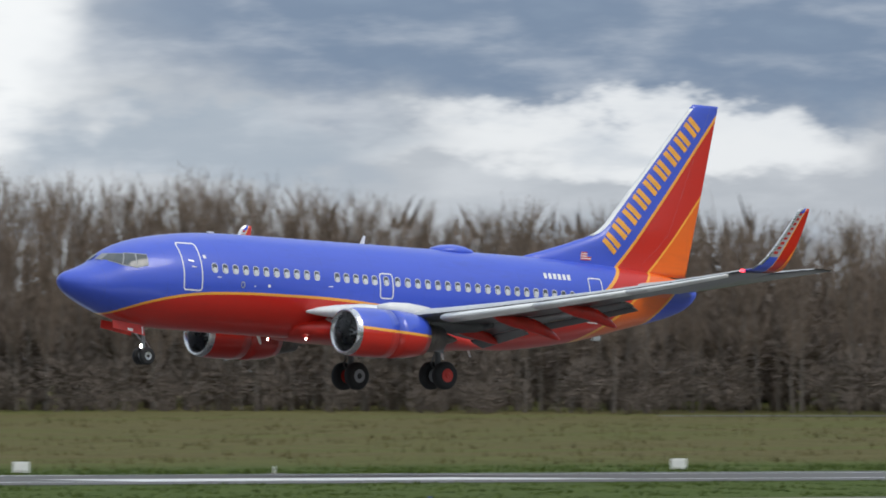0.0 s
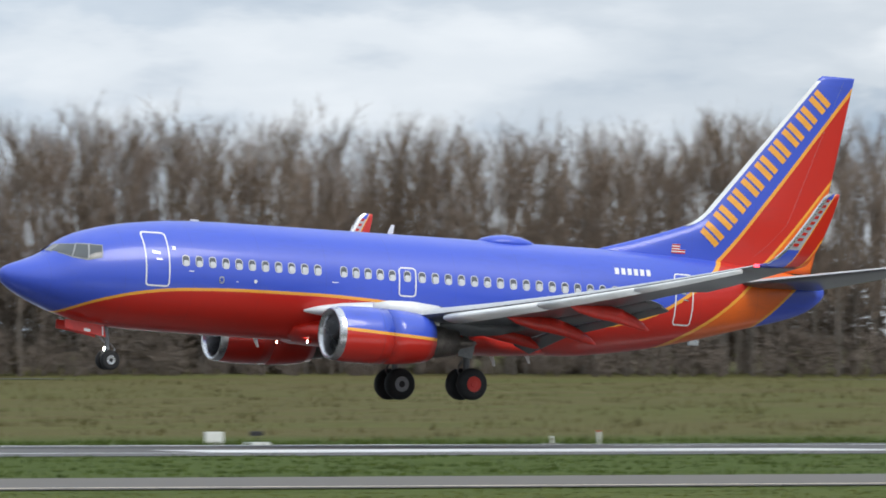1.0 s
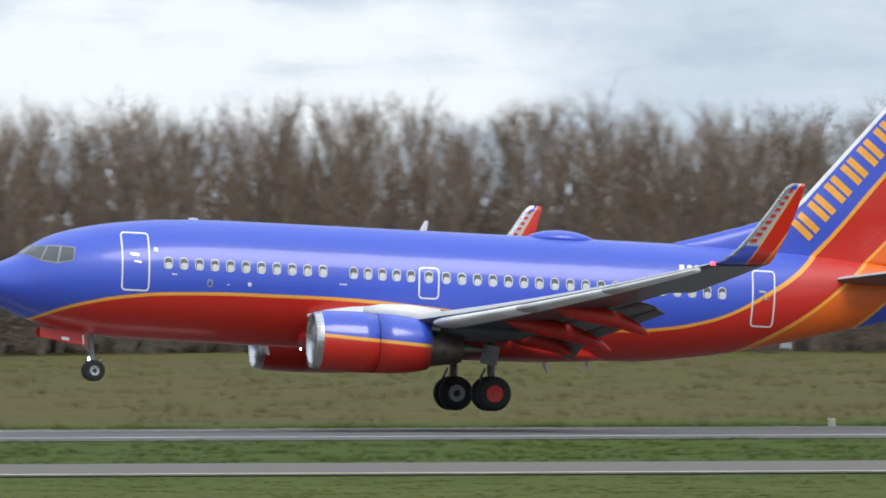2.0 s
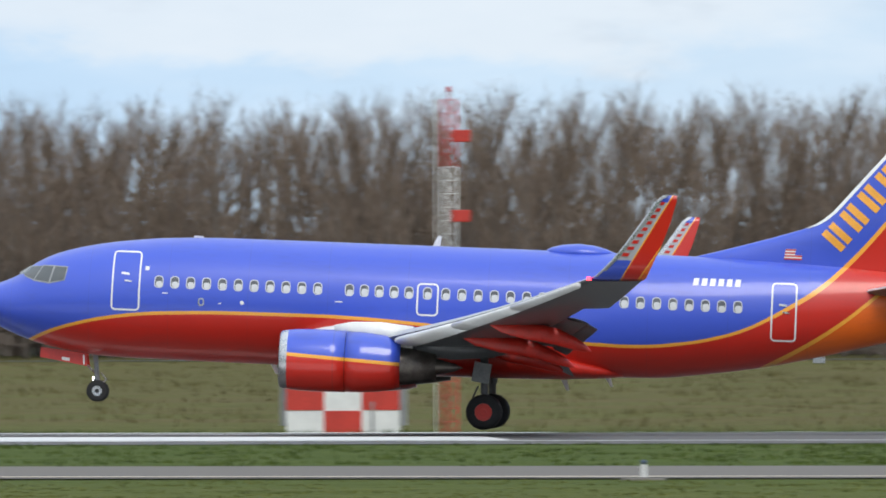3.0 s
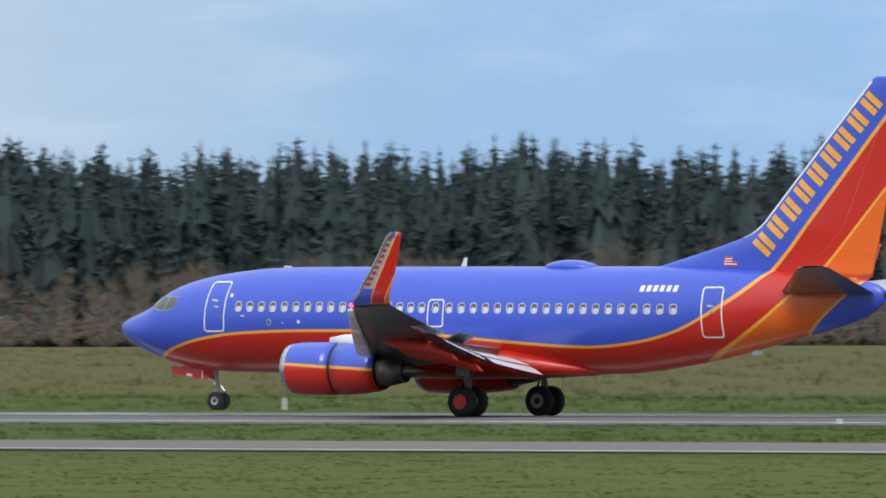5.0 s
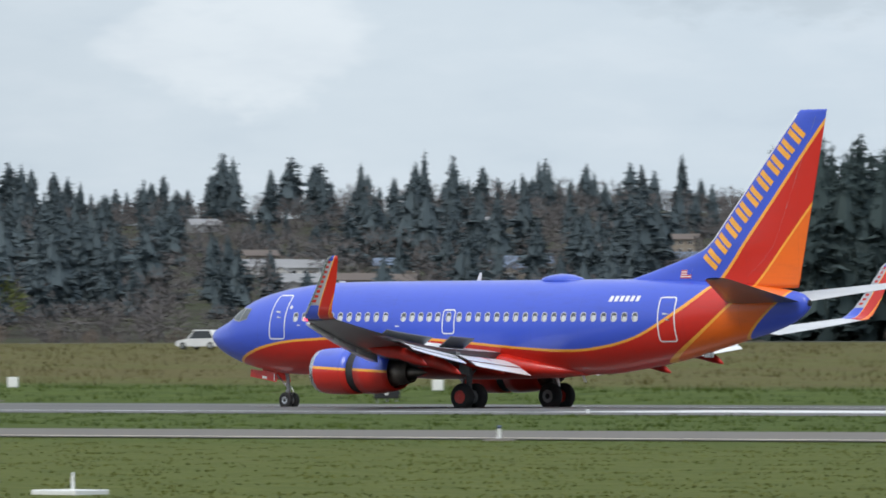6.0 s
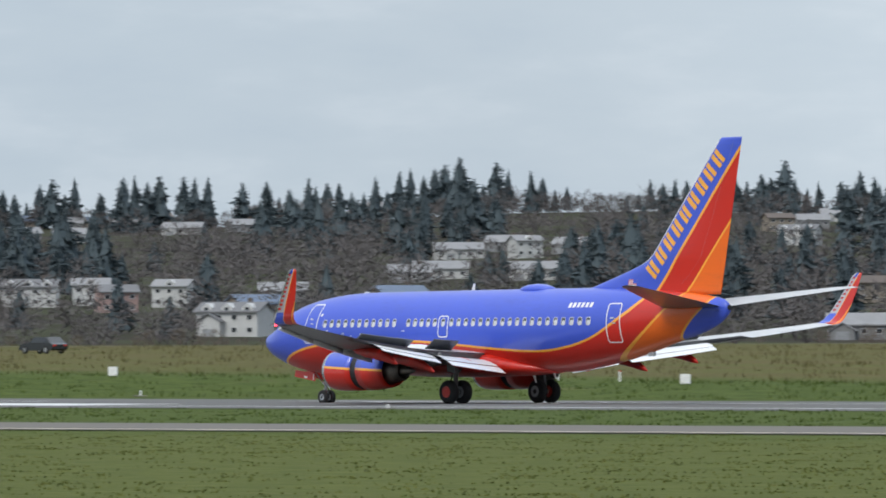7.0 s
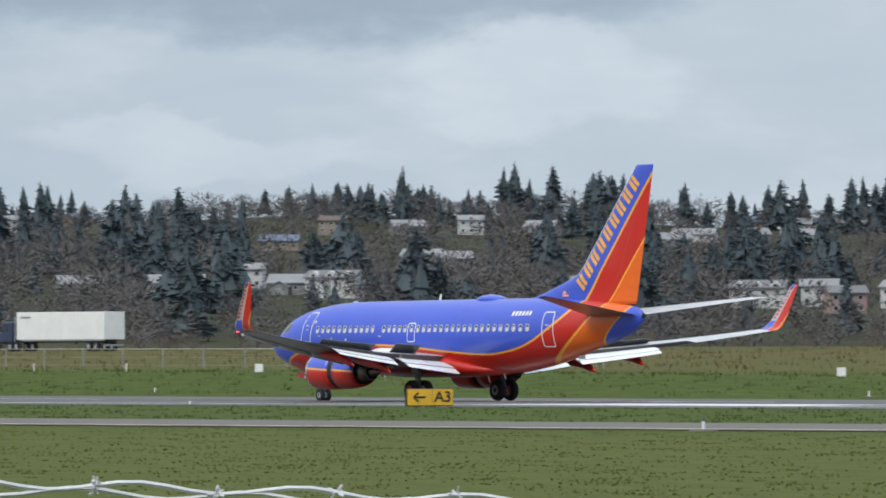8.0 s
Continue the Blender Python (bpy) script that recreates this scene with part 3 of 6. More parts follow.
    for s in (1, -1):
        for k in range(9):
            c = p0.lerp(p1, k / 8)
            bm = bmesh.new()
            hs, ws = 0.42 - 0.004 * k, 0.29
            cells = [((-0.95, -1), (-0.16, 1)), ((0.16, -1), (0.95, 1))]
            for (u0, v0), (u1, v1) in cells:
                n = 4
                for i in range(n):
                    va, vb = v0 + (v1 - v0) * i / n, v0 + (v1 - v0) * (i + 1) / n
                    q = []
                    for uu, vv in ((u0, va), (u1, va), (u1, vb), (u0, vb)):
                        w = c + along * uu * ws + across * vv * hs
                        q.append(bm.verts.new(P(w.x, s * (fin_y(w.x, w.y) + 0.012), w.y)))
                    bm.faces.new(q)
            part("lettering_block", bm, YELP, plane, "yellow painted block")

    # flag, registration bars
    fl = bmesh.new()
    fx0, fz0 = 25.86, 1.64

    def fpt(a, b, lift):
        x, z = fx0 + a * 0.56 + b * 0.05, fz0 + b * 0.34
        y = max(fin_y(x, z) if z > 1.3 else 0, abs(skin(x, min(z, section(x)[0] - 0.01)).y) if z < section(x)[0] else 0)
        return P(x, y + lift, z)
    fl.faces.new([fl.verts.new(fpt(a, b, 0.012)) for a, b in ((0, 0), (1, 0), (1, 1), (0, 1))])
    flag = part("flag", fl, WHITE, plane, "small painted flag with stripes")
    for k in range(4):
        st = bmesh.new()
        st.faces.new([st.verts.new(fpt(a, b, 0.017)) for a, b in ((0, k * 0.28), (1, k * 0.28), (1, k * 0.28 + 0.14), (0, k * 0.28 + 0.14))])
        part("stripe", st, REDP, flag)
    st = bmesh.new()
    st.faces.new([st.verts.new(fpt(a, b, 0.021)) for a, b in ((0.58, 0.45), (1, 0.45), (1, 1), (0.58, 1))])
    part("canton", st, BLUEP, flag)
    for k in range(6):
        x = 23.02 + 0.265 * k
        part("registration_bar", patch([(x, 0.70), (x + 0.17, 0.70), (x + 0.20, 0.93), (x + 0.03, 0.93)], 0.01), WHITE, plane, "white painted bar")

    # roof dome, aerials, lower masts
    rings = []
    for x, w, h in ((18.2, 0.05, 0.02), (18.45, 0.38, 0.16), (18.8, 0.52, 0.25), (19.3, 0.56, 0.30), (19.8, 0.52, 0.26), (20.2, 0.38, 0.16), (20.55, 0.05, 0.02)):
        rings.append([P(x, w * math.cos(k * math.tau / 20), 1.60 + h * math.sin(k * math.tau / 20)) for k in range(20)])
    part("radome", loft(rings), BLUEP, plane, "blue antenna dome on the roof", True)
    for x, z, up, c in ((14.62, 1.60, 0.38, 0.26), (9.6, -2.30, -0.32, 0.2), (20.3, -2.32, -0.30, 0.18), (18.9, -2.45, -0.34, 0.2)):
        bm = loft([[P(x + dx, dy, z) for dx, dy in ((0, 0), (c * 0.5, 0.03), (c, 0), (c * 0.5, -0.03))], [P(x + 0.18 + dx * 0.5, dy * 0.6, z + up) for dx, dy in ((0, 0), (c * 0.5, 0.03), (c, 0), (c * 0.5, -0.03))]])
        part("aerial", bm, WHITE, plane, "white blade aerial")
    part("light", box(P(7.0, -0.05, 1.64), P(7.3, 0.05, 1.70)), WHITE, plane, "small white beacon base")
    part("tail_skid", box(P(26.9, -0.08, -1.62), P(27.3, 0.08, -1.40), 0.02), METAL, plane, "tail skid")

    # wings
    wings, spoilers = {}, []
    for s, nm in ((1, "port"), (-1, "starboard")):
        def W(x, y, z):
            return (x - 16.9, -s * y, z)
        rings = []
        for y in (0.9, 1.88, 3.0, 4.2, 5.6, 7.5, 9.5, 11.5, 12.7):
            c = wing_te(y) - wing_le(y)
            rings.append([W(x, y, z) for x, z in airfoil(wing_le(y), wing_z(y), c, 0.125 - 0.002 * y, 0.74)])
        for y in (12.75, 14, 15.5, 16.7, 17.16):
            c = wing_te(y) - wing_le(y)
            rings.append([W(x, y, z) for x, z in airfoil(wing_le(y), wing_z(y), c, 0.10, 1.0)])
        # the lower skin has its shade put into the colour
        wing = skins(rings, "wing", "wing_underside", WING_GREY, WING_SHADE_GREY, plane, "grey swept wing", "glossy wing underside coloured dark for its shade")
        wings[s] = wing
        # slats
        for y0, y1 in ((6.3, 9.6), (9.66, 13.0), (13.06, 16.6)):
            rr = []
            for k in range(5):
                y = y0 + (y1 - y0) * k / 4
                c = wing_te(y) - wing_le(y)
                pts = [(x - 0.07 * c - 0.06, z - 0.045 * c - 0.02) for x, z in airfoil(wing_le(y), wing_z(y), c, 0.10, 0.14, 8)]
                rr.append([W(x, y, z) for x, z in pts])
            part("slat", loft(rr), SLAT, wing, "pale leading-edge slat", True)
        kr = loft([[W(wing_le(y) + dx, y, wing_z(y) + dz) for dx, dz in ((0.1, -0.08), (-0.42, -0.40), (-0.46, -0.36), (0.06, 0.0))] for y in (2.3, 3.0, 3.9)])
        part("krueger_flap", kr, SLAT, wing, "pale nose flap")

        # trailing flaps, two elements each, lowered
        def flap(y0, y1, name, c0, cl, ang, dx, dz, mat):
            rr = []
            for k in range(6):
                y = y0 + (y1 - y0) * k / 5
                c = wing_te(y) - wing_le(y)
                hx, hz = wing_le(y) + c * c0 + dx * c, wing_z(y) + dz * c
                a = radians(ang)
                ring = []
                for x, z in airfoil(0, 0, cl * c, 0.13, 1.0, 8):
                    ring.append(W(hx + x * math.cos(a) + z * math.sin(a), y, hz - x * math.sin(a) + z * math.cos(a)))
                rr.append(ring)
            part(name, loft([r[:9] for r in rr], False, False), SLAT, wing, "pale lowered flap", True)
            # darkened copy below: the flap's own shade as colour
            part(name + "_underside", loft([r[8:] + r[:1] for r in rr], False, False), mat, wing, "flap underside coloured dark for its shade", True)
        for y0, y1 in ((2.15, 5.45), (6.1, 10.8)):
            flap(y0, y1, "flap", 0.735, 0.20, 12, 0.02, -0.006, WING_SHADE_GREY)
            flap(y0 + 0.05, y1 - 0.05, "aft_flap", 0.938, 0.10, 25, 0.0, -0.053, WING_SHADE_GREY)
        # flap-track canoes
        for y in (3.55, 6.9, 9.7):
            rr = []
            te, zz = wing_te(y), wing_z(y)
            for k, (dx, dz, r) in enumerate(((-2.9, -0.16, 0.03), (-2.5, -0.24, 0.13), (-1.7, -0.34, 0.20), (-0.9, -0.42, 0.22), (-0.3, -0.54, 0.21), (0.3, -0.74, 0.17), (0.75, -0.92, 0.10), (1.0, -1.04, 0.02))):
                f = 0.62 if y < 4 else 0.9 if y < 8 else 0.8
                rr.append([W(te + dx * f - 0.65, y + r * 0.75 * math.cos(q * math.tau / 12), zz + dz * f + r * 1.25 * math.sin(q * math.tau / 12)) for q in range(12)])
            part("flap_track_fairing", loft(rr), REDP, wing, "red flap track fairing", True)
        # spoilers, hinged on the upper skin
        for y0, y1 in ((2.9, 4.7), (6.4, 7.9), (7.92, 9.42), (9.44, 10.9)):
            ym = (y0 + y1) / 2
            cm = wing_te(ym) - wing_le(ym)
            hx, hz = wing_le(ym) + 0.56 * cm, wing_z(ym) + 0.052 * cm
            bm = bmesh.new()
            a0 = (wing_le(y0) + 0.56 * (wing_te(y0) - wing_le(y0))) - hx
            a1 = (wing_le(y1) + 0.56 * (wing_te(y1) - wing_le(y1))) - hx
            L = 0.145 * cm
            z0, z1 = wing_z(y0) - wing_z(ym), wing_z(y1) - wing_z(ym)
            q = [(a0, y0, z0), (a0 + L, y0, z0), (a1 + L, y1, z1), (a1, y1, z1)]
            swept = s * math.degrees(math.atan2(a1 - a0, y1 - y0))
            back = pose(0, 0, 0, 0, 0, -swept)
            lo = [bm.verts.new(back @ Vector((x, -s * (y - ym), z + 0.0))) for x, y, z in q]
            hi = [bm.verts.new(back @ Vector((x, -s * (y - ym), z + 0.035))) for x, y, z in q]
            bm.faces.new(lo[::-1])
            bm.faces.new(hi)
            for k in range(4):
                bm.faces.new((lo[k], lo[(k + 1) % 4], hi[(k + 1) % 4], hi[k]))
            sp = part("spoiler", bm, WING_SHADE_GREY, wing, "grey spoiler panel")
            sp.matrix_basis = pose(*W(hx, ym, hz), 0, 0, swept)
            spoilers.append((sp, W(hx, ym, hz), swept))
        # winglet
        rr = []
        path = ((17.12, 0.0, 20.20, 1.62), (17.40, 0.07, 20.42, 1.52), (17.60, 0.25, 20.62, 1.40), (17.72, 0.55, 20.90, 1.25), (17.80, 1.0, 21.25, 1.10), (17.90, 1.7, 21.74, 0.86), (18.0, 2.4, 22.20, 0.58), (18.03, 2.55, 22.40, 0.38))
        zt = wing_z(17.16)
        for i, (y, dz, le, c) in enumerate(path):
            a, b = path[max(i - 1, 0)], path[min(i + 1, len(path) - 1)]
            t = Vector((b[0] - a[0], b[1] - a[1])).normalized()
            n = Vector((-t.y, t.x))
            rr.append([W(x, y + n.x * z, zt + dz + n.y * z) for x, z in airfoil(le, 0, c, 0.085, 1.0)])
        wl_ = part("winglet", loft(rr), WINGLET, wing, "swept winglet in blue, red and orange", True)
        edge = []
        for i, (y, dz, le, c) in enumerate(path[1:]):
            edge.append([W(le + dx, y + dy, zt + dz) for dx, dy in ((-0.02, 0), (0.03, 0.035), (0.13, 0.05), (0.13, -0.05), (0.03, -0.035))])
        part("winglet_edge", loft(edge), METAL, wing, "silver winglet edge")
        for side in (1, -1):
            for k in range(9):
                f = k / 8
                zc = 0.75 + 1.55 * f
                yy = float(np.interp(zc, [p[1] for p in path], [p[0] for p in path]))
                le = float(np.interp(zc, [p[1] for p in path], [p[2] for p in path]))
                c = float(np.interp(zc, [p[1] for p in path], [p[3] for p in path]))
                off = 0.045 * c + 0.018
                bm = bmesh.new()
                bm.faces.new([bm.verts.new(W(le + dx + (dz * 0.55), yy + side * off + dz * 0.14, zt + zc + dz)) for dx, dz in ((0.16, -0.05), (0.36 - 0.08 * f, -0.05), (0.36 - 0.08 * f, 0.05), (0.16, 0.05))])
                part("lettering_bar", bm, REDP, wing, "dark red painted bar")
        part("wingtip_light", box(W(20.16, 17.05, zt - 0.05), W(20.30, 17.2, zt + 0.05), 0.02), REDGLOW if s == 1 else GLASS, wing, "red wingtip light")
        part("landing_light", loft(lathe([(-0.05, 0.03), (0.0, 0.065), (0.06, 0.065)], W(11.55, 2.15, -1.36), n=12)), GLOW, plane, "lit landing light in the wing root")
        part("lamp_housing", loft(lathe([(-0.01, 0.074), (0.05, 0.085), (0.12, 0.07), (0.17, 0.01)], W(11.55, 2.15, -1.36), n=12), caps=False), WHITE, plane, "white lamp housing", True)
        part("lamp_housing", loft(lathe([(-0.01, 0.058), (0.05, 0.07), (0.12, 0.06), (0.17, 0.01)], W(11.15, 1.25, -2.36), n=12), caps=False), REDP, plane, "red lamp housing", True)
        part("taxi_light", loft(lathe([(-0.04, 0.02), (0.0, 0.05), (0.05, 0.05)], W(11.15, 1.25, -2.36), n=12)), GLOW, plane, "lit lamp below the belly")
        # stabiliser
        rr = []
        for y in (0.3, 1.2, 3.0, 5.0, 6.8, 7.1):
            f = y / 7.1
            le, te = 28.0 + 4.5 * f, 31.9 + 1.75 * f
            if y > 7:
                le += 0.12
            rr.append([W(x, y, z) for x, z in airfoil(le, 0.60 + 0.92 * f, te - le, 0.09 if y < 7 else 0.05, 1.0, 10)])
        # tail underside also coloured dark in place of shade
        skins(rr, "stabiliser", "stabiliser_underside", WING_GREY, WING_SHADE_GREY, plane, "grey horizontal tail", "tail underside coloured dark for its shade", 10)

        # engine
        ctr = W(10.24, 4.83, -2.15)
        cowl = part("fan_cowl", loft(lathe([(0.26, 0.955), (0.5, 0.985), (1.0, 1.0), (1.6, 1.0), (2.06, 0.99), (2.06, 0.90)], ctr, n=44, squash=0.95), caps=False), NACELLE, plane, "blue and red engine cowl with a yellow band", True)
        part("intake_lip", loft(lathe([(1.0, 0.77), (0.5, 0.755), (0.2, 0.77), (0.06, 0.81), (0.0, 0.865), (0.04, 0.91), (0.14, 0.94), (0.262, 0.957)], ctr, n=44, squash=0.95), caps=False), METAL, cowl, "polished metal intake lip", True)
        part("fan_disc", loft(lathe([(0.96, 0.775), (1.0, 0.775)], ctr, n=44, squash=0.97)), DARK, cowl, "dark fan face")
        fan = bmesh.new()
        for k in range(24):
            a = k * math.tau / 24
            b = a + 0.17
            q = [(0.86, 0.2, a), (0.95, 0.2, a + 0.1), (0.95, 0.76, b + 0.1), (0.84, 0.76, b)]
            fan.faces.new([fan.verts.new((ctr[0] + x, ctr[1] + r * math.cos(t), ctr[2] + r * math.sin(t))) for x, r, t in q])
        part("fan_blades", fan, GREYP, cowl, "grey fan blades")
        part("spinner", loft(lathe([(0.5, 0.01), (0.6, 0.09), (0.75, 0.17), (0.95, 0.23)], ctr, n=20)), GREYP, cowl, "grey spinner", True)
        part("cascade_ring", loft(lathe([(2.0, 0.93), (2.3, 0.90), (2.75, 0.87), (2.75, 0.5)], ctr, n=44, squash=0.95), caps=False), DARK, cowl, "dark reverser cascades")
        sleeve = part("reverser_sleeve", loft(lathe([(0.02, 0.90), (0.0, 0.985), (0.5, 0.975), (1.0, 0.935), (1.4, 0.875), (1.72, 0.80), (1.70, 0.76), (0.8, 0.84)], (0, 0, 0), n=44, squash=0.95), caps=False), NACELLE_AFT, plane, "sliding rear cowl in blue and red", True)
        base = (ctr[0] + 2.08, ctr[1], ctr[2])
        sleeve.matrix_basis = pose(*base)
        part("core_nozzle", loft(lathe([(2.6, 0.70), (3.5, 0.66), (4.3, 0.55), (4.9, 0.44), (4.9, 0.38), (4.4, 0.36)], (ctr[0], ctr[1], ctr[2] - 0.04), n=32), caps=False), HOT, cowl, "burnt metal core nozzle", True)
        part("exhaust_plug", loft(lathe([(4.2, 0.30), (4.9, 0.26), (5.5, 0.12), (5.75, 0.01)], (ctr[0], ctr[1], ctr[2] - 0.04), n=24)), HOT, cowl, "burnt metal exhaust cone", True)
        rr = []
        for x, zb, zt_, w in ((11.9, -1.30, -1.04, 0.04), (12.5, -1.40, -0.92, 0.16), (13.4, -1.5, -0.90, 0.20), (14.4, -1.75, -1.0, 0.20), (15.6, -1.95, -1.2, 0.20), (16.8, -1.85, -1.3, 0.14), (17.8, -1.6, -1.4, 0.03)):
            rr.append([W(x, 4.83 + w, zb), W(x, 4.83 + w, zt_), W(x, 4.83, zt_ + 0.05), W(x, 4.83 - w, zt_), W(x, 4.83 - w, zb)])
        pyl = part("pylon", loft(rr[:4]), WHITE, plane, "pale engine pylon", True)
        # shade below the wing is coloured into this rear piece
        part("pylon_tail", loft([[(x, y, z) for x, y, z in r] for r in rr[3:]]), WING_SHADE_GREY, pyl, "rear end of the pylon coloured dark for shade", True)
        sleeves.append((sleeve, base))

        # main gear
        gear = part("main_gear_leg", rod(W(16.55, 2.75, -1.7), W(16.62, 2.86, -3.30), 0.13, 0.12, 14), GEARP, plane, "dark grey main gear leg")
        gears.append(gear)
        legs = bmesh.new()
        tube(legs, W(16.62, 2.4, -3.56), W(16.62, 3.32, -3.56), 0.09, 0.09, 10)
        tube(legs, W(16.62, 2.86, -3.25), W(16.62, 2.86, -3.6), 0.09, 0.10, 12)
        part("axle", legs, METAL, gear, "bright oleo and axle")
        br = bmesh.new()
        tube(br, W(16.6, 2.80, -2.7), W(16.6, 1.7, -1.9), 0.06, 0.06, 8)
        tube(br, W(16.4, 2.86, -2.75), W(16.25, 2.86, -3.1), 0.035, 0.035, 6)
        tube(br, W(16.25, 2.86, -3.1), W(16.5, 2.86, -3.45), 0.035, 0.035, 6)
        part("brace", br, GEARP, gear)
        part("gear_door", box((-0.28, -0.02, -0.32), (0.28, 0.02, 0.32), 0.015, pose(*W(16.5, 3.04, -2.32), 8 * s, 9, 0)), GREYP, gear, "grey gear door")
        for yy, hubm in ((2.43, GREYP), (3.29, REDP)):
            tyre = loft(lathe([(-0.19, 0.30), (-0.20, 0.42), (-0.17, 0.51), (-0.09, 0.56), (0.09, 0.56), (0.17, 0.51), (0.20, 0.42), (0.19, 0.30)], W(16.62, yy, -3.56), "y", 36))
            part("tyre", tyre, RUBBER, gear, "black tyre", True)
            part("wheel_hub", loft(lathe([(-0.20, 0.10), (-0.205, 0.27), (-0.12, 0.30), (0.12, 0.30), (0.205, 0.27), (0.20, 0.10)], W(16.62, yy, -3.56), "y", 24)), hubm, gear, "red wheel hub" if hubm == REDP else "grey wheel hub")
            part("hub_cap", loft(lathe([(-0.22, 0.10), (-0.19, 0.13), (0.19, 0.13), (0.22, 0.10)], W(16.62, yy, -3.56), "y", 12)), REDP if hubm == REDP else DARK, gear)
    # nose gear
    ng = part("nose_gear_leg", rod(P(3.95, 0, -2.0), P(4.10, 0, -3.20), 0.085, 0.075, 12), GREYP, plane, "grey nose gear leg")
    bm = bmesh.new()
    tube(bm, P(4.1, -0.24, -3.38), P(4.1, 0.24, -3.38), 0.05, 0.05, 8)
    tube(bm, P(4.1, 0, -3.0), P(4.1, 0, -3.42), 0.055, 0.055, 10)
    tube(bm, P(4.1, 0, -2.9), P(3.3, 0, -2.2), 0.035, 0.035, 6)
    tube(bm, P(4.18, 0, -2.8), P(4.36, 0, -3.0), 0.025, 0.025, 6)
    tube(bm, P(4.36, 0, -3.0), P(4.14, 0, -3.25), 0.025, 0.025, 6)
    part("axle", bm, METAL, ng, "bright axle and links")
    for yy in (-0.22, 0.22):
        part("tyre", loft(lathe([(-0.09, 0.18), (-0.10, 0.28), (-0.06, 0.345), (0.06, 0.345), (0.10, 0.28), (0.09, 0.18)], P(4.1, yy, -3.38), "y", 30)), RUBBER, ng, "black tyre", True)
        part("wheel_hub", loft(lathe([(-0.095, 0.06), (-0.10, 0.16), (-0.05, 0.19), (0.05, 0.19), (0.10, 0.16), (0.095, 0.06)], P(4.1, yy, -3.38), "y", 20)), METAL, ng, "silver wheel hub")
        part("hub_cap", loft(lathe([(-0.115, 0.05), (-0.1, 0.07), (0.1, 0.07), (0.115, 0.05)], P(4.1, yy, -3.38), "y", 10)), DARK, ng)
    part("taxi_light", loft(lathe([(-0.06, 0.03), (-0.03, 0.07), (0.04, 0.07)], P(3.98, 0, -3.0), n=12)), GLOW, ng, "lit taxi light")
    part("lamp_housing", loft(lathe([(-0.03, 0.08), (0.03, 0.09), (0.10, 0.07), (0.15, 0.01)], P(3.98, 0, -3.0), n=12), caps=False), GREYP, ng, "grey lamp housing", True)
    for s in (1, -1):
        y = 0.42 * s
        dr = loft([[P(2.25, y * 0.85, -2.05), P(2.25, y * 0.95, -2.36), P(2.25, y * 0.95 + 0.03 * s, -2.36), P(2.25, y * 0.85 + 0.03 * s, -2.05)],
                   [P(3.72, y * 0.9, -2.2), P(3.78, y * 1.05, -2.60), P(3.78, y * 1.05 + 0.03 * s, -2.60), P(3.72, y * 0.9 + 0.03 * s, -2.2)]])
        nd = part("nose_gear_door", dr, REDP, plane, "red nose gear door")
        part("marking", loft([[P(3.62, y * 0.97 + 0.04 * s, -2.25), P(3.64, y * 1.04 + 0.04 * s, -2.55)], [P(3.67, y * 0.97 + 0.04 * s, -2.25), P(3.69, y * 1.04 + 0.04 * s, -2.55)]], False, False), WHITE, nd, "white edge stripe")
        part("number_bar", loft([[P(2.95, y * 0.97 + 0.04 * s, -2.33), P(2.95, y * 0.98 + 0.04 * s, -2.43)], [P(3.2, y * 0.97 + 0.04 * s, -2.36), P(3.2, y * 0.98 + 0.04 * s, -2.46)]], False, False), WHITE, nd, "pale number bar")
    return plane, wings, spoilers


sleeves, gears = [], []
na = Mat("rear_cowl_paint", BLUE, 0.3, 0.0, 0.6)
ax_, ay_, az_ = na.xyz()
bandr = na.math("ADD", az_, na.math("MULTIPLY_ADD", ax_, 0.055, 0.16 - 0.055 * 4.58))
acol = na.mix(na.math("GREATER_THAN", bandr, -0.055), RED, YELLOW)
acol = na.mix(na.math("GREATER_THAN", bandr, 0.055), acol, BLUE)
na.set("Base Color", na.mix(na.math("MULTIPLY", na.step(na.noise(2.5, 6, (0.3, 1, 1)), 0.5, 0.8), 0.2), acol, (0.05, 0.04, 0.04)))
NACELLE_AFT = na.m
airliner, wings, spoilers = build_airliner()


# ---- ground: one sheet, flat under the runway, rising to the levee and the far hill ----
def bearing(x, y):
    return math.degrees(math.atan2(x, y))


def far_edge(az):
    """Distance and height of the far edge of the field."""
    f = min(max((-30 - az) / 8, 0), 1)
    r = 650 + 300 * f
    el = 0.03 + 0.05 * f
    return r, EYE + r * math.tan(radians(el))


BERM = [(-700, 1.6), (-420, 1.43), (-360, 1.15), (-312, 0.70), (-256, 0.45), (-141, 0.32), (-60, -0.35), (-20, -0.48), (60, -0.33), (135, -0.25), (245, -0.14), (700, 0.2)]


DIP = [(-700, -0.1), (-330, -0.15), (-240, -0.11), (-150, -0.03), (-80, 0.0), (-10, -0.06), (60, -0.10), (130, -0.08), (260, 0.0), (700, 0.0)]


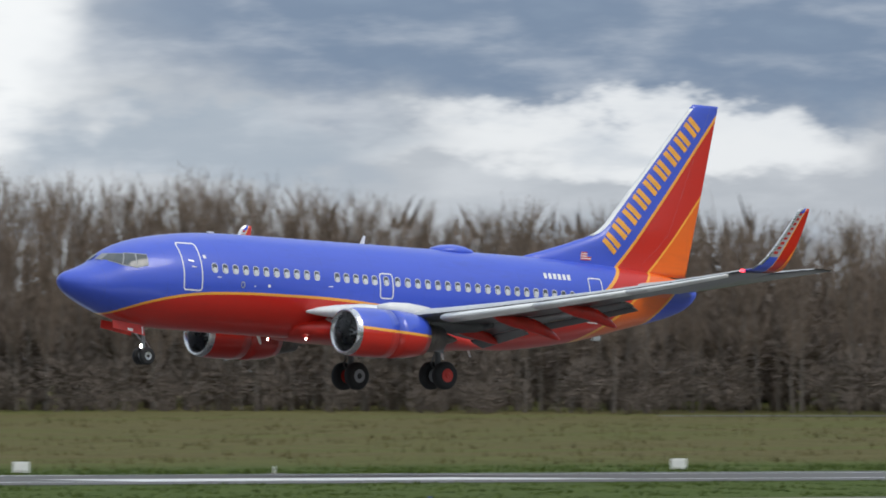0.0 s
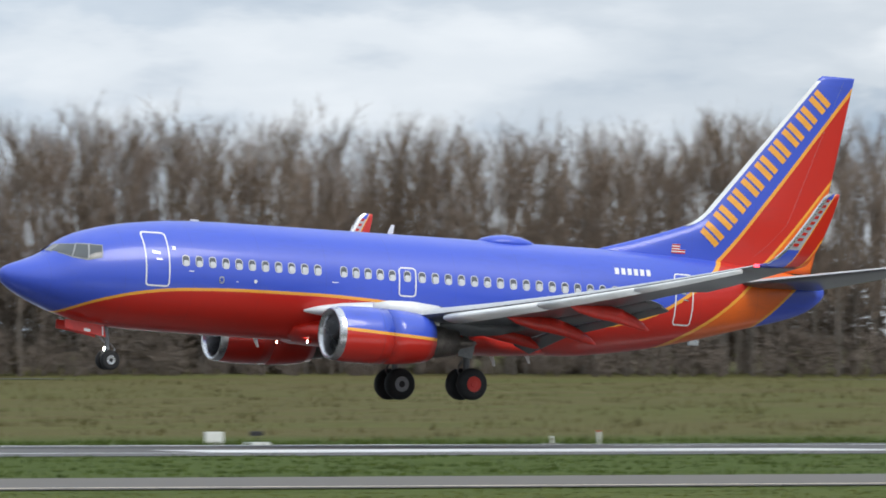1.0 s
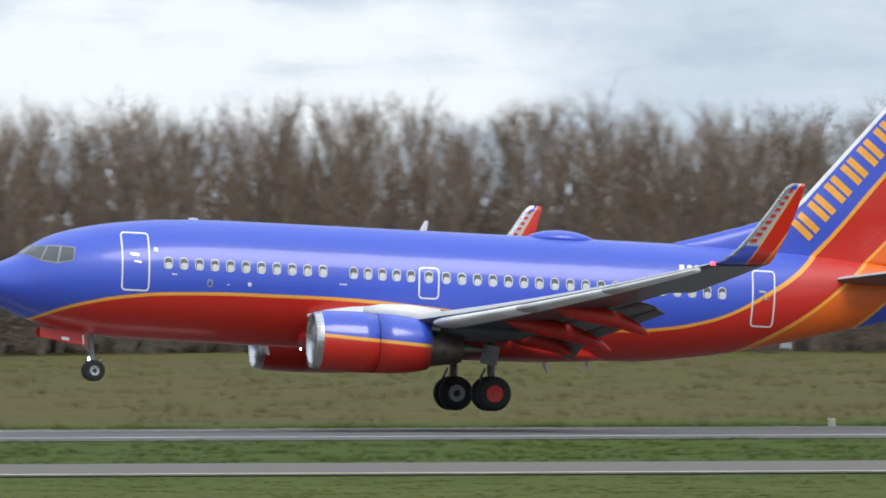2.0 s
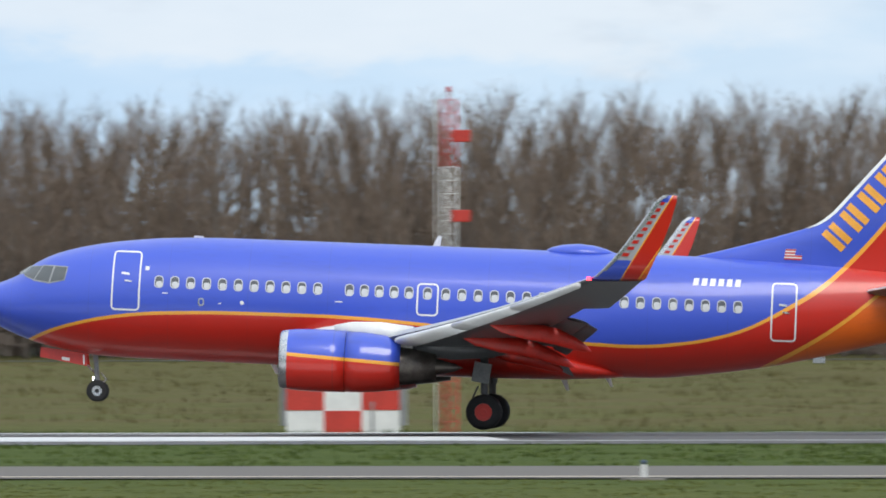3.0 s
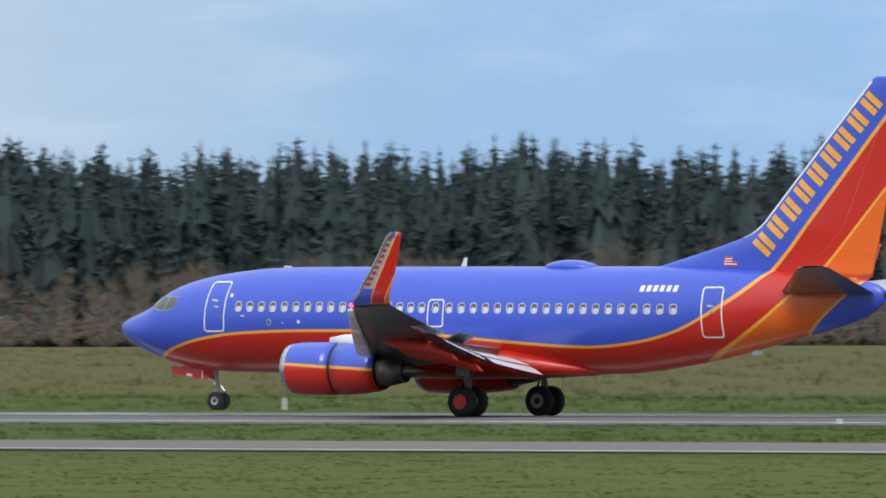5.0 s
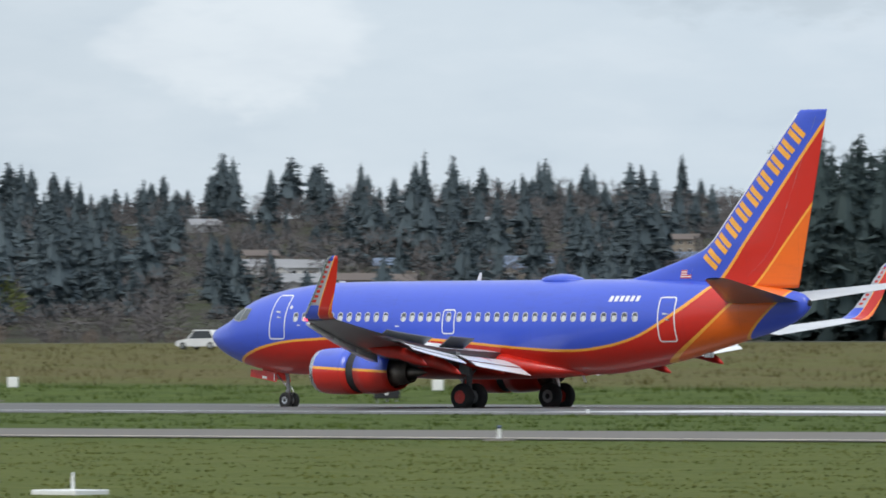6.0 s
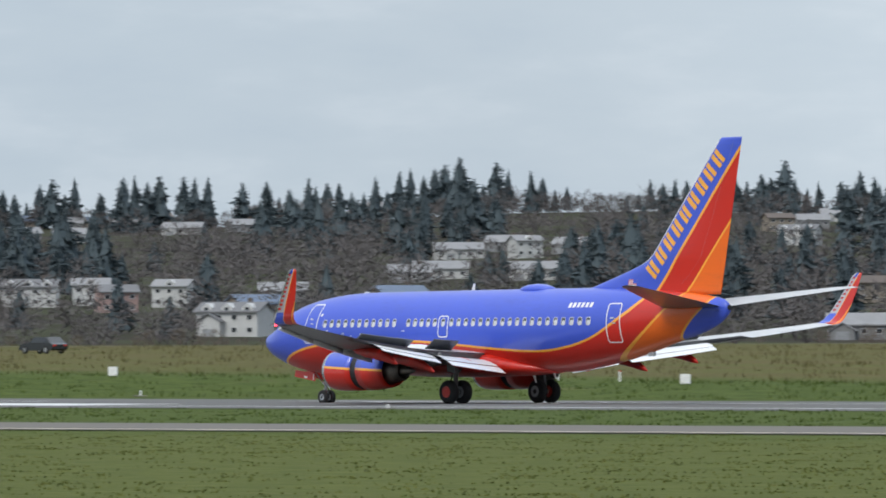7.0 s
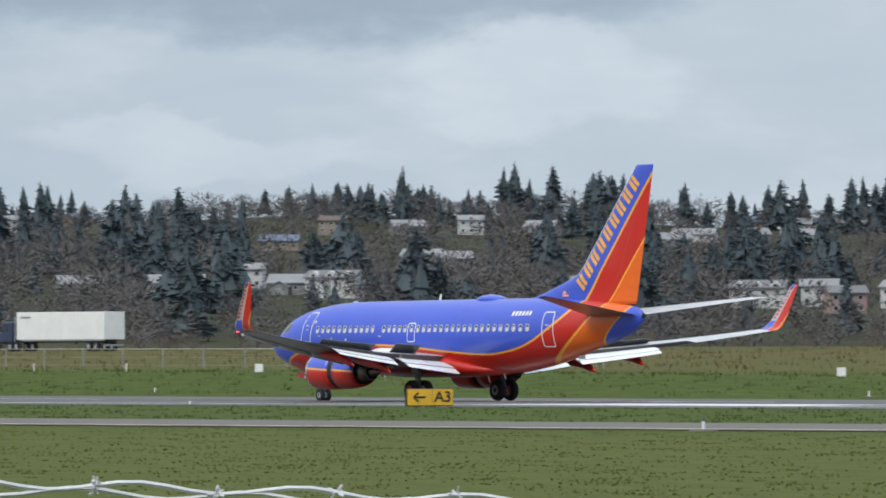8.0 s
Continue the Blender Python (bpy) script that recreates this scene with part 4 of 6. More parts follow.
def ground_z(x, y):
    if y <= 258:
        return interp(x, DIP, 1) * float(np.interp(y, [95, 140, 190, 226], [0, 1, 1, 0]))
    if y <= 282:
        return -0.14 * (y - 258) / 24
    b = interp(x, BERM, 1)
    if y <= 295:
        return -0.14 + (b + 0.14) * (y - 282) / 13
    az, r = bearing(x, y), math.hypot(x, y)
    r0 = 295 / max(0.2, math.cos(radians(az)))
    rb, zb = far_edge(az)
    if rb < r0 + 40:
        rb = r0 + 40
    if r <= rb:
        return b + (zb - b) * (r - r0) / (rb - r0)
    if az > -24:
        zb += 4.0 * min(max((r - 715) / 50, 0), 1) * min(max((az + 24) / 3, 0), 1)
    f = min(max((-22 - az) / 13, 0), 1)
    t = min(max((r - 1250) / 1350, 0), 1)
    el = 0.06 + (0.90 * f + 0.06 * math.sin(az * 0.9) * f) * (t ** 0.85)
    return max(zb, EYE + min(r, 2650) * math.tan(radians(el)))


def at_bearing(az, r):
    x, y = r * math.sin(radians(az)), r * math.cos(radians(az))
    return Vector((x, y, ground_z(x, y)))


def on_hill(az, el):
    """The place on the hill that is seen under an elevation."""
    for k in range(140):
        p = at_bearing(az, 1260 + 10 * k)
        if math.degrees(math.atan2(p.z - EYE, 1260 + 10 * k)) >= el:
            return p
    return at_bearing(az, 2650)


gr = Mat("grass", (0.06, 0.075, 0.022), 0.95, spec=0.1)
px_, py_, pz_ = gr.xyz()
wob = gr.math("MULTIPLY_ADD", gr.noise(0.05, 4, (0.3, 1, 1)), 16.0, -8.0)
yy = gr.math("ADD", py_, wob)
fine = gr.noise(1.6, 6, (0.35, 1, 1), 0.7)
mid = gr.noise(0.09, 5, (0.25, 1, 1), 0.6)
lush = gr.mix(gr.step(fine, 0.3, 0.7), (0.041, 0.064, 0.012), (0.081, 0.107, 0.024))
olive = gr.mix(gr.step(fine, 0.3, 0.72), (0.056, 0.073, 0.015), (0.115, 0.126, 0.034))
dry = gr.mix(gr.step(fine, 0.3, 0.7), (0.074, 0.064, 0.022), (0.128, 0.106, 0.044))
c = gr.mix(gr.step(yy, 140, 175), olive, lush)
floor_ = gr.mix(gr.step(gr.noise(0.03, 5), 0.4, 0.6), (0.038, 0.033, 0.026), (0.046, 0.052, 0.026))
c = gr.mix(gr.step(yy, 298, 326), c, gr.mix(gr.math("MULTIPLY", gr.step(mid, 0.42, 0.62), 0.6), dry, olive))
c = gr.mix(gr.step(yy, 640, 760), c, floor_)
worn = gr.math("MULTIPLY", gr.step(gr.noise(0.35, 6, (0.3, 1, 1), 0.7), 0.60, 0.72), 0.55)
c = gr.mix(worn, c, (0.13, 0.105, 0.06))
gr.set("Base Color", c)
gr.bump(fine, 0.6, 0.15)
GRASS = gr.m

cols = [-5000, -4200, -3500, -3000] + [-2700 + 22 * k for k in range(155)] + [760 + 120 * k for k in range(9)] + [2200, 3000, 5000]
rows_y = [-5000, -2000, -600, -150, 0, 60, 95, 110, 140, 163, 176, 190, 208, 226, 240, 258, 270, 282, 285, 290, 295, 302, 312, 330, 350, 380, 420, 470, 530, 600, 640, 680, 710, 740, 770, 820, 900] + [980 + 55 * k for k in range(40)] + [3300, 3700, 4300, 5000]
vs = [(x, y, ground_z(x, y)) for y in rows_y for x in cols]
nc = len(cols)
fs = [(j * nc + i, j * nc + i + 1, (j + 1) * nc + i + 1, (j + 1) * nc + i) for j in range(len(rows_y) - 1) for i in range(nc - 1)]
ground = tagged(new("ground", mesh_from("ground", vs, fs, GRASS, True)), "rough winter grass field with worn dry patches", "ground", kind="structure")


# ---- runway, taxiway, paint ----
def strip(name, pts_y, x0, x1, mat, lift, step=40.0):
    """A long band along x that follows the ground over the given y rows."""
    n = max(1, int((x1 - x0) / step))
    xs = [x0 + (x1 - x0) * k / n for k in range(n + 1)]
    v = [(x, y, ground_z(x, y) + lift) for y in pts_y for x in xs]
    f = [(j * (n + 1) + i, j * (n + 1) + i + 1, (j + 1) * (n + 1) + i + 1, (j + 1) * (n + 1) + i) for j in range(len(pts_y) - 1) for i in range(n)]
    return new(name, mesh_from(name, v, f, mat))


def asphalt(name, a, b):
    m = Mat(name, a, 0.85, spec=0.3)
    big_, small = m.noise(0.12, 5, (0.15, 1, 1)), m.noise(3.0, 5, (0.4, 1, 1))
    m.set("Base Color", m.mix(m.math("ADD", m.math("MULTIPLY", big_, 0.6), m.math("MULTIPLY", small, 0.4)), a, b))
    m.set("Roughness", m.math("MULTIPLY_ADD", big_, 0.25, 0.65))
    m.bump(small, 0.3, 0.01)
    return m.m


RUNWAY = asphalt("runway_asphalt", (0.075, 0.073, 0.070), (0.155, 0.150, 0.143))
TAXI = asphalt("taxiway_concrete", (0.095, 0.084, 0.073), (0.18, 0.162, 0.142))
PAINT = plain("runway_paint", (0.68, 0.68, 0.66), 0.6, 0, 0, 0.08, 0.6)
TPAINT = plain("taxiway_line_paint", (0.62, 0.52, 0.40), 0.6, 0, 0, 0.1, 0.6)
tagged(strip("runway", [227.5, 240, 258, 270, 283], -1500, 1500, RUNWAY, 0.02), "grey asphalt runway with white markings", "runway", kind="structure")
tagged(strip("taxiway", [163.0, 176, 182.5], -1500, 1500, TAXI, 0.03, 22.0), "pale grey taxiway between grass strips", "taxiway", kind="structure")
tagged(strip("edge_line", [235.2, 236.3], -1500, 1500, PAINT, 0.035), "white painted runway edge line", "marking", kind="structure")
tagged(strip("edge_line", [279.0, 280.2], -1500, 1500, PAINT, 0.035), "white painted runway edge line", "marking", kind="structure")
tagged(strip("taxiway_line", [164.2, 165.2], -1500, 1500, TPAINT, 0.045, 22.0), "pale painted taxiway edge line", "marking", kind="structure")
for x0, x1 in ((171, 194), (107, 134), (-56, -12), (-200, -176), (-318, -293)):
    for y0, y1 in ((236.7, 249.0 if x0 == -56 else 245.5), (270.5, 276.0)):
        v = [(x0, y0, 0.04), (x1, y0, 0.04), (x1 - 1.5, y1, 0.04), (x0 + 1.5, y1, 0.04)]
        v = [(x, y, ground_z(x, y) + z) for x, y, z in v]
        tagged(new("touchdown_bar", mesh_from("touchdown_bar", v, [(0, 1, 2, 3)], PAINT)), "broad white painted touchdown bar", "marking", kind="structure")
for k in range(20):
    x0 = -600 + 61 * k
    v = [(x0, 257.2, 0.04), (x0 + 36, 257.2, 0.04), (x0 + 36, 258.0, 0.04), (x0, 258.0, 0.04)]
    tagged(new("centre_line", mesh_from("centre_line", v, [(0, 1, 2, 3)], PAINT)), "white painted centre line dash", "marking", kind="structure")

# dark rubber on the touchdown stretch
rub = Mat("tyre_marks", (0.03, 0.03, 0.03), 0.8)
rub.set("Alpha", rub.math("MULTIPLY", rub.step(rub.noise(0.25, 5, (0.06, 1, 1)), 0.42, 0.7), 0.6))
tagged(strip("tyre_marks", [252.5, 262.5], -420, 160, rub.m, 0.03), "dark rubber marks on the runway", "marking", kind="structure")


FADED = plain("faded_line_paint", (0.30, 0.29, 0.25), 0.7, 0, 0, 0.15, 0.6)
WORN = asphalt("worn_exit_asphalt", (0.066, 0.064, 0.050), (0.118, 0.113, 0.092))


def turnoff():
    """The exit that leaves the far side of the runway in a bend."""
    path = [(-38, 282), (-44, 292), (-52, 306), (-60, 325), (-66, 352), (-74, 392), (-86, 450), (-104, 540)]
    side = [9, 8, 6, 5, 5, 5, 5.5, 6]

    def off(k, d):
        a, b = Vector(path[max(k - 1, 0)]), Vector(path[min(k + 1, len(path) - 1)])
        t = (b - a).normalized()
        p = Vector(path[k]) + Vector((t.y, -t.x)) * d
        return (p.x, p.y, ground_z(p.x, p.y))
    n = len(path)

    def ribbon(name, lo, hi, mat, lift):
        v = [(x, y, z + lift) for k in range(n) for x, y, z in (off(k, -side[k] * lo), off(k, -side[k] * (lo + hi) / 2), off(k, -side[k] * hi))]
        f = [(3 * k + j, 3 * k + j + 1, 3 * k + j + 4, 3 * k + j + 3) for k in range(n - 1) for j in (0, 1)]
        return new(name, mesh_from(name, v, f, mat))
    tagged(ribbon("taxiway_exit", -1.0, 1.0, WORN, 0.10), "grey taxiway exit bending away from the runway", "taxiway", kind="structure")
    tagged(ribbon("exit_line", -0.82, -0.80, FADED, 0.15), "white painted exit line", "marking", kind="structure")
    tagged(ribbon("exit_line", 0.80, 0.82, FADED, 0.15), "white painted exit line", "marking", kind="structure")


turnoff()
LEVEE = asphalt("levee_road", (0.06, 0.06, 0.06), (0.11, 0.11, 0.11))
v = []
for k in range(60):
    az = 46 - 110 * k / 59
    r = min(far_edge(az)[0] * 0.985, 905)
    for d in (0, 7):
        p = at_bearing(az, r - d)
        v.append((p.x, p.y, p.z + 0.05))
tagged(new("road", mesh_from("road", v, [(2 * k, 2 * k + 1, 2 * k + 3, 2 * k + 2) for k in range(59)], LEVEE)), "narrow asphalt road along the levee", "road", kind="structure")

# tufts of coarse grass on the near field
rng = np.random.default_rng(5)


def blades(centres, h, w, n, mat, name, label):
    tot = len(centres) * n
    base = np.repeat(centres, n, axis=0)
    off_ = rng.normal(0, 1, (tot, 2)) * w
    lean = rng.normal(0, 0.35, (tot, 2)) * h
    ht = h * rng.uniform(0.5, 1.3, tot)
    ang_ = rng.uniform(0, np.pi, tot)
    bw = 0.035
    p = base[:, :2] + off_
    a = np.column_stack([p[:, 0] - bw * np.cos(ang_), p[:, 1] - bw * np.sin(ang_), base[:, 2]])
    b = np.column_stack([p[:, 0] + bw * np.cos(ang_), p[:, 1] + bw * np.sin(ang_), base[:, 2]])
    t_ = np.column_stack([p + lean, base[:, 2] + ht])
    verts = np.empty((tot * 3, 3))
    verts[0::3], verts[1::3], verts[2::3] = a, b, t_
    me = mesh_from(name, verts, np.arange(tot * 3).reshape(-1, 3).tolist(), mat)
    return tagged(new(name, me), label, "grass", kind="stuff")


tuft = Mat("tuft_grass", (0.05, 0.07, 0.02), 0.9, spec=0.1)
tuft.set("Base Color", tuft.mix(tuft.island(), (0.064, 0.082, 0.018), (0.145, 0.150, 0.046)))
TUFT = tuft.m
field_m = Mat("dry_field_grass", (0.08, 0.07, 0.03), 0.9, spec=0.1)
field_m.set("Base Color", field_m.mix(field_m.island(), (0.062, 0.058, 0.020), (0.120, 0.105, 0.040)))
FIELD = field_m.m
lushm = Mat("strip_grass", (0.05, 0.09, 0.02), 0.9, spec=0.1)
lushm.set("Base Color", lushm.mix(lushm.island(), (0.039, 0.063, 0.012), (0.084, 0.112, 0.025)))


def scatter_field(n, y0, y1):
    y = rng.uniform(y0, y1, n)
    x = y * np.tan(np.radians(rng.uniform(-58, 44, n)))
    return np.column_stack([x, y, [ground_z(a, b) for a, b in zip(x, y)]])


blades(scatter_field(12000, 78, 162), 0.04, 0.30, 8, TUFT, "grass_tufts", "coarse olive grass tufts on the near field")
blades(scatter_field(4500, 184, 227), 0.10, 0.3, 8, lushm.m, "verge_grass", "green grass blades beside the runway")
y = rng.uniform(284, 304, 6000)
x = y * np.tan(np.radians(rng.uniform(-58, 44, 6000)))
blades(np.array([(a, b, ground_z(a, b)) for a, b in zip(x, y)]), 0.2, 0.35, 7, lushm.m, "verge_grass", "green grass blades beyond the runway")
y = rng.uniform(302, 620, 9000)
x = y * np.tan(np.radians(rng.uniform(-58, 44, 9000)))
blades(np.array([(a, b, ground_z(a, b)) for a, b in zip(x, y)]), 0.34, 0.6, 7, FIELD, "field_grass", "dry olive grass on the far field")


# ---- trees ----
def wood_mat(name, a, b):
    m = Mat(name, a, 0.9, spec=0.15)
    m.set("Base Color", m.mix(m.math("ADD", m.math("MULTIPLY", m.island(), 0.65), m.math("MULTIPLY", m.noise(0.35, 3), 0.35)), a, b))
    return m.m


BARK = wood_mat("bare_bark", (0.10, 0.085, 0.072), (0.25, 0.22, 0.195))
TWIG = wood_mat("bare_twigs", (0.165, 0.124, 0.095), (0.295, 0.232, 0.185))
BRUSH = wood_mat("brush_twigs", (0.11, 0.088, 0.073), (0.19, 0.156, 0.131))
RUST = wood_mat("rusty_twigs", (0.12, 0.092, 0.066), (0.24, 0.192, 0.143))
# needle green lifted towards blue, a little haze mixed into the colour
NEEDLE = wood_mat("hazed_conifer_needles", (0.030, 0.046, 0.048), (0.066, 0.090, 0.088))
OLIVE = wood_mat("spring_leaves", (0.08, 0.10, 0.03), (0.20, 0.22, 0.07))


def spikes(p, d, length, width):
    """Thin three-sided-looking blades from p along d, as vertex and face arrays."""
    n = len(p)
    d = d / np.linalg.norm(d, axis=1)[:, None]
    s = np.cross(d, rng.normal(0, 1, (n, 3)))
    s /= np.linalg.norm(s, axis=1)[:, None] + 1e-9
    v = np.empty((n * 3, 3))
    v[0::3], v[1::3], v[2::3] = p - s * width[:, None], p + s * width[:, None], p + d * length[:, None]
    return v


def bare_tree(h, n1=54, m=20):
    """A tall poplar-like tree without leaves: trunk and twig vertices, its top at the height h."""
    lean = rng.normal(0, 0.015, 2)
    trunk = bmesh.new()
    last = Vector((0, 0, -0.3))
    pts = [last]
    for k in range(1, 6):
        f = k / 5
        last = Vector((lean[0] * h * f + rng.normal(0, 0.12), lean[1] * h * f + rng.normal(0, 0.12), h * 0.84 * f))
        pts.append(last)
    r0 = 0.0095 * h
    for k in range(5):
        tube(trunk, pts[k], pts[k + 1], r0 * (1 - k / 5.3), r0 * (1 - (k + 1) / 5.3), 5)
    f = rng.uniform(0.10, 1.0, n1) ** 0.7
    base = np.array([[np.interp(q, np.linspace(0, 1, 6), [p[i] for p in pts]) for i in range(3)] for q in f])
    a = rng.uniform(0, math.tau, n1)
    up = rng.uniform(1.2, 3.4, n1)
    d = np.column_stack([np.cos(a), np.sin(a), up])
    d /= np.linalg.norm(d, axis=1)[:, None]
    L = h * rng.uniform(0.13, 0.26, n1) * (1.1 - 0.34 * f)
    out = [spikes(base, d, L, np.full(n1, 0.0019 * h))]
    q = rng.uniform(0.1, 1.0, (n1, m))
    p2 = (base[:, None, :] + d[:, None, :] * (L[:, None] * q)[:, :, None]).reshape(-1, 3)
    d2 = np.repeat(d, m, axis=0) + rng.normal(0, 0.38, (n1 * m, 3)) + np.array([0, 0, 0.5])
    L2 = h * rng.uniform(0.035, 0.095, n1 * m)
    out.append(spikes(p2, d2, L2, rng.uniform(0.014, 0.028, n1 * m)))
    p3 = p2 + d2 / np.linalg.norm(d2, axis=1)[:, None] * (L2 * rng.uniform(0.3, 0.8, n1 * m))[:, None]
    d3 = d2 + rng.normal(0, 0.6, (n1 * m, 3))
    out.append(spikes(p3, d3, h * rng.uniform(0.02, 0.055, n1 * m), rng.uniform(0.012, 0.024, n1 * m)))
    v = np.concatenate(out)
    v[:, 2] *= h / np.quantile(v[:, 2], 0.985)
    return trunk, v


def conifer(h, gap=1.0):
    """A fir of uneven outline: trunk, a ragged inner cone and whorls of drooping fronds."""
    trunk = rod((0, 0, -0.3), (0, 0, h * 0.97), 0.014 * h, 0.01, 5)
    out = []
    wide = rng.uniform(0.17, 0.27)
    full = rng.uniform(0.6, 0.9)
    low = rng.uniform(0.04, 0.16)
    ph, bend = rng.uniform(0, math.tau, 3), rng.normal(0, 0.018, 2) * h
    n = 11
    for z0, z1, k0 in ((low, 0.60, 0.70), (0.30, 0.82, 0.66), (0.56, 0.95, 0.66)):
        a = np.sort(rng.uniform(0, math.tau, n))
        r = h * wide * (1 - z0) ** full * k0 * rng.uniform(0.75, 1.15, n)
        ring = np.column_stack([r * np.cos(a), r * np.sin(a), np.full(n, h * z0) + rng.normal(0, 0.04 * h, n)])
        tri = np.empty((n * 3, 3))
        tri[0::3], tri[1::3], tri[2::3] = ring, np.roll(ring, -1, axis=0), np.array([0, 0, h * z1])
        out.append(tri)
    z = low * h
    while z < h * 0.97:
        f = z / h
        r = h * wide * (1 - f) ** full * rng.uniform(0.55, 1.2) + 0.10
        n = int((9 + 12 * (1 - f)) * min(gap, 1.3))
        a = rng.uniform(0, math.tau, n)
        lobe = 1 + 0.22 * np.sin(a + ph[0] + 5 * f) + 0.16 * np.sin(2 * a + ph[1] + 11 * f)
        rr = r * rng.uniform(0.55, 1.1, n) * lobe
        d = np.column_stack([np.cos(a), np.sin(a), rng.uniform(-0.5, 0.12, n)])
        p = np.column_stack([np.zeros((n, 2)), np.full(n, z)]) + d * (rr * 0.42)[:, None] + rng.normal(0, 0.15, (n, 3))
        out.append(spikes(p, d, rr * 0.58, 0.09 * gap * rr + 0.09))
        d2 = d + rng.normal(0, 0.6, (n, 3)) + np.array([0, 0, -0.15])
        out.append(spikes(p + d * (rr * 0.2)[:, None], d2, rr * 0.36, 0.08 * gap * rr + 0.08))
        z += h * rng.uniform(0.014, 0.034) * gap
    out.append(spikes(np.array([[0, 0, h * 0.86]]), np.array([[0, 0, 1.0]]), np.array([h * 0.14]), np.array([0.22])))
    v = np.concatenate(out)
    v[:, :2] += np.outer((np.clip(v[:, 2], 0, h) / h) ** 2, bend)
    return trunk, v


def bush(h, w, n=130, fine_=1.0):
    """A round leafless crown of many short twigs."""
    u_ = rng.normal(0, 1, (n, 3))
    u_ /= np.linalg.norm(u_, axis=1)[:, None]
    r = rng.uniform(0.25, 1, n)[:, None] ** 0.5
    p = u_ * r * np.array([w / 2, w / 2, h * 0.42]) + np.array([0, 0, h * 0.52])
    d = u_ + rng.normal(0, 0.4, (n, 3)) + np.array([0, 0, 0.5])
    v = spikes(p, d, h * rng.uniform(0.09, 0.22, n) * fine_, h * rng.uniform(0.008, 0.022, n) * (0.4 + 0.6 * fine_))
    st = spikes(np.zeros((5, 3)), np.column_stack([rng.normal(0, 0.3, (5, 2)), np.ones(5)]), np.full(5, h * 0.7), np.full(5, h * 0.02))
    return np.concatenate([v, st])


def spike_mesh(name, v, mat):
    return mesh_from(name, v, np.arange(len(v)).reshape(-1, 3).tolist(), mat)


def plant(kind_list, k, p, h, name, label, category, group, bark, leaf, cache={}):
    """One tree as a thing with trunk and crown; alike trees share meshes."""
    key = (name, k)
    if key not in cache:
        h0, tr, cr = kind_list[k]
        tm = bpy.data.meshes.new("trunk")
        tr.to_mesh(tm)
        tm.materials.append(bark)
        cache[key] = (h0, tm, spike_mesh("crown", cr, leaf))
    h0, tm, cm = cache[key]
    s = h / h0
    t = thing(name, label, category, group)
    t.matrix_basis = Matrix.Translation(p) @ Matrix.Rotation(rng.uniform(0, math.tau), 4, "Z") @ Matrix.Diagonal((s, s, s, 1))
    for nm, me in (("trunk", tm), ("crown", cm)):
        o = new(nm, me)
        o.parent = t


def mass(name, items, mat, label, category):
    """Many far plants joined as one piece of stuff; items are (vertices, place, size, turn)."""
    out = []
    for v, p, s, a in items:
        c_, s_ = math.cos(a), math.sin(a)
        w = v * s
        out.append(np.column_stack([w[:, 0] * c_ - w[:, 1] * s_ + p[0], w[:, 0] * s_ + w[:, 1] * c_ + p[1], w[:, 2] + p[2]]))
    return tagged(new(name, spike_mesh(name, np.concatenate(out), mat)), label, category, kind="stuff")


# the bare poplar belt
BARE = [(h, *bare_tree(h)) for h in (20, 21, 22, 23, 21, 22, 20)]
THIN = [(h, *bare_tree(h, 38, 12)) for h in (20, 21, 22, 23, 21)]


def belt_height(az):
    """Height of the belt along its length."""
    el = float(np.interp(az, [-24, -20, -18.5, -17.5, -16.7, -15, -13.8, -13.2, -11, -8, -6, -4, -1.5, 0, 8, 16, 22, 26, 29, 30, 32.3, 33, 34, 35, 36.4, 37.7, 39, 40.5, 46],
                         [0.85, 1.24, 1.22, 1.33, 1.45, 1.36, 1.44, 1.64, 1.66, 1.78, 1.76, 1.85, 1.82, 1.87, 1.78, 1.79, 1.85, 1.80, 1.80, 1.72, 1.80, 1.62, 1.66, 1.62, 1.70, 1.47, 1.42, 1.37, 1.42]))
    return 655 * math.tan(radians(el))


az = 45.5
count = 0
while az > -20.5:
    h = belt_height(az) * rng.uniform(0.90, 1.04)
    p = at_bearing(az, 655 + rng.uniform(0, 7))
    k = int(rng.integers(len(BARE)))
    if count < 230:
        plant(BARE, k, p, h, "bare_poplar", "tall leafless grey-brown poplar in a dense belt", "tree", "poplar belt behind the field", BARK, TWIG)
        count += 1
    az -= rng.uniform(0.16, 0.41)
items, trunks = [], bmesh.new()
for row, (r, step_) in enumerate(((668, 0.125), (682, 0.14), (700, 0.16))):
    az = 46.0
    while az > -21:
        k = int(rng.integers(len(THIN)))
        h = belt_height(az) * rng.uniform(0.84, 1.01) * (r / 660)
        p = at_bearing(az, r + rng.uniform(-5, 5))
        items.append((THIN[k][2], p, h / THIN[k][0], rng.uniform(0, 6.28)))
        tube(trunks, p, p + Vector((rng.normal(0, 0.3), 0, h * 0.8)), 0.010 * h, 0.003 * h, 4)
        az -= step_ * rng.uniform(0.6, 1.4)
mass("poplar_wood", items, TWIG, "dense leafless poplar wood behind the field", "wood")
tagged(part("poplar_trunks", trunks, BARK, None), "grey trunks of the leafless wood", "wood", kind="stuff")
BUSHES = [bush(6, 5, 260) for _ in range(6)]
items = []
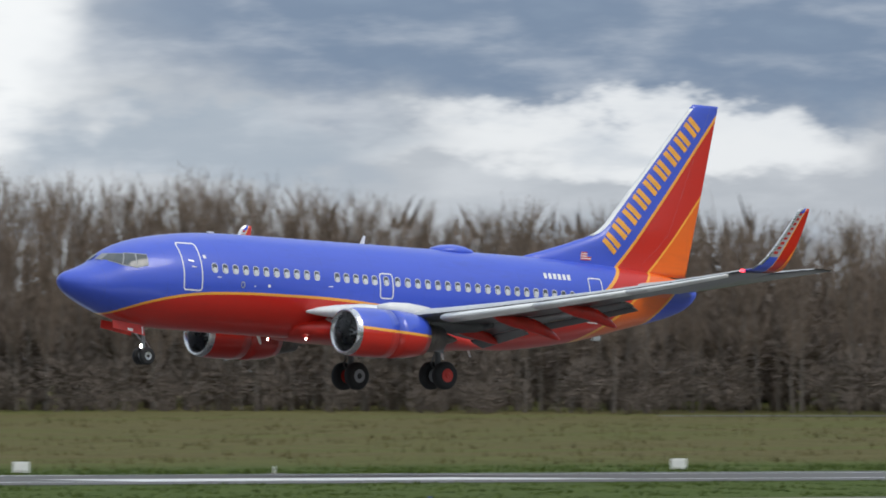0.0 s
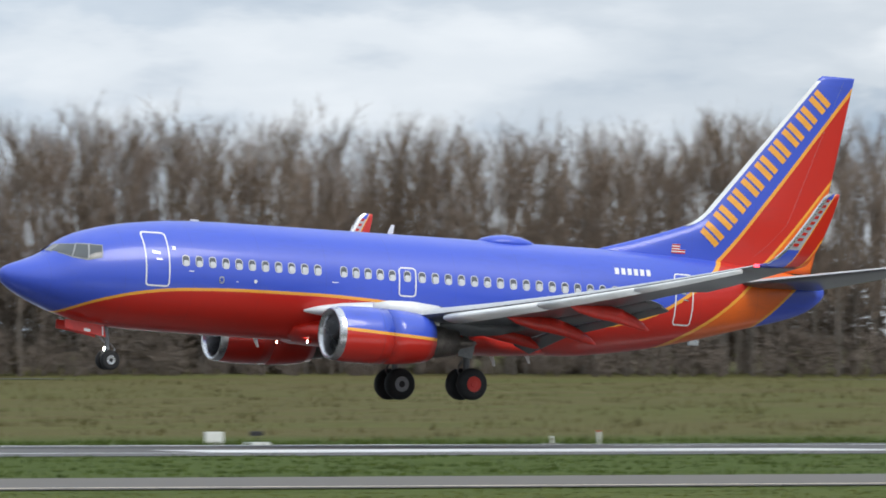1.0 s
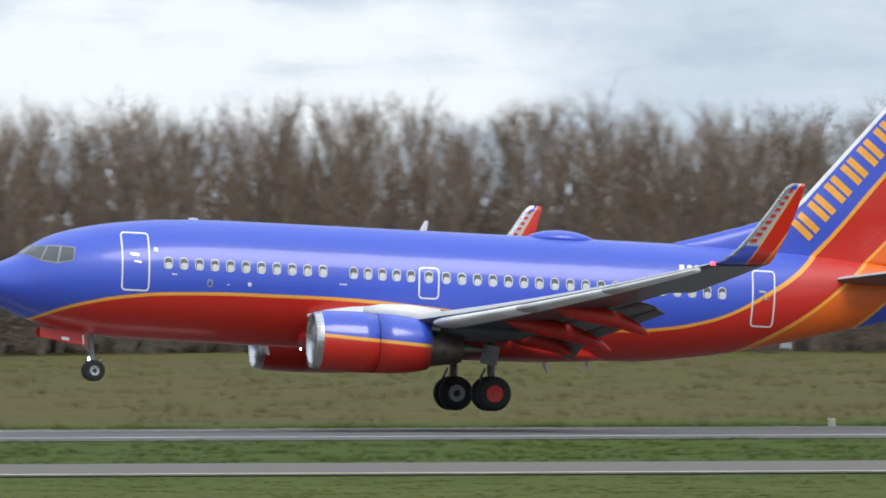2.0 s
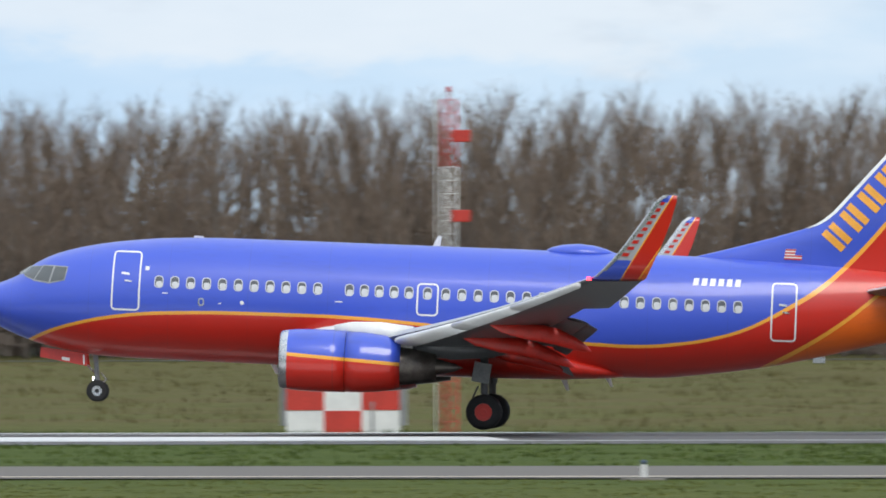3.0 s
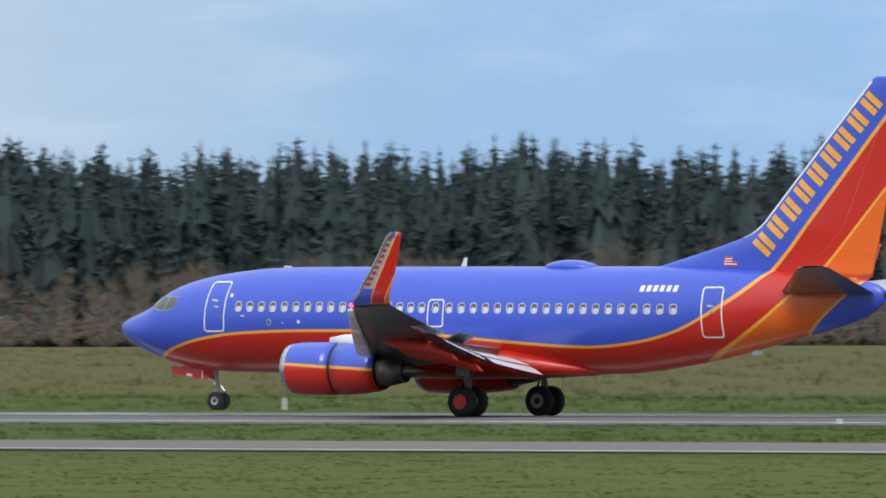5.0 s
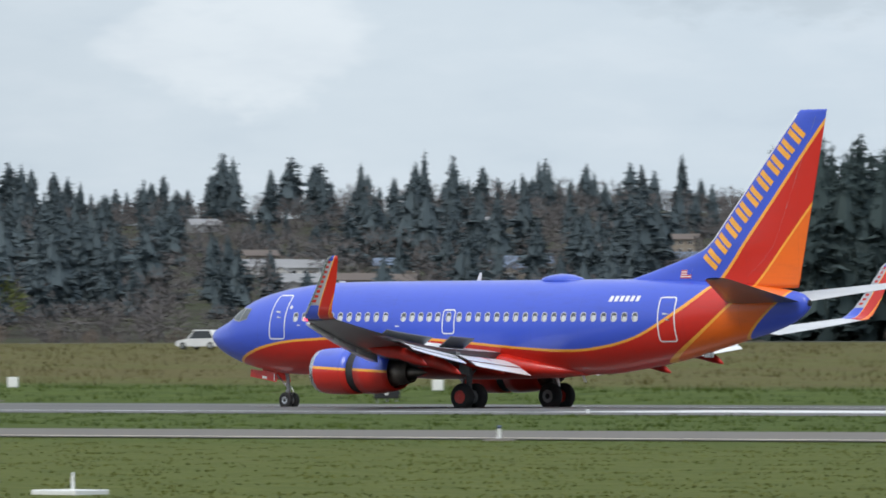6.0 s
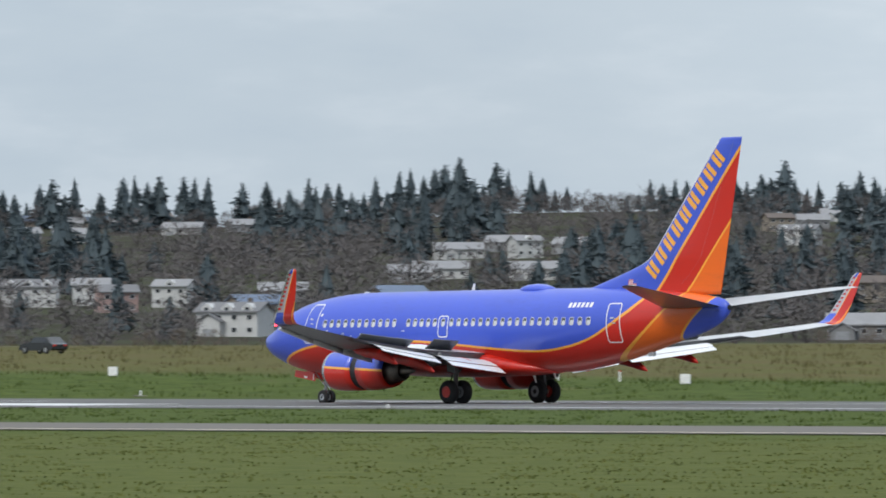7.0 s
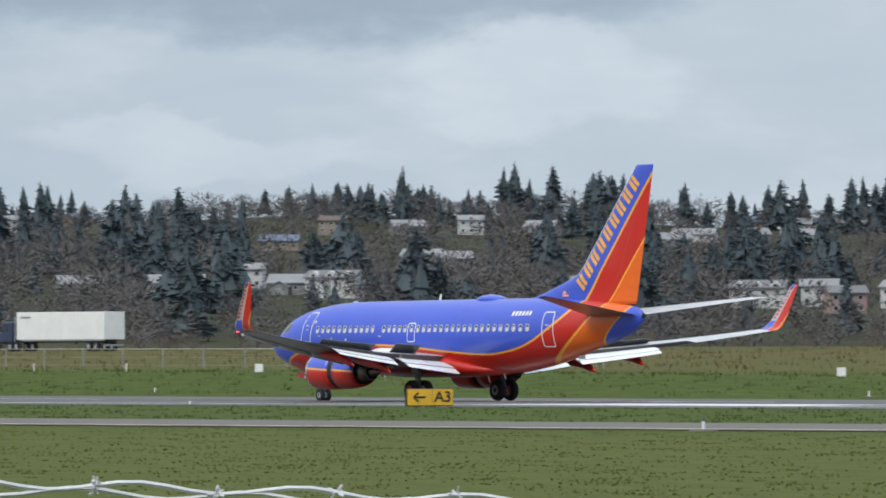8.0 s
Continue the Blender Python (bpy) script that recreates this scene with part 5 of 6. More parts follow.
for r, hh, n in ((648, 2.4, 420), (656, 4.5, 460), (675, 8.0, 480), (695, 11.5, 460), (716, 15.5, 480)):
    for k in range(n):
        az = rng.uniform(-21, 46)
        items.append((BUSHES[k % 6], at_bearing(az, r + rng.uniform(-4, 4)), hh * rng.uniform(0.6, 1.2) / 6, rng.uniform(0, 6.28)))
mass("brushwood", items, BRUSH, "tangled brown brush below the bare trees", "brush")

# dark firs beyond the end of the belt, rusty bare trees before them
FIRS = [(h, *conifer(h)) for h in (16, 18, 20, 22, 24, 17, 21)]
LFIRS = [(h, *conifer(h, 1.7)) for h in (16, 18, 20, 22, 24, 17, 21)]
n_fir = 0
items = []
for r, n in ((1010, 150), (1040, 190), (1080, 200), (1130, 220)):
    for k in range(n):
        az = -17 - 21.6 * (k + rng.uniform(0, 1)) / n
        el = 1.40 + 0.04 * math.sin(az * 3.1) + 0.20 * rng.uniform(0, 1) ** 2.2
        if az > -21.2:
            el *= 0.90
        h = r * math.tan(radians(el)) - 1.5
        p = at_bearing(az, r + rng.uniform(-18, 18))
        q = int(rng.integers(len(FIRS)))
        if r == 1010 and n_fir < 110:
            plant(FIRS, q, p, h, "fir_tree", "tall dark green fir in a close stand", "tree", "fir stand beyond the field", BARK, NEEDLE)
            n_fir += 1
        else:
            items.append((LFIRS[q][2], p, h / LFIRS[q][0], rng.uniform(0, 6.28)))
mass("fir_wood", items, NEEDLE, "dark green fir wood beyond the field", "wood")
items = []
for k in range(300):
    az = rng.uniform(-36, -17.5)
    el = float(np.interp(az, [-36, -30, -27.5, -25, -24.5, -23.5, -22.3, -21, -18.5], [0.45, 0.7, 0.85, 0.80, 1.05, 1.27, 1.15, 1.2, 1.22])) * rng.uniform(0.75, 1.05)
    r = rng.uniform(800, 930)
    q = int(rng.integers(len(THIN)))
    items.append((THIN[q][2] * np.array([1.5, 1.5, 1.0]), at_bearing(az, r), r * math.tan(radians(el)) / THIN[q][0], rng.uniform(0, 6.28)))
    items.append((BUSHES[k % 6], at_bearing(az, r - 12), r * math.tan(radians(el)) * 0.42 / 6, rng.uniform(0, 6.28)))
mass("rusty_trees", items, RUST, "rusty brown leafless trees before the firs", "wood")
items = []
for k in range(420):
    az = rng.uniform(-60, -19)
    r = rng.uniform(930, 1240) if az < -36 else rng.uniform(760, 990)
    items.append((BUSHES[k % 6], at_bearing(az, r), (rng.uniform(0.8, 2.4) if az < -36 else rng.uniform(2.5, 7.0)) / 6, rng.uniform(0, 6.28)))
mass("low_brush", items, BRUSH, "low brown brush along the far road", "brush")


# ---- the hillside: houses among firs and bare trees ----
def house_paint(name, c):
    return plain(name, c, 0.7, 0, 0, 0.06, 0.4)


WALLS = [house_paint("white_siding", (0.52, 0.52, 0.51)), house_paint("grey_siding", (0.22, 0.22, 0.22)), house_paint("tan_siding", (0.26, 0.22, 0.175)), house_paint("rose_siding", (0.34, 0.23, 0.21))]
ROOFS = [house_paint("grey_shingle", (0.16, 0.16, 0.165)), house_paint("brown_shingle", (0.12, 0.095, 0.08)), house_paint("pale_shingle", (0.25, 0.25, 0.255)), house_paint("blue_shingle", (0.13, 0.17, 0.24))]


def house(w, d, h, wall, roof, label, dormers=0, storeys=2, pitch=0.42):
    """A gabled house at the origin with its long side to -y."""
    t = thing("house", label, "house", "houses on the hillside")
    part("wall", box((-w / 2, -d / 2, -2.5), (w / 2, d / 2, h)), wall, t)
    rise, o = d / 2 * pitch, 0.6
    rr = []
    for x in (-w / 2 - o, w / 2 + o):
        rr.append([(x, -d / 2 - o, h - o * pitch), (x, 0, h + rise), (x, d / 2 + o, h - o * pitch), (x, d / 2 + o, h - o * pitch + 0.3), (x, 0, h + rise + 0.32), (x, -d / 2 - o, h - o * pitch + 0.3)])
    rf = part("roof", loft(rr), roof, t)
    for x in (-w / 2, w / 2 - 0.02):
        part("gable", loft([[(x + dx, -d / 2, h), (x + dx, 0, h + rise), (x + dx, d / 2, h)] for dx in (0, 0.02)]), wall, t)
    if w > 11:
        # a lower wing across the front, with its own gable
        wx = -w * 0.22
        g = [[(wx - 2.6, y, -2.5), (wx - 2.6, y, h * 0.62), (wx, y, h * 0.62 + 1.5), (wx + 2.6, y, h * 0.62), (wx + 2.6, y, -2.5)] for y in (-d / 2 - 2.2, -d / 2 + 0.4)]
        wing_ = part("front_wing", loft(g), wall, t)
        for sg in (-1, 1):
            part("wing_roof", loft([[(wx, y, h * 0.62 + 1.75), (wx, y, h * 0.62 + 1.52), (wx + sg * 3.1, y, h * 0.62 - 0.27), (wx + sg * 3.1, y, h * 0.62 - 0.05)] for y in (-d / 2 - 2.6, -d / 2 + 0.6)]), roof, wing_)
        part("garage_door", box((wx - 1.5, -d / 2 - 2.28, -0.4), (wx + 1.5, -d / 2 - 2.21, 1.7)), GREYP, wing_)
    part("chimney", box((w * 0.2, 0.3, h), (w * 0.2 + 0.9, 1.1, h + rise + 1.2)), ROOFS[1], rf)
    n = max(3, int(w / 3.2))
    for s in range(storeys):
        zc = h * (s + 0.55) / storeys
        for k in range(n):
            x = -w / 2 + w * (k + 0.5) / n
            win = part("window", box((x - 0.70, -d / 2 - 0.10, zc - 0.62), (x + 0.70, -d / 2 - 0.02, zc + 0.62)), WALLS[0], t)
            part("pane", box((x - 0.55, -d / 2 - 0.14, zc - 0.48), (x + 0.55, -d / 2 - 0.11, zc + 0.48)), GLASS, win)
    for k in range(dormers):
        x = -w / 2 + w * (k + 0.5) / dormers
        part("dormer", loft([[(x - 1.3, y, h - 0.2), (x - 1.3, y, h + 0.9), (x, y, h + 1.9), (x + 1.3, y, h + 0.9), (x + 1.3, y, h - 0.2)] for y in (-d / 2 + 0.1, 0)]), wall, t)
        part("dormer_window", box((x - 0.5, -d / 2 + 0.02, h + 0.05), (x + 0.5, -d / 2 + 0.08, h + 0.95)), GLASS, t)
    return t


KINDS = [house(15, 9, 5.6, WALLS[0], ROOFS[0], "white two-storey house with grey gabled roof", 3),
         house(13, 9, 3.2, WALLS[1], ROOFS[2], "low grey house with a pale shingle roof", 0, 1, 0.5),
         house(11, 8, 5.4, WALLS[2], ROOFS[1], "tan two-storey house with a brown roof", 0),
         house(17, 10, 3.2, WALLS[0], ROOFS[2], "long white house with a broad pale roof", 0, 1, 0.45),
         house(10, 8, 5.6, WALLS[3], ROOFS[0], "rose-coloured house with a grey roof", 0),
         house(14, 9, 3.4, WALLS[2], ROOFS[3], "tan house with a blue-grey roof", 0, 1, 0.45),
         house(10, 8, 5.8, WALLS[0], ROOFS[2], "tall white house with a pale roof", 1)]
used = set()
house_spots = []


def settle(k, az, el, near=0, turn=0.0):
    """Puts a house of kind k where it is seen under a bearing and elevation."""
    p = at_bearing(az, near) if near else on_hill(az, el)
    m = Matrix.Translation(p) @ Matrix.Rotation(radians(-az + turn), 4, "Z")
    house_spots.append((az, math.hypot(p.x, p.y)))
    if k in used:
        copy_thing(KINDS[k], m)
    else:
        used.add(k)
        KINDS[k].matrix_basis = m @ Matrix.Diagonal((0.74, 0.74, 0.74, 1))


settle(0, -49.84, 0.068, 1330, -25)
settle(4, -50.68, 0.303, 0, 12)
settle(1, -49.50, 0.379, 0, -1)
settle(3, -47.70, 0.534, 0, -14)
settle(6, -47.78, 0.690, 0, 23)
settle(3, -48.26, 0.684, 0, 10)
settle(1, -48.60, 0.513, 0, -3)
settle(0, -45.84, 0.775, 0, -16)
settle(2, -45.99, 0.868, 0, 21)
settle(6, -50.62, 0.931, 0, 8)
settle(1, -51.02, 0.892, 0, -5)
settle(3, -50.20, 0.854, 0, -18)
settle(1, -49.78, 0.877, 0, 19)
settle(6, -48.84, 0.970, 0, 6)
settle(0, -51.29, 0.345, 0, -7)
settle(6, -50.27, 0.342, 0, -20)
settle(1, -51.34, 0.817, 0, 17)
settle(6, -53.33, 0.877, 0, 4)
settle(6, -54.91, 0.496, 0, -9)
settle(0, -54.29, 0.430, 0, -22)
settle(1, -56.11, 0.459, 0, 15)
settle(3, -55.43, 0.457, 0, 2)
settle(1, -54.59, 0.463, 0, -11)
settle(1, -52.82, 0.875, 0, -24)
settle(1, -53.78, 0.878, 0, 13)
settle(3, -50.98, 0.809, 0, 0)
settle(3, -51.74, 0.816, 0, -13)
settle(1, -51.90, 0.784, 0, 24)
settle(5, -51.34, 0.903, 0, 11)
settle(6, -50.86, 0.353, 0, -2)
settle(2, -54.30, 0.879, 0, -15)
settle(1, -53.46, 0.637, 0, 22)
settle(6, -56.63, 0.892, 0, 9)
settle(1, -50.62, 0.900, 0, -4)
settle(6, -44.42, 0.311, 0, -17)
settle(2, -45.34, 0.362, 0, 20)
settle(4, -45.02, 0.121, 1300, 7)
settle(1, -45.42, 0.162, 1290, -6)
settle(3, -41.93, 0.533, 0, -19)
settle(1, -42.61, 0.855, 0, 18)
settle(3, -42.04, 0.533, 0, 5)
settle(1, -41.96, 0.205, 1300, -8)
settle(2, -39.20, 0.693, 0, -21)
settle(5, -39.16, 0.589, 0, 16)
settle(1, -40.60, 0.861, 0, 3)
settle(2, -41.24, 0.365, 0, -10)
settle(1, -47.92, 0.741, 0, -23)
settle(2, -46.56, 0.946, 0, 14)
settle(3, -42.14, 0.537, 0, 1)
settle(2, -52.26, 0.613, 0, -12)
settle(2, -52.77, 0.086, 1300, -25)
settle(1, -54.19, 0.091, 1290, 12)
settle(3, -48.38, 0.539, 0, -1)
settle(1, -53.67, 0.657, 0, -14)
spots = rng.uniform(0, 1, (22, 3))
for a, b, c_ in spots:
    settle((1, 2, 3, 5, 1, 2, 5)[int(c_ * 7)], -36 - 21 * a, 0.25 + 0.75 * b, 0, -30 + 60 * c_)

def clear_of_houses(az, r, margin):
    """No tree stands in a house or close in front of it."""
    return all(abs(az - a) > margin or not (d - 190 < r < d + 14) for a, d in house_spots)


items, firs = [], []
# brush brown made paler and cooler, with distance haze in the colour
HAZE_BRUSH = wood_mat("hazed_far_brush", (0.098, 0.089, 0.088), (0.146, 0.133, 0.130))
# paler, bluer copy of the fir needles that carries the hill's haze
HAZE_NEEDLE = wood_mat("hazed_hill_needles", (0.062, 0.082, 0.092), (0.096, 0.122, 0.132))
HB = [bush(9, 9, 240, 0.85) for _ in range(5)]
HFIRS = [(h, *conifer(h, 1.5)) for h in (16, 18, 20, 22, 24, 17, 21, 19, 23)]
for k in range(2900):
    az, r = rng.uniform(-61, -27), 1150 + 1495 * rng.uniform(0, 1) ** 0.95
    size = rng.uniform(4.5, 11) if r > 1420 else rng.uniform(3, 8)
    if not clear_of_houses(az, r, 0.20 if r > 1420 else 0.36):
        if not clear_of_houses(az, r + 26, 0.20) or r < 1420:
            continue
        size = rng.uniform(2.0, 4.2)
    items.append((HB[k % 5] * np.array([1.25, 1.25, 1.0]), at_bearing(az, r), size / 9, rng.uniform(0, 6.28)))
mass("hillside_brush", items, HAZE_BRUSH, "bare brown trees and brush over the hillside", "brush")
n_fir = 0
for k in range(1700):
    az = rng.uniform(-61, -27)
    r = 1290 + 1340 * rng.uniform(0, 1) ** 0.75
    clump = math.sin(az * 1.7 + r * 0.004) + math.sin(az * 4.3 + 1.3) * 0.6
    if clump < 0.05 and rng.uniform() < (0.84 if az < -46 else 0.25) or not clear_of_houses(az, r, 0.20 if r > 1420 else 0.40):
        continue
    h = rng.uniform(7, 20) * (1.15 if az > -45 else 0.95) * (1.0 if clump > 0.4 else 0.75)
    q = int(rng.integers(len(HFIRS)))
    p = at_bearing(az, r)
    if r > 2250 and n_fir < 110:
        plant(HFIRS, q, p, h * 1.15, "hill_fir", "dark fir standing on the hillside", "tree", "firs on the hillside", BARK, HAZE_NEEDLE)
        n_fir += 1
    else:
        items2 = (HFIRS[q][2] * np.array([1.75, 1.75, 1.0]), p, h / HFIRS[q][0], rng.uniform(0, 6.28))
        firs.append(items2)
mass("hillside_firs", firs, HAZE_NEEDLE, "dark firs scattered over the hillside", "wood")
items = []
RIDGE = [(-61, 1.18), (-57, 1.20), (-56.2, 1.26), (-55.2, 1.12), (-54.6, 1.25), (-53.5, 1.24), (-53, 1.40), (-52.5, 1.36), (-51.6, 1.26), (-50.6, 1.30), (-49.8, 1.27), (-49.3, 1.22), (-48.9, 1.26),
         (-48.34, 1.42), (-47.9, 1.36), (-47.2, 1.24), (-46.2, 1.27), (-45.3, 1.22), (-44.4, 1.26), (-43.9, 1.42), (-43.4, 1.20), (-43.1, 1.16), (-42.7, 1.38), (-42.2, 1.46), (-41.6, 1.30), (-40.6, 1.24), (-40, 1.36), (-39.5, 1.36), (-39.2, 1.14), (-38.8, 1.30), (-37, 1.30), (-27, 1.3)]
for az in np.arange(-61, -27, 0.085):
    r = 2600 + rng.uniform(-60, 60)
    if rng.uniform() < 0.62 + 0.25 * math.sin(az * 2.3):
        p = at_bearing(az, r)
        h = max(7.0, EYE + r * math.tan(radians(interp(az, RIDGE, 1))) - p.z) * (rng.uniform(0.97, 1.04) if rng.uniform() < 0.5 else rng.uniform(0.55, 0.92))
        q = int(rng.integers(len(HFIRS)))
        items.append((HFIRS[q][2] * np.array([1.5, 1.5, 1.0]), p, h / HFIRS[q][0], rng.uniform(0, 6.28)))
mass("ridge_firs", items, HAZE_NEEDLE, "dark firs along the ridge line", "wood")
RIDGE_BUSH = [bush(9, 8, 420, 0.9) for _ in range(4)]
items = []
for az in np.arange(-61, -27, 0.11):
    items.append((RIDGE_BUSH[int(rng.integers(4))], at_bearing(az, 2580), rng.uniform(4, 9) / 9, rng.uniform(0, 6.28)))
mass("ridge_brush", items, HAZE_BRUSH, "bare tree crowns along the ridge", "brush")
items = [(bush(10, 11, 500), at_bearing(-44.1, 1330), 1.0, 0.0)]
mass("spring_tree", items, OLIVE, "rounded yellow-green budding tree", "tree")


# ---- airfield fittings ----
def marker_box(p):
    t = thing("marker_board", "small white board marker on two short legs", "marker", "white board markers beyond the runway")
    t.matrix_basis = pose(p.x, p.y, p.z, 0, 0, rng.uniform(-8, 8) - math.degrees(math.atan2(p.x, p.y)) * 0.6)
    w = 0.38 if p.x > -150 else 0.28
    part("board", box((-w, -0.06, 0.04), (w, 0.06, 0.56), 0.03), WHITE, t)
    for x in (-0.2, 0.2):
        part("leg", box((x - 0.03, -0.03, -0.1), (x + 0.03, 0.03, 0.14)), GREYP, t)


for x in (244.7, 206.7, 169.5, 133.3, 99.6, 7.3, -112, -141, -227, -256, -284.5, -312.5, -338.6, -360.5, -418.7):
    marker_box(Vector((x, 295, ground_z(x, 295))))

TAXIBLUE = plain("blue_lens", (0.03, 0.05, 0.16), 0.2, 0, 0.5, 0.05, 5)
LENS = Mat("clear_lens", (0.9, 0.9, 0.88), 0.15, 0, 0.5).m


def edge_light(x, y, tall, lens, label, group):
    t = thing("edge_light", label, "light", group)
    t.matrix_basis = pose(x, y, ground_z(x, y))
    part("base", loft(lathe([(0, 0.45), (0.04, 0.42), (0.06, 0.1)], (0, 0, 0), "z", 14)), TAXI, t)
    part("post", rod((0, 0, 0.03), (0, 0, tall), 0.055, 0.045, 8), WHITE, t)
    part("lens", loft(lathe([(tall, 0.04), (tall + 0.05, 0.055), (tall + 0.09, 0.03)], (0, 0, 0), "z", 10)), lens, t)


for x in (-337.0, -271.4, -205.4, -138.7, -71.2, -5.6, 60.3, 126.4):
    edge_light(x, 162.3, 0.32, TAXIBLUE, "pale post of a taxiway edge light", "taxiway edge lights")
for k in range(-6, 4):
    edge_light(3.6 + 69.8 * k, 284.6, 0.25, LENS, "low clear runway edge light", "runway edge lights")
    edge_light(18.0 + 69.8 * k, 229.0, 0.12, LENS, "low clear runway edge light", "runway edge lights")

BLACKP = plain("black_sign_paint", (0.015, 0.015, 0.016), 0.5, 0, 0, 0.1, 3)
SIGNY = plain("yellow_sign_face", (0.78, 0.44, 0.03), 0.45, 0, 0.2, 0.05, 2)


def text_mesh(body, size, mat, bold=0.0):
    cu = bpy.data.curves.new("text", "FONT")
    cu.body, cu.size, cu.align_x, cu.align_y, cu.extrude, cu.offset = body, size, "CENTER", "CENTER", 0.01, bold
    ob = bpy.data.objects.new("text", cu)
    scene.collection.objects.link(ob)
    me = bpy.data.meshes.new_from_object(ob.evaluated_get(bpy.context.evaluated_depsgraph_get()))
    bpy.data.objects.remove(ob)
    me.materials.clear()
    me.materials.append(mat)
    me.transform(Matrix.Rotation(radians(90), 4, "X"))
    return me


def distance_sign():
    t = thing("distance_sign", "black runway distance sign with a white seven", "sign")
    t.matrix_basis = pose(-250.5, 285, ground_z(-250.5, 285), 0, 0, 44)
    part("cabinet", box((-0.62, -0.16, 0.18), (0.62, 0.16, 1.02), 0.03), BLACKP, t)
    for x in (-0.45, 0.0, 0.45):
        part("leg", box((x - 0.04, -0.04, -0.1), (x + 0.04, 0.04, 0.2)), GREYP, t)
    n = part("numeral", text_mesh("7", 0.85, WHITE, 0.012), WHITE, t, "white numeral")
    n.matrix_basis = pose(0.05, -0.175, 0.60)


def guidance_sign():
    t = thing("guidance_sign", "yellow taxiway sign with black arrow and letters", "sign")
    t.matrix_basis = pose(-307.4, 226.4, -0.1, 0, 0, 70)
    part("cabinet", box((-1.15, -0.17, 0.16), (1.15, 0.17, 0.98), 0.03), BLACKP, t, "black sign cabinet")
    for x0, x1 in ((-1.12, 0.10), (0.12, 1.12)):
        part("face", box((x0, -0.19, 0.19), (x1, -0.172, 0.95), 0.004), SIGNY, t, "yellow sign face")
    for x in (-0.9, -0.3, 0.3, 0.9):
        part("leg", box((x - 0.05, -0.05, -0.05), (x + 0.05, 0.05, 0.18)), SIGNY, t)
    n = part("lettering", text_mesh("A3", 0.72, BLACKP, 0.008), BLACKP, t, "black letters")
    n.matrix_basis = pose(0.62, -0.205, 0.57)
    ar = bmesh.new()
    add_box(ar, (-0.80, -0.21, 0.53), (-0.22, -0.196, 0.61))
    for s in (1, -1):
        add_box(ar, (0, -0.007, -0.04), (0.34, 0.007, 0.04), pose(-0.82, -0.203, 0.57, 0, -42 * s, 0))
    part("arrow", ar, BLACKP, t, "black arrow")


distance_sign()
guidance_sign()

ORANGE_CLOTH = plain("faded_orange_cloth", (0.62, 0.13, 0.06), 0.85, 0, 0, 0.12, 2)
REDW = plain("signal_red", (0.55, 0.045, 0.03), 0.6, 0, 0, 0.1, 1)


def windsock():
    t = thing("windsock", "orange windsock hanging limp from a thin pole", "windsock")
    t.matrix_basis = pose(4.55, 184.5, 0)
    part("pole", rod((0, 0, -0.1), (0, 0, 2.25), 0.035, 0.025, 8), GREYP, t)
    part("frame", loft(lathe([(-0.12, 0.20), (0.12, 0.20)], (0.1, 0, 1.66), "x", 16), caps=False), REDW, t, "red sock hoop")
    path = [(0.05, 1.66, 0.22), (0.35, 1.68, 0.22), (0.65, 1.67, 0.20), (0.85, 1.52, 0.17), (1.05, 1.28, 0.15), (1.30, 1.02, 0.13), (1.55, 0.80, 0.11), (1.74, 0.62, 0.10)]
    rings = []
    for i, (x, z, r) in enumerate(path):
        a, b = path[max(i - 1, 0)], path[min(i + 1, len(path) - 1)]
        d = Vector((b[0] - a[0], 0, b[1] - a[1])).normalized()
        n = Vector((-d.z, 0, d.x))
        rings.append([Vector((x, 0, z)) + n * r * math.cos(k * math.tau / 14) + Vector((0, r * 0.8 * math.sin(k * math.tau / 14), 0)) for k in range(14)])
    part("sock_white", loft(rings[:3], caps=False), WHITE, t, "faded white sock band", True)
    part("sock", loft(rings[2:], caps=False), ORANGE_CLOTH, t, "faded orange sock", True)
    part("lamp", box((-0.05, -0.05, 2.2), (0.05, 0.05, 2.32), 0.01), REDW, t)


def shelter():
    """The chequered equipment hut."""
    x, y = -21.5, 300.0
    t = thing("equipment_shelter", "equipment hut in red and white chequers", "shelter")
    t.matrix_basis = pose(x, y, ground_z(x, y) - 0.28, 0, 0, 2)
    part("body", box((-2.1, -1.2, 0.0), (2.1, 1.2, 2.55), 0.02), WHITE, t)
    for i in range(3):
        for j in range(2):
            if (i + j) % 2 == 1:
                w = 4.2 / 3
                part("red_panel", box((-2.1 + w * i, -1.225, 1.28 * j + 0.0), (-2.1 + w * (i + 1), -1.205, 1.28 * (j + 1) - 0.02)), REDW, t, "red painted panel")
    part("roof", box((-2.2, -1.3, 2.55), (2.2, 1.3, 2.63), 0.01), REDW, t)
    for s in (-1, 1):
        part("air_unit", box((s * 2.12 - 0.22 * (s < 0), -0.6, 0.7), (s * 2.12 + 0.22 * (s > 0), 0.5, 2.2), 0.03), GREYP, t, "grey air unit")
    part("conduit", rod((1.1, -1.26, 0.0), (1.1, -1.26, 1.6), 0.05, 0.05, 6), GREYP, t)


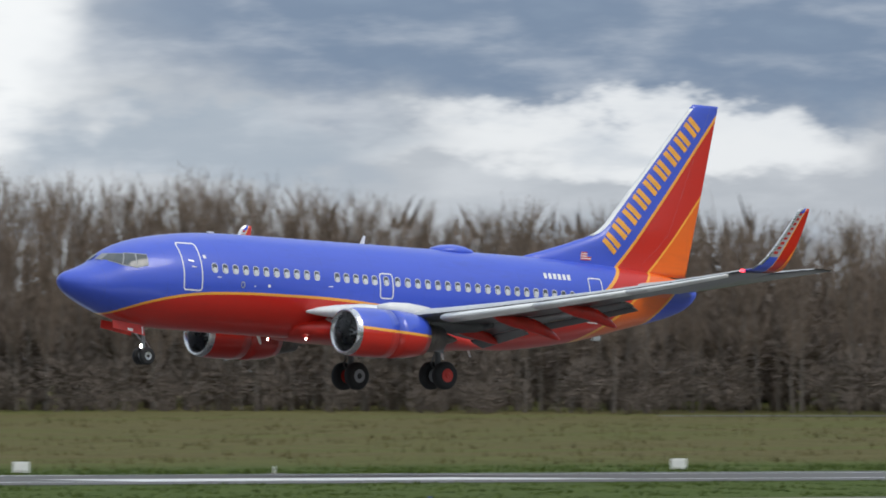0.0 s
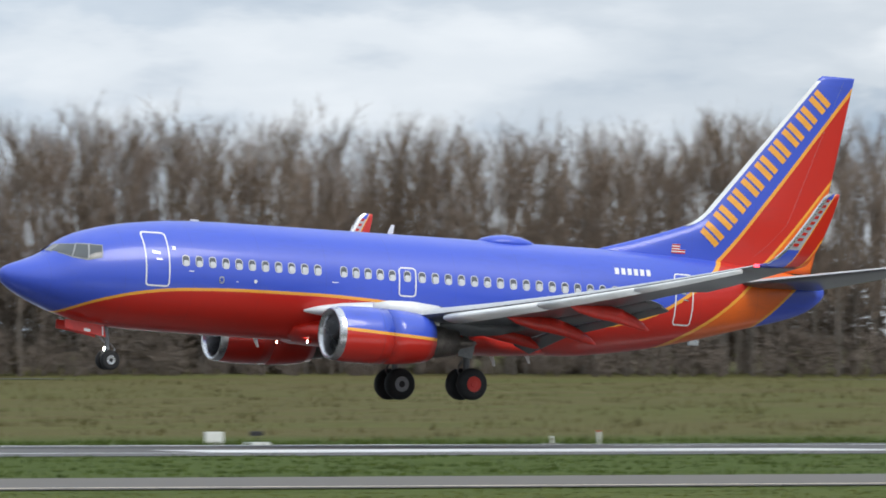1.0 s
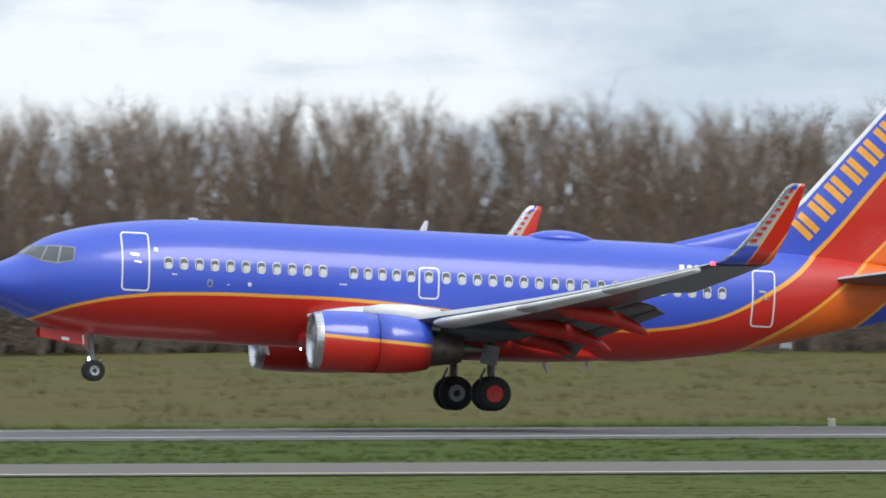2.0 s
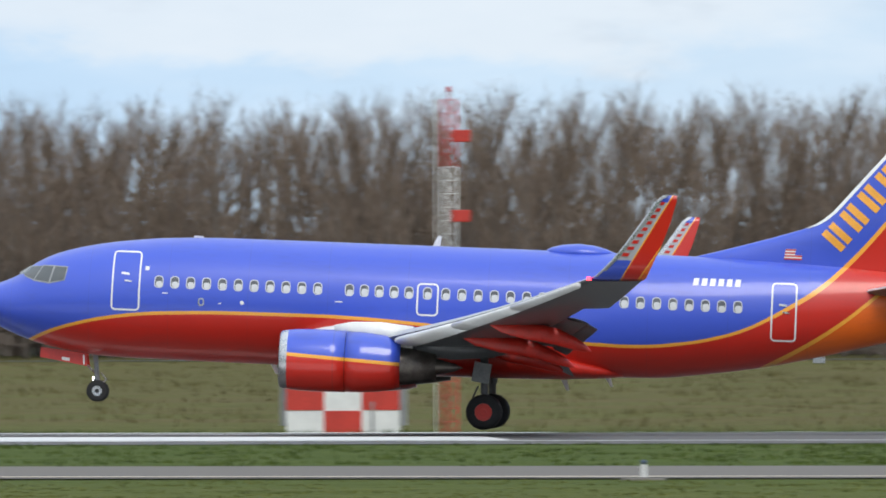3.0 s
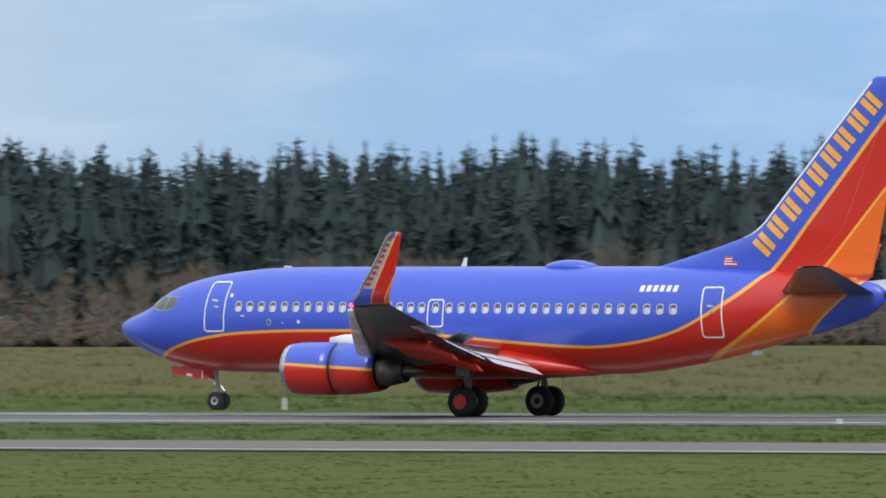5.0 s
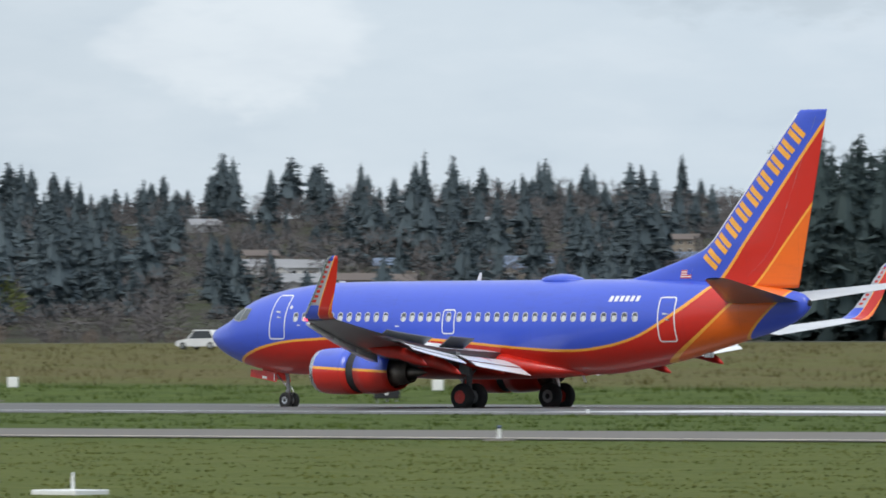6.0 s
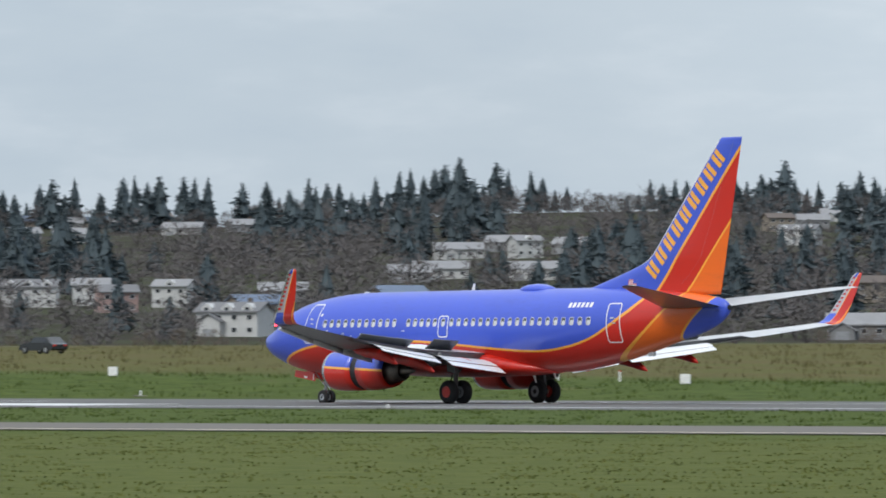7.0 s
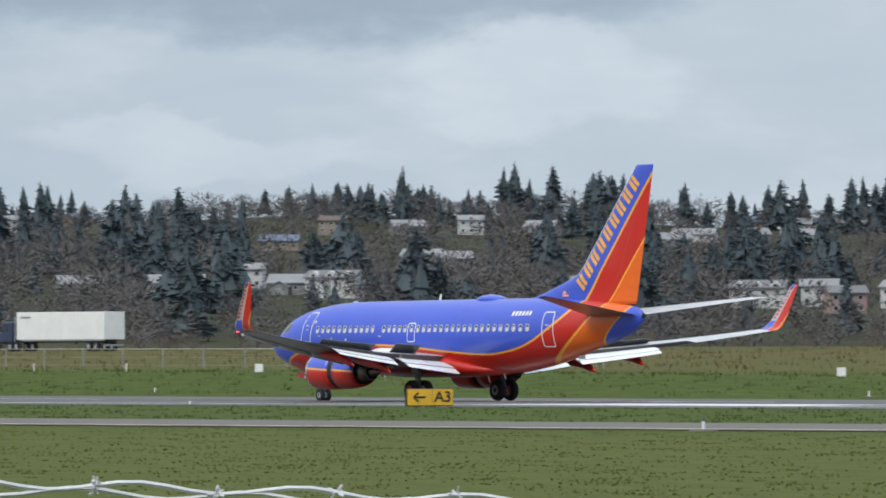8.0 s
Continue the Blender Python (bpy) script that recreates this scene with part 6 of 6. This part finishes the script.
def mast():
    """The lattice aerial mast, red and white by sections."""
    x, y = -17.75, 303.0
    t = thing("aerial_mast", "lattice aerial mast in red and white sections", "mast")
    t.matrix_basis = pose(x, y, ground_z(x, y))
    h, n = 12.6, 5
    for s in range(n):
        z0, z1 = h * s / n, h * (s + 1) / n
        bm = bmesh.new()
        for a in range(3):
            c0 = (0.36 * math.cos(a * 2.094 + 0.5), 0.36 * math.sin(a * 2.094 + 0.5))
            c1 = (0.36 * math.cos((a + 1) * 2.094 + 0.5), 0.36 * math.sin((a + 1) * 2.094 + 0.5))
            tube(bm, (*c0, z0), (*c0, z1), 0.036, 0.036, 5)
            for q in range(5):
                za, zb = z0 + (z1 - z0) * q / 5, z0 + (z1 - z0) * (q + 1) / 5
                tube(bm, (*c0, za), (*c1, zb), 0.016, 0.016, 4)
                tube(bm, (*c0, zb), (*c1, zb), 0.013, 0.013, 4)
        part("section", bm, REDW if s in (0, 4) else WHITE, t, "red lattice section" if s in (0, 4) else "white lattice section")
    for z in (4.6, 8.0, 11.0):
        part("antenna", box((0.15, -0.75, z), (0.85, -0.45, z + 0.45), 0.04), REDW, t, "red antenna box")
    part("ladder", rod((-0.5, 0, 0), (-0.5, 0, h), 0.022, 0.022, 5), WHITE, t)
    part("lamp", loft(lathe([(h, 0.03), (h + 0.3, 0.03), (h + 0.32, 0.10), (h + 0.5, 0.08)], (0, 0, 0), "z", 10)), REDW, t, "red obstruction lamp")


def cabinets():
    x, y = -62.0, 299.0
    t = thing("equipment_cabinets", "grey equipment cabinets with white fronts", "cabinet")
    t.matrix_basis = pose(x, y, ground_z(x, y) - 0.1) @ Matrix.Diagonal((0.95, 0.8, 0.62, 1))
    for x0, x1, z, m in ((-1.15, -0.85, 0.85, WHITE), (-0.78, -0.2, 1.0, GREYP), (-0.12, 0.45, 0.8, GREYP), (0.3, 0.62, 0.55, WHITE), (0.7, 1.15, 0.9, GREYP)):
        part("cabinet", box((x0, -0.3, 0), (x1, 0.3, z), 0.02), m, t, "white cabinet" if m == WHITE else "grey cabinet")
    part("post", rod((0.75, 0.3, 0), (0.75, 0.3, 1.5), 0.09, 0.09, 8), REDW, t, "red post")
    x, y = -96.2, 297
    t = thing("approach_light", "white lamp unit on a short grey stand", "light")
    t.matrix_basis = pose(x, y, ground_z(x, y) - 0.15)
    part("housing", loft(lathe([(0.35, 0.12), (0.45, 0.26), (0.85, 0.24), (0.92, 0.1)], (0, 0, 0), "z", 12)), WHITE, t)
    part("stand", rod((0, 0, 0), (0, 0, 0.4), 0.18, 0.12, 8), GREYP, t)


def ground_plate():
    t = thing("light_base", "pale concrete light base with a short post", "light")
    t.matrix_basis = pose(-91.0, 95.7, 0.02)
    part("slab", box((-0.5, -0.4, -0.05), (0.5, 0.4, 0.06), 0.02), WHITE, t)
    part("post", rod((0.06, 0, 0.05), (0.06, 0, 0.34), 0.03, 0.02, 8), WHITE, t)


def papi(x):
    t = thing("slope_indicator", "low dark lamp box glowing red at the runway edge", "light", "slope indicator lamps")
    t.matrix_basis = pose(x, 285.5, ground_z(x, 285.5))
    part("housing", box((-0.35, -0.3, 0.12), (0.2, 0.3, 0.36), 0.03), DARK, t)
    part("lens", box((-0.75, -0.22, 0.16), (-0.36, 0.22, 0.32), 0.02), REDW, t, "red lens hood")
    for a, c in ((-0.25, -0.2), (0.1, -0.2), (-0.08, 0.2)):
        part("leg", rod((a, c, -0.1), (a, c, 0.14), 0.03, 0.03, 6), GREYP, t)


for x in (-107.5, -104.0, -100.5, -97.0):
    papi(x)


def stake(x, y, tall):
    t = thing("marker_stake", "thin white marker stake in the grass", "marker", "white stakes in the grass")
    t.matrix_basis = pose(x, y, ground_z(x, y))
    part("stake", box((-0.05, -0.03, -0.1), (0.05, 0.03, tall), 0.01), WHITE, t)
    part("cap", box((-0.055, -0.035, tall), (0.055, 0.035, tall + 0.06)), REDW, t)


for x in (-323, -328, -334, -441, -452):
    stake(x, 300, 0.55)
for x in (146, -178):
    stake(x, 286, 0.5)


def lamp_unit():
    t = thing("lamp_unit", "pale slab with a small dark lamp head", "light")
    t.matrix_basis = pose(130.6, 285, ground_z(130.6, 285))
    part("slab", box((-0.4, -0.4, -0.05), (0.4, 0.4, 0.14), 0.02), WHITE, t)
    part("stem", rod((0, 0, 0.1), (0, 0, 0.4), 0.03, 0.03, 6), DARK, t)
    part("head", box((-0.28, -0.1, 0.38), (0.22, 0.1, 0.56), 0.03), DARK, t, "dark lamp head")


def road_tower():
    """A grey platform tower beside the far road."""
    t = thing("platform_tower", "grey platform tower with stacked decks beside the road", "tower")
    t.matrix_basis = Matrix.Translation(at_bearing(-27.18, 735)) @ pose(0, 0, 0, 0, 0, 27)
    for x in (-0.9, 0.9):
        for y in (-0.9, 0.9):
            part("post", rod((x, y, -0.3), (x, y, 6.2), 0.09, 0.08, 6), GREYP, t)
    for z, w, hh, m in ((5.85, 1.45, 0.5, GREYP), (4.9, 1.25, 0.6, GREYP), (3.5, 1.15, 0.9, GREYP), (1.9, 1.0, 0.7, WHITE)):
        part("deck", box((-w, -w * 0.8, z), (w, w * 0.8, z + hh), 0.03), m, t)
    part("brace", rod((-0.9, -0.92, 0), (0.9, -0.92, 1.9), 0.04, 0.04, 5), GREYP, t)
    part("brace", rod((0.9, -0.96, 0), (-0.9, -0.96, 1.9), 0.04, 0.04, 5), GREYP, t)


road_tower()
lamp_unit()
windsock()
shelter()
mast()
cabinets()
ground_plate()

WIREM = plain("galvanised_wire", (0.55, 0.56, 0.57), 0.5, 0.3, 0, 0.1, 20)


def strand(pts, r, n=5):
    """One unbroken wire through the points."""
    rings = []
    for i, p in enumerate(pts):
        d = (pts[min(i + 1, len(pts) - 1)] - pts[max(i - 1, 0)]).normalized()
        a = d.cross(Vector((0, 0, 1))).normalized()
        b = a.cross(d)
        rings.append([p + a * r * math.cos(k * math.tau / n) + b * r * math.sin(k * math.tau / n) for k in range(n)])
    return loft(rings)


def field_fence():
    """The far mesh fence."""
    t = thing("mesh_fence", "grey wire mesh fence on thin posts", "fence")
    a, b = Vector((-640, 335)), Vector((-418, 322))
    n = 40
    pts = []
    for k in range(n + 1):
        q = a.lerp(b, k / n)
        pts.append(Vector((q.x, q.y, ground_z(q.x, q.y))))
    me = None
    for p in pts:
        if me is None:
            o = part("post", rod((0, 0, -0.2), (0, 0, 1.35), 0.04, 0.04, 6), GREYP, t)
            me = o.data
        else:
            o = part("post", me, WIREM, t)
        o.matrix_basis = Matrix.Translation(p)
    for h, r, nm in ((0.15, 0.008, "wire"), (0.7, 0.008, "wire"), (1.3, 0.024, "top_rail")):
        part(nm, strand([p + Vector((0, 0, h)) for p in pts], r, 4), WIREM if nm == "top_rail" else GREYP, t)


def near_wire():
    """Barbed strands on the perimeter fence close to the viewer."""
    t = thing("barbed_wire", "sagging grey barbed wire on the perimeter fence", "fence")

    def dirp(az, el, r):
        return Vector((r * math.sin(radians(az)), r * math.cos(radians(az)), EYE + r * math.tan(radians(el))))
    for de, ph in ((0.0, 0.0), (-0.05, 2.0)):
        n = 70
        pts = []
        for k in range(n + 1):
            az = -62 + 12 * k / n
            el = -0.845 - 0.025 * (az + 58) * (1 + 0.12 * max(0, az + 56)) + de
            p = dirp(az, el, 13.5)
            pts.append(p + Vector((0, 0, 0.008 * math.sin(k * 0.9 + ph))))
        part("strand", strand(pts, 0.0045), WIREM, t)
        for p in pts[::5]:
            bm = bmesh.new()
            for _ in range(4):
                d = Vector(rng.normal(0, 1, 3)).normalized()
                tube(bm, p - d * 0.016, p + d * 0.016, 0.003, 0.0015, 4)
            part("barb", bm, WIREM, t)
    for az in (-66.0, -46.0):
        p = dirp(az, -1.3, 13.5)
        part("post", rod((p.x, p.y, 0), (p.x, p.y, p.z + 0.02), 0.03, 0.03, 8), WIREM, t, "steel fence post")
    for s, e in ((-66.0, -62.0), (-50.0, -46.0)):
        ea = -1.3 if s == -66.0 else -0.80 - 0.025 * 8 * (1 + 0.12 * 6)
        eb = -0.80 - 0.025 * (-4) if s == -66.0 else -1.3
        part("strand", rod(dirp(s, ea, 13.5), dirp(e, eb, 13.5), 0.006, 0.006, 5), WIREM, t)


field_fence()
near_wire()

CARS = [plain("dark_car_paint", (0.02, 0.022, 0.025), 0.25, 0.2, 0.6, 0.05, 1), plain("maroon_car_paint", (0.06, 0.015, 0.015), 0.25, 0.2, 0.6, 0.05, 1), plain("white_car_paint", (0.7, 0.7, 0.7), 0.3, 0, 0.6, 0.05, 1)]


def car(paint, label, length=4.7, high=1.5, pickup=False):
    """A car along x, nose to -x."""
    t = thing("car", label, "car")
    L = length / 2
    lower = [(-L, 0.45), (-L + 0.15, 0.75), (-L + 1.2, 0.92), (L - 0.3, 0.95), (L, 0.8), (L, 0.4), (L - 0.2, 0.28), (-L + 0.2, 0.28)]
    part("body", loft([[(x, y * 0.98, z) for x, z in lower] for y in (-0.9, -0.85, 0.85, 0.9)]), paint, t)
    top = [(-L + 1.3, 0.9), (-L + 2.0, high), (L - (2.2 if pickup else 0.9), high), (L - (2.0 if pickup else 0.25), 0.92)]
    part("cabin", loft([[(x, y * (1.0 if z < 1 else 0.86), z) for x, z in top] for y in (-0.84, 0.84)]), paint, t)
    for s in (-1, 1):
        w = [(-L + 1.55, 0.95), (-L + 2.08, high - 0.1), (L - (2.3 if pickup else 1.05), high - 0.1), (L - (2.2 if pickup else 0.6), 0.97)]
        part("side_window", loft([[(x, s * (yy if z < 1 else yy * 0.9), z) for x, z in w] for yy in (0.80, 0.85)]), GLASS, t, "dark side window")
    for x in (-L + 0.85, L - 0.85):
        for y in (-0.82, 0.82):
            wh = part("wheel", loft(lathe([(-0.1, 0.2), (-0.1, 0.33), (0.1, 0.33), (0.1, 0.2)], (x, y, 0.33), "y", 18)), RUBBER, t)
            part("rim", loft(lathe([(-0.11, 0.05), (-0.11, 0.19), (0.11, 0.19), (0.11, 0.05)], (x, y, 0.33), "y", 12)), METAL, wh)
    for y in (-0.6, 0.6):
        part("tail_lamp", box((L - 0.02, y - 0.15, 0.65), (L + 0.02, y + 0.15, 0.8)), REDP, t)
        part("headlamp", box((-L - 0.0, y - 0.15, 0.58), (-L + 0.08, y + 0.15, 0.72)), LENS, t)
    return t


TRAILER = plain("white_trailer_panel", (0.82, 0.82, 0.80), 0.45, 0, 0.1, 0.04, 0.6)


def lorry():
    """A tractor with a white box trailer, nose to -x."""
    t = thing("semi_truck", "dark blue tractor pulling a long white box trailer", "truck")
    part("trailer_box", box((-6.2, -1.3, 1.2), (9.9, 1.3, 4.1), 0.04), TRAILER, t, "plain white trailer box")
    part("frame", box((-6.0, -0.5, 0.9), (9.6, 0.5, 1.2)), DARK, t)
    part("side_skirt", box((-5.6, -1.26, 1.05), (9.8, -1.2, 1.22)), GREYP, t)
    part("logo_bar", box((-5.4, -1.335, 3.45), (-3.6, -1.315, 3.65)), GREYP, t, "grey painted bar")
    for k in range(1, 7):
        part("rivet_seam", box((-6.2 + 2.3 * k, -1.322, 1.25), (-6.16 + 2.3 * k, -1.304, 4.05)), SLAT, t)
    part("cab", box((-9.3, -1.2, 0.9), (-7.1, 1.2, 3.1), 0.15), BLUEP_DARK, t, "dark blue cab")
    part("bonnet", box((-11.0, -0.9, 0.8), (-9.2, 0.9, 2.0), 0.15), BLUEP_DARK, t)
    part("windscreen", box((-9.36, -1.0, 2.1), (-9.28, 1.0, 2.9), 0.02), GLASS, t)
    part("side_window", box((-9.0, -1.24, 2.1), (-8.1, -1.19, 2.8), 0.02), GLASS, t)
    part("exhaust_stack", rod((-7.0, -0.95, 1.0), (-7.0, -0.95, 3.6), 0.08, 0.08, 8), METAL, t)
    for x in (-10.2, -7.6, -6.4, 6.9, 8.2):
        for y in (-1.05, 1.05):
            wh = part("wheel", loft(lathe([(-0.2, 0.28), (-0.2, 0.5), (0.2, 0.5), (0.2, 0.28)], (x, y, 0.5), "y", 20)), RUBBER, t)
            part("rim", loft(lathe([(-0.21, 0.08), (-0.21, 0.27), (0.21, 0.27), (0.21, 0.08)], (x, y, 0.5), "y", 14)), METAL, wh)
    part("bumper", box((9.7, -1.2, 0.5), (9.85, 1.2, 0.7)), GREYP, t)
    return t


BLUEP_DARK = plain("dark_blue_truck_paint", (0.015, 0.025, 0.07), 0.3, 0, 0.5, 0.05, 1)
truck = lorry()
suv = car(CARS[0], "dark pickup with a grey roof on the levee road", 5.4, 1.75, True)
sedan = car(CARS[0], "black saloon car driving on the levee road", 4.6, 1.45)
hatch = car(CARS[0], "black car driving on the levee road")
van = car(CARS[2], "white car driving on the levee road", 4.9, 1.7)


CROW = plain("black_feathers", (0.012, 0.012, 0.014), 0.6, 0, 0, 0.2, 8)


def crow(label):
    t = thing("crow", label, "bird", "crows over the taxiway verge")
    part("body", loft(lathe([(-0.24, 0.01), (-0.2, 0.045), (-0.13, 0.05), (-0.05, 0.075), (0.07, 0.075), (0.17, 0.04), (0.34, 0.05), (0.36, 0.01)], (0, 0, 0), "x", 10)), CROW, t, "", True)
    part("beak", loft(lathe([(-0.31, 0.004), (-0.24, 0.02), (-0.22, 0.02)], (0, 0, -0.005), "x", 6)), DARK, t)
    ws = []
    for s in (-1, 1):
        w = loft([[(-0.12, 0, 0), (0.10, 0, 0), (0.10, 0, 0.012), (-0.12, 0, 0.012)], [(-0.15, s * 0.22, 0.0), (0.09, s * 0.22, 0), (0.09, s * 0.22, 0.01), (-0.15, s * 0.22, 0.01)], [(-0.02, s * 0.46, 0.0), (0.10, s * 0.46, 0), (0.10, s * 0.46, 0.006), (-0.02, s * 0.46, 0.006)]])
        o = part("wing", w, CROW, t)
        o.matrix_basis = pose(0, s * 0.05, 0.03, 35 * s)
        ws.append((o, s))
    return t, ws


crows = [crow("black crow flying low with raised wings"), crow("black crow gliding low over the grass")]

# tyre smoke of the touchdown, in soft rigid puffs
smk = Mat("tyre_smoke", (0.9, 0.92, 0.94), 1.0)
thin = smk.math("MULTIPLY", smk.step(smk.noise(0.9, 5, (1, 1, 1), 0.6), 0.30, 0.80), 0.078)
dif, tra, clr = smk.n.new("ShaderNodeBsdfDiffuse"), smk.n.new("ShaderNodeBsdfTranslucent"), smk.n.new("ShaderNodeBsdfTransparent")
for nd in (dif, tra):
    nd.inputs[0].default_value = (0.9, 0.93, 0.96, 1)
both, veil_ = smk.n.new("ShaderNodeAddShader"), smk.n.new("ShaderNodeMixShader")
smk.l.new(dif.outputs[0], both.inputs[0])
smk.l.new(tra.outputs[0], both.inputs[1])
smk.l.new(thin, veil_.inputs[0])
smk.l.new(clr.outputs[0], veil_.inputs[1])
smk.l.new(both.outputs[0], veil_.inputs[2])
smk.l.new(veil_.outputs[0], smk.n["Material Output"].inputs[0])
SMOKE = smk.m
smoke = thing("tyre_smoke", "thin pale tyre smoke drifting behind the wheels", "smoke")
tagged(smoke, kind="stuff")
puffs = []
for k in range(60):
    bm = bmesh.new()
    bmesh.ops.create_icosphere(bm, subdivisions=2, radius=1.0)
    sx, sz = rng.uniform(1.6, 3.8), rng.uniform(0.35, 0.85)
    for v in bm.verts:
        f = 1 + 0.5 * noise.noise(v.co * 1.3 + Vector((k * 3.1, 0, 0)))
        v.co = Vector((v.co.x * sx * f, v.co.y * 1.2 * f, v.co.z * sz * f))
    puffs.append(part("puff", bm, SMOKE, smoke, "", True))


# ---- what moves ----
def motions():
    walk(airliner, [
        (0.0, pose(199.19, LINE_Y, 7.57, 0, 2.55, 0.51)),
        (0.5, pose(161.97, LINE_Y, 6.66, 0, 2.30, 0.51)),
        (1.0, pose(125.22, LINE_Y, 5.77, 0, 2.99, 0.51)),
        (1.5, pose(89.77, LINE_Y, 5.19, 0, 3.09, 0.51)),
        (1.7, pose(75.68, LINE_Y, 4.99, 0, 2.97, 0.51)),
        (2.8, pose(0.13, LINE_Y, 4.40, 0, 2.36, 0.51)),
        (3.0, pose(-13.42, LINE_Y, 4.30, 0, 2.34, 0.51)),
        (3.5, pose(-47.21, LINE_Y, 3.94, 0, 2.14, 0.51)),
        (4.0, pose(-81.50, LINE_Y, 3.98, 0, 1.49, 0.51)),
        (4.5, pose(-115.82, LINE_Y, 4.00, 0, 0.32, 0.51)),
        (4.7, pose(-129.60, LINE_Y, 3.90, 0, 0.24, 0.51)),
        (5.8, pose(-205.45, LINE_Y, 3.89, 0, 0.24, 0.51)),
        (6.0, pose(-219.05, LINE_Y, 3.69, 0, -0.08, 0.51)),
        (6.5, pose(-252.80, LINE_Y, 3.82, 0, -0.22, 0.51)),
        (7.0, pose(-285.41, LINE_Y, 3.77, 0, -0.45, 0.51)),
        (7.5, pose(-316.46, LINE_Y, 3.77, 0, -0.54, 0.51)),
        (8.0, pose(-346.52, LINE_Y, 3.79, 0, -0.42, 0.51)),
    ])
    for g in gears:
        walk(g, [(t, pose(0, 0, z)) for t, z in ((0, 0), (3.0, 0), (3.5, 0.13), (4.0, 0.15), (4.7, 0.19), (5.8, 0.34), (8, 0.36))])
    for sl, b in sleeves:
        walk(sl, [(t, pose(b[0] + dx, b[1], b[2])) for t, dx in ((0, 0), (4.7, 0), (5.5, 0.42), (8, 0.42))])
    for sp, b, swept in spoilers:
        walk(sp, [(t, pose(*b, 0, a, swept)) for t, a in ((0, 0), (4.4, 0), (4.8, -14), (5.3, -32), (8, -34))])
    for s, w in wings.items():
        rows = []
        for t, a in ((0, 0), (3.2, 0), (4.0, -0.7), (4.7, -1.5), (5.8, -2.5), (8, -2.7)):
            piv = Matrix.Translation((0, -s * 1.9, -1.6))
            rows.append((t, piv @ pose(0, 0, 0, -s * a, 0, 0) @ piv.inverted()))
        walk(w, rows)

    # smoke: each puff waits inside its wheel's contact patch below the tarmac, leaves it behind the tyre, then swells up and drifts
    for k, p in enumerate(puffs):
        t0 = 3.50 + 0.012 * k
        x0 = float(np.interp(t0, [3.0, 3.5, 4.0, 4.5], [-13.4, -47.2, -81.5, -115.8])) + 1.0
        y0 = LINE_Y - 2.9 if k % 2 else LINE_Y + 2.9
        up = 0.8 + 1.1 * ((k * 7) % 5) / 5
        walk(p, [(0, pose(x0, y0, -1.7)), (max(t0 - 0.03, 0.1), pose(x0, y0, -1.7)), (t0 + 0.06, pose(x0 + 0.3, y0, 0.35, 0, 0, k * 9)),
                 (t0 + 0.45, pose(x0 + 1.4, y0, up, 0, 8, k * 9)), (t0 + 1.0, pose(x0 + 2.6, y0 + 0.5, up * 0.7, 0, 14, k * 9)), (t0 + 1.7, pose(x0 + 3.2, y0 + 0.8, -1.6, 0, 20, k * 9)), (8, pose(x0 + 3.4, y0 + 0.8, -1.8, 0, 20, k * 9))])
    # traffic on the levee road

    def drive(ob, az, r, t_at, speed, turn):
        p = at_bearing(az, r)
        d = Vector((-math.cos(radians(turn)), -math.sin(radians(turn)), 0))
        rows = []
        for t in (0, 2, 4, 6, 8):
            q = p + d * speed * (t - t_at)
            rows.append((t, pose(q.x, q.y, p.z + 0.05, 0, 0, turn)))
        walk(ob, rows)
    drive(truck, -56.24, 850, 8.0, 11.0, 1)
    drive(suv, -28.55, 560, 4.6, 16.0, 0)
    drive(sedan, -51.2, 700, 7.0, 20.0, 0)
    drive(hatch, -52.7, 720, 7.5, 20.0, 0)
    drive(van, -42.6, 690, 5.9, 2.0, 0)
    for k, (bird, ws) in enumerate(crows):
        az, z = ((-9.02, 0.26), (-9.55, 0.12))[k]
        x, y = 176 * math.sin(radians(az)), 176 * math.cos(radians(az))
        walk(bird, [(t, pose(x - (t - 3.4) * 1.2, y, z + 0.05 * math.sin(t * 5 + k), 0, -8, -12)) for t in (0, 2.8, 3.0, 3.2, 3.4, 3.6, 3.8, 4.2, 8)])
        for o, s in ws:
            walk(o, [(0.2 * q, pose(0, s * 0.05, 0.03, s * (18 + 26 * math.sin(q * 1.9 + k)))) for q in range(41)])


motions()
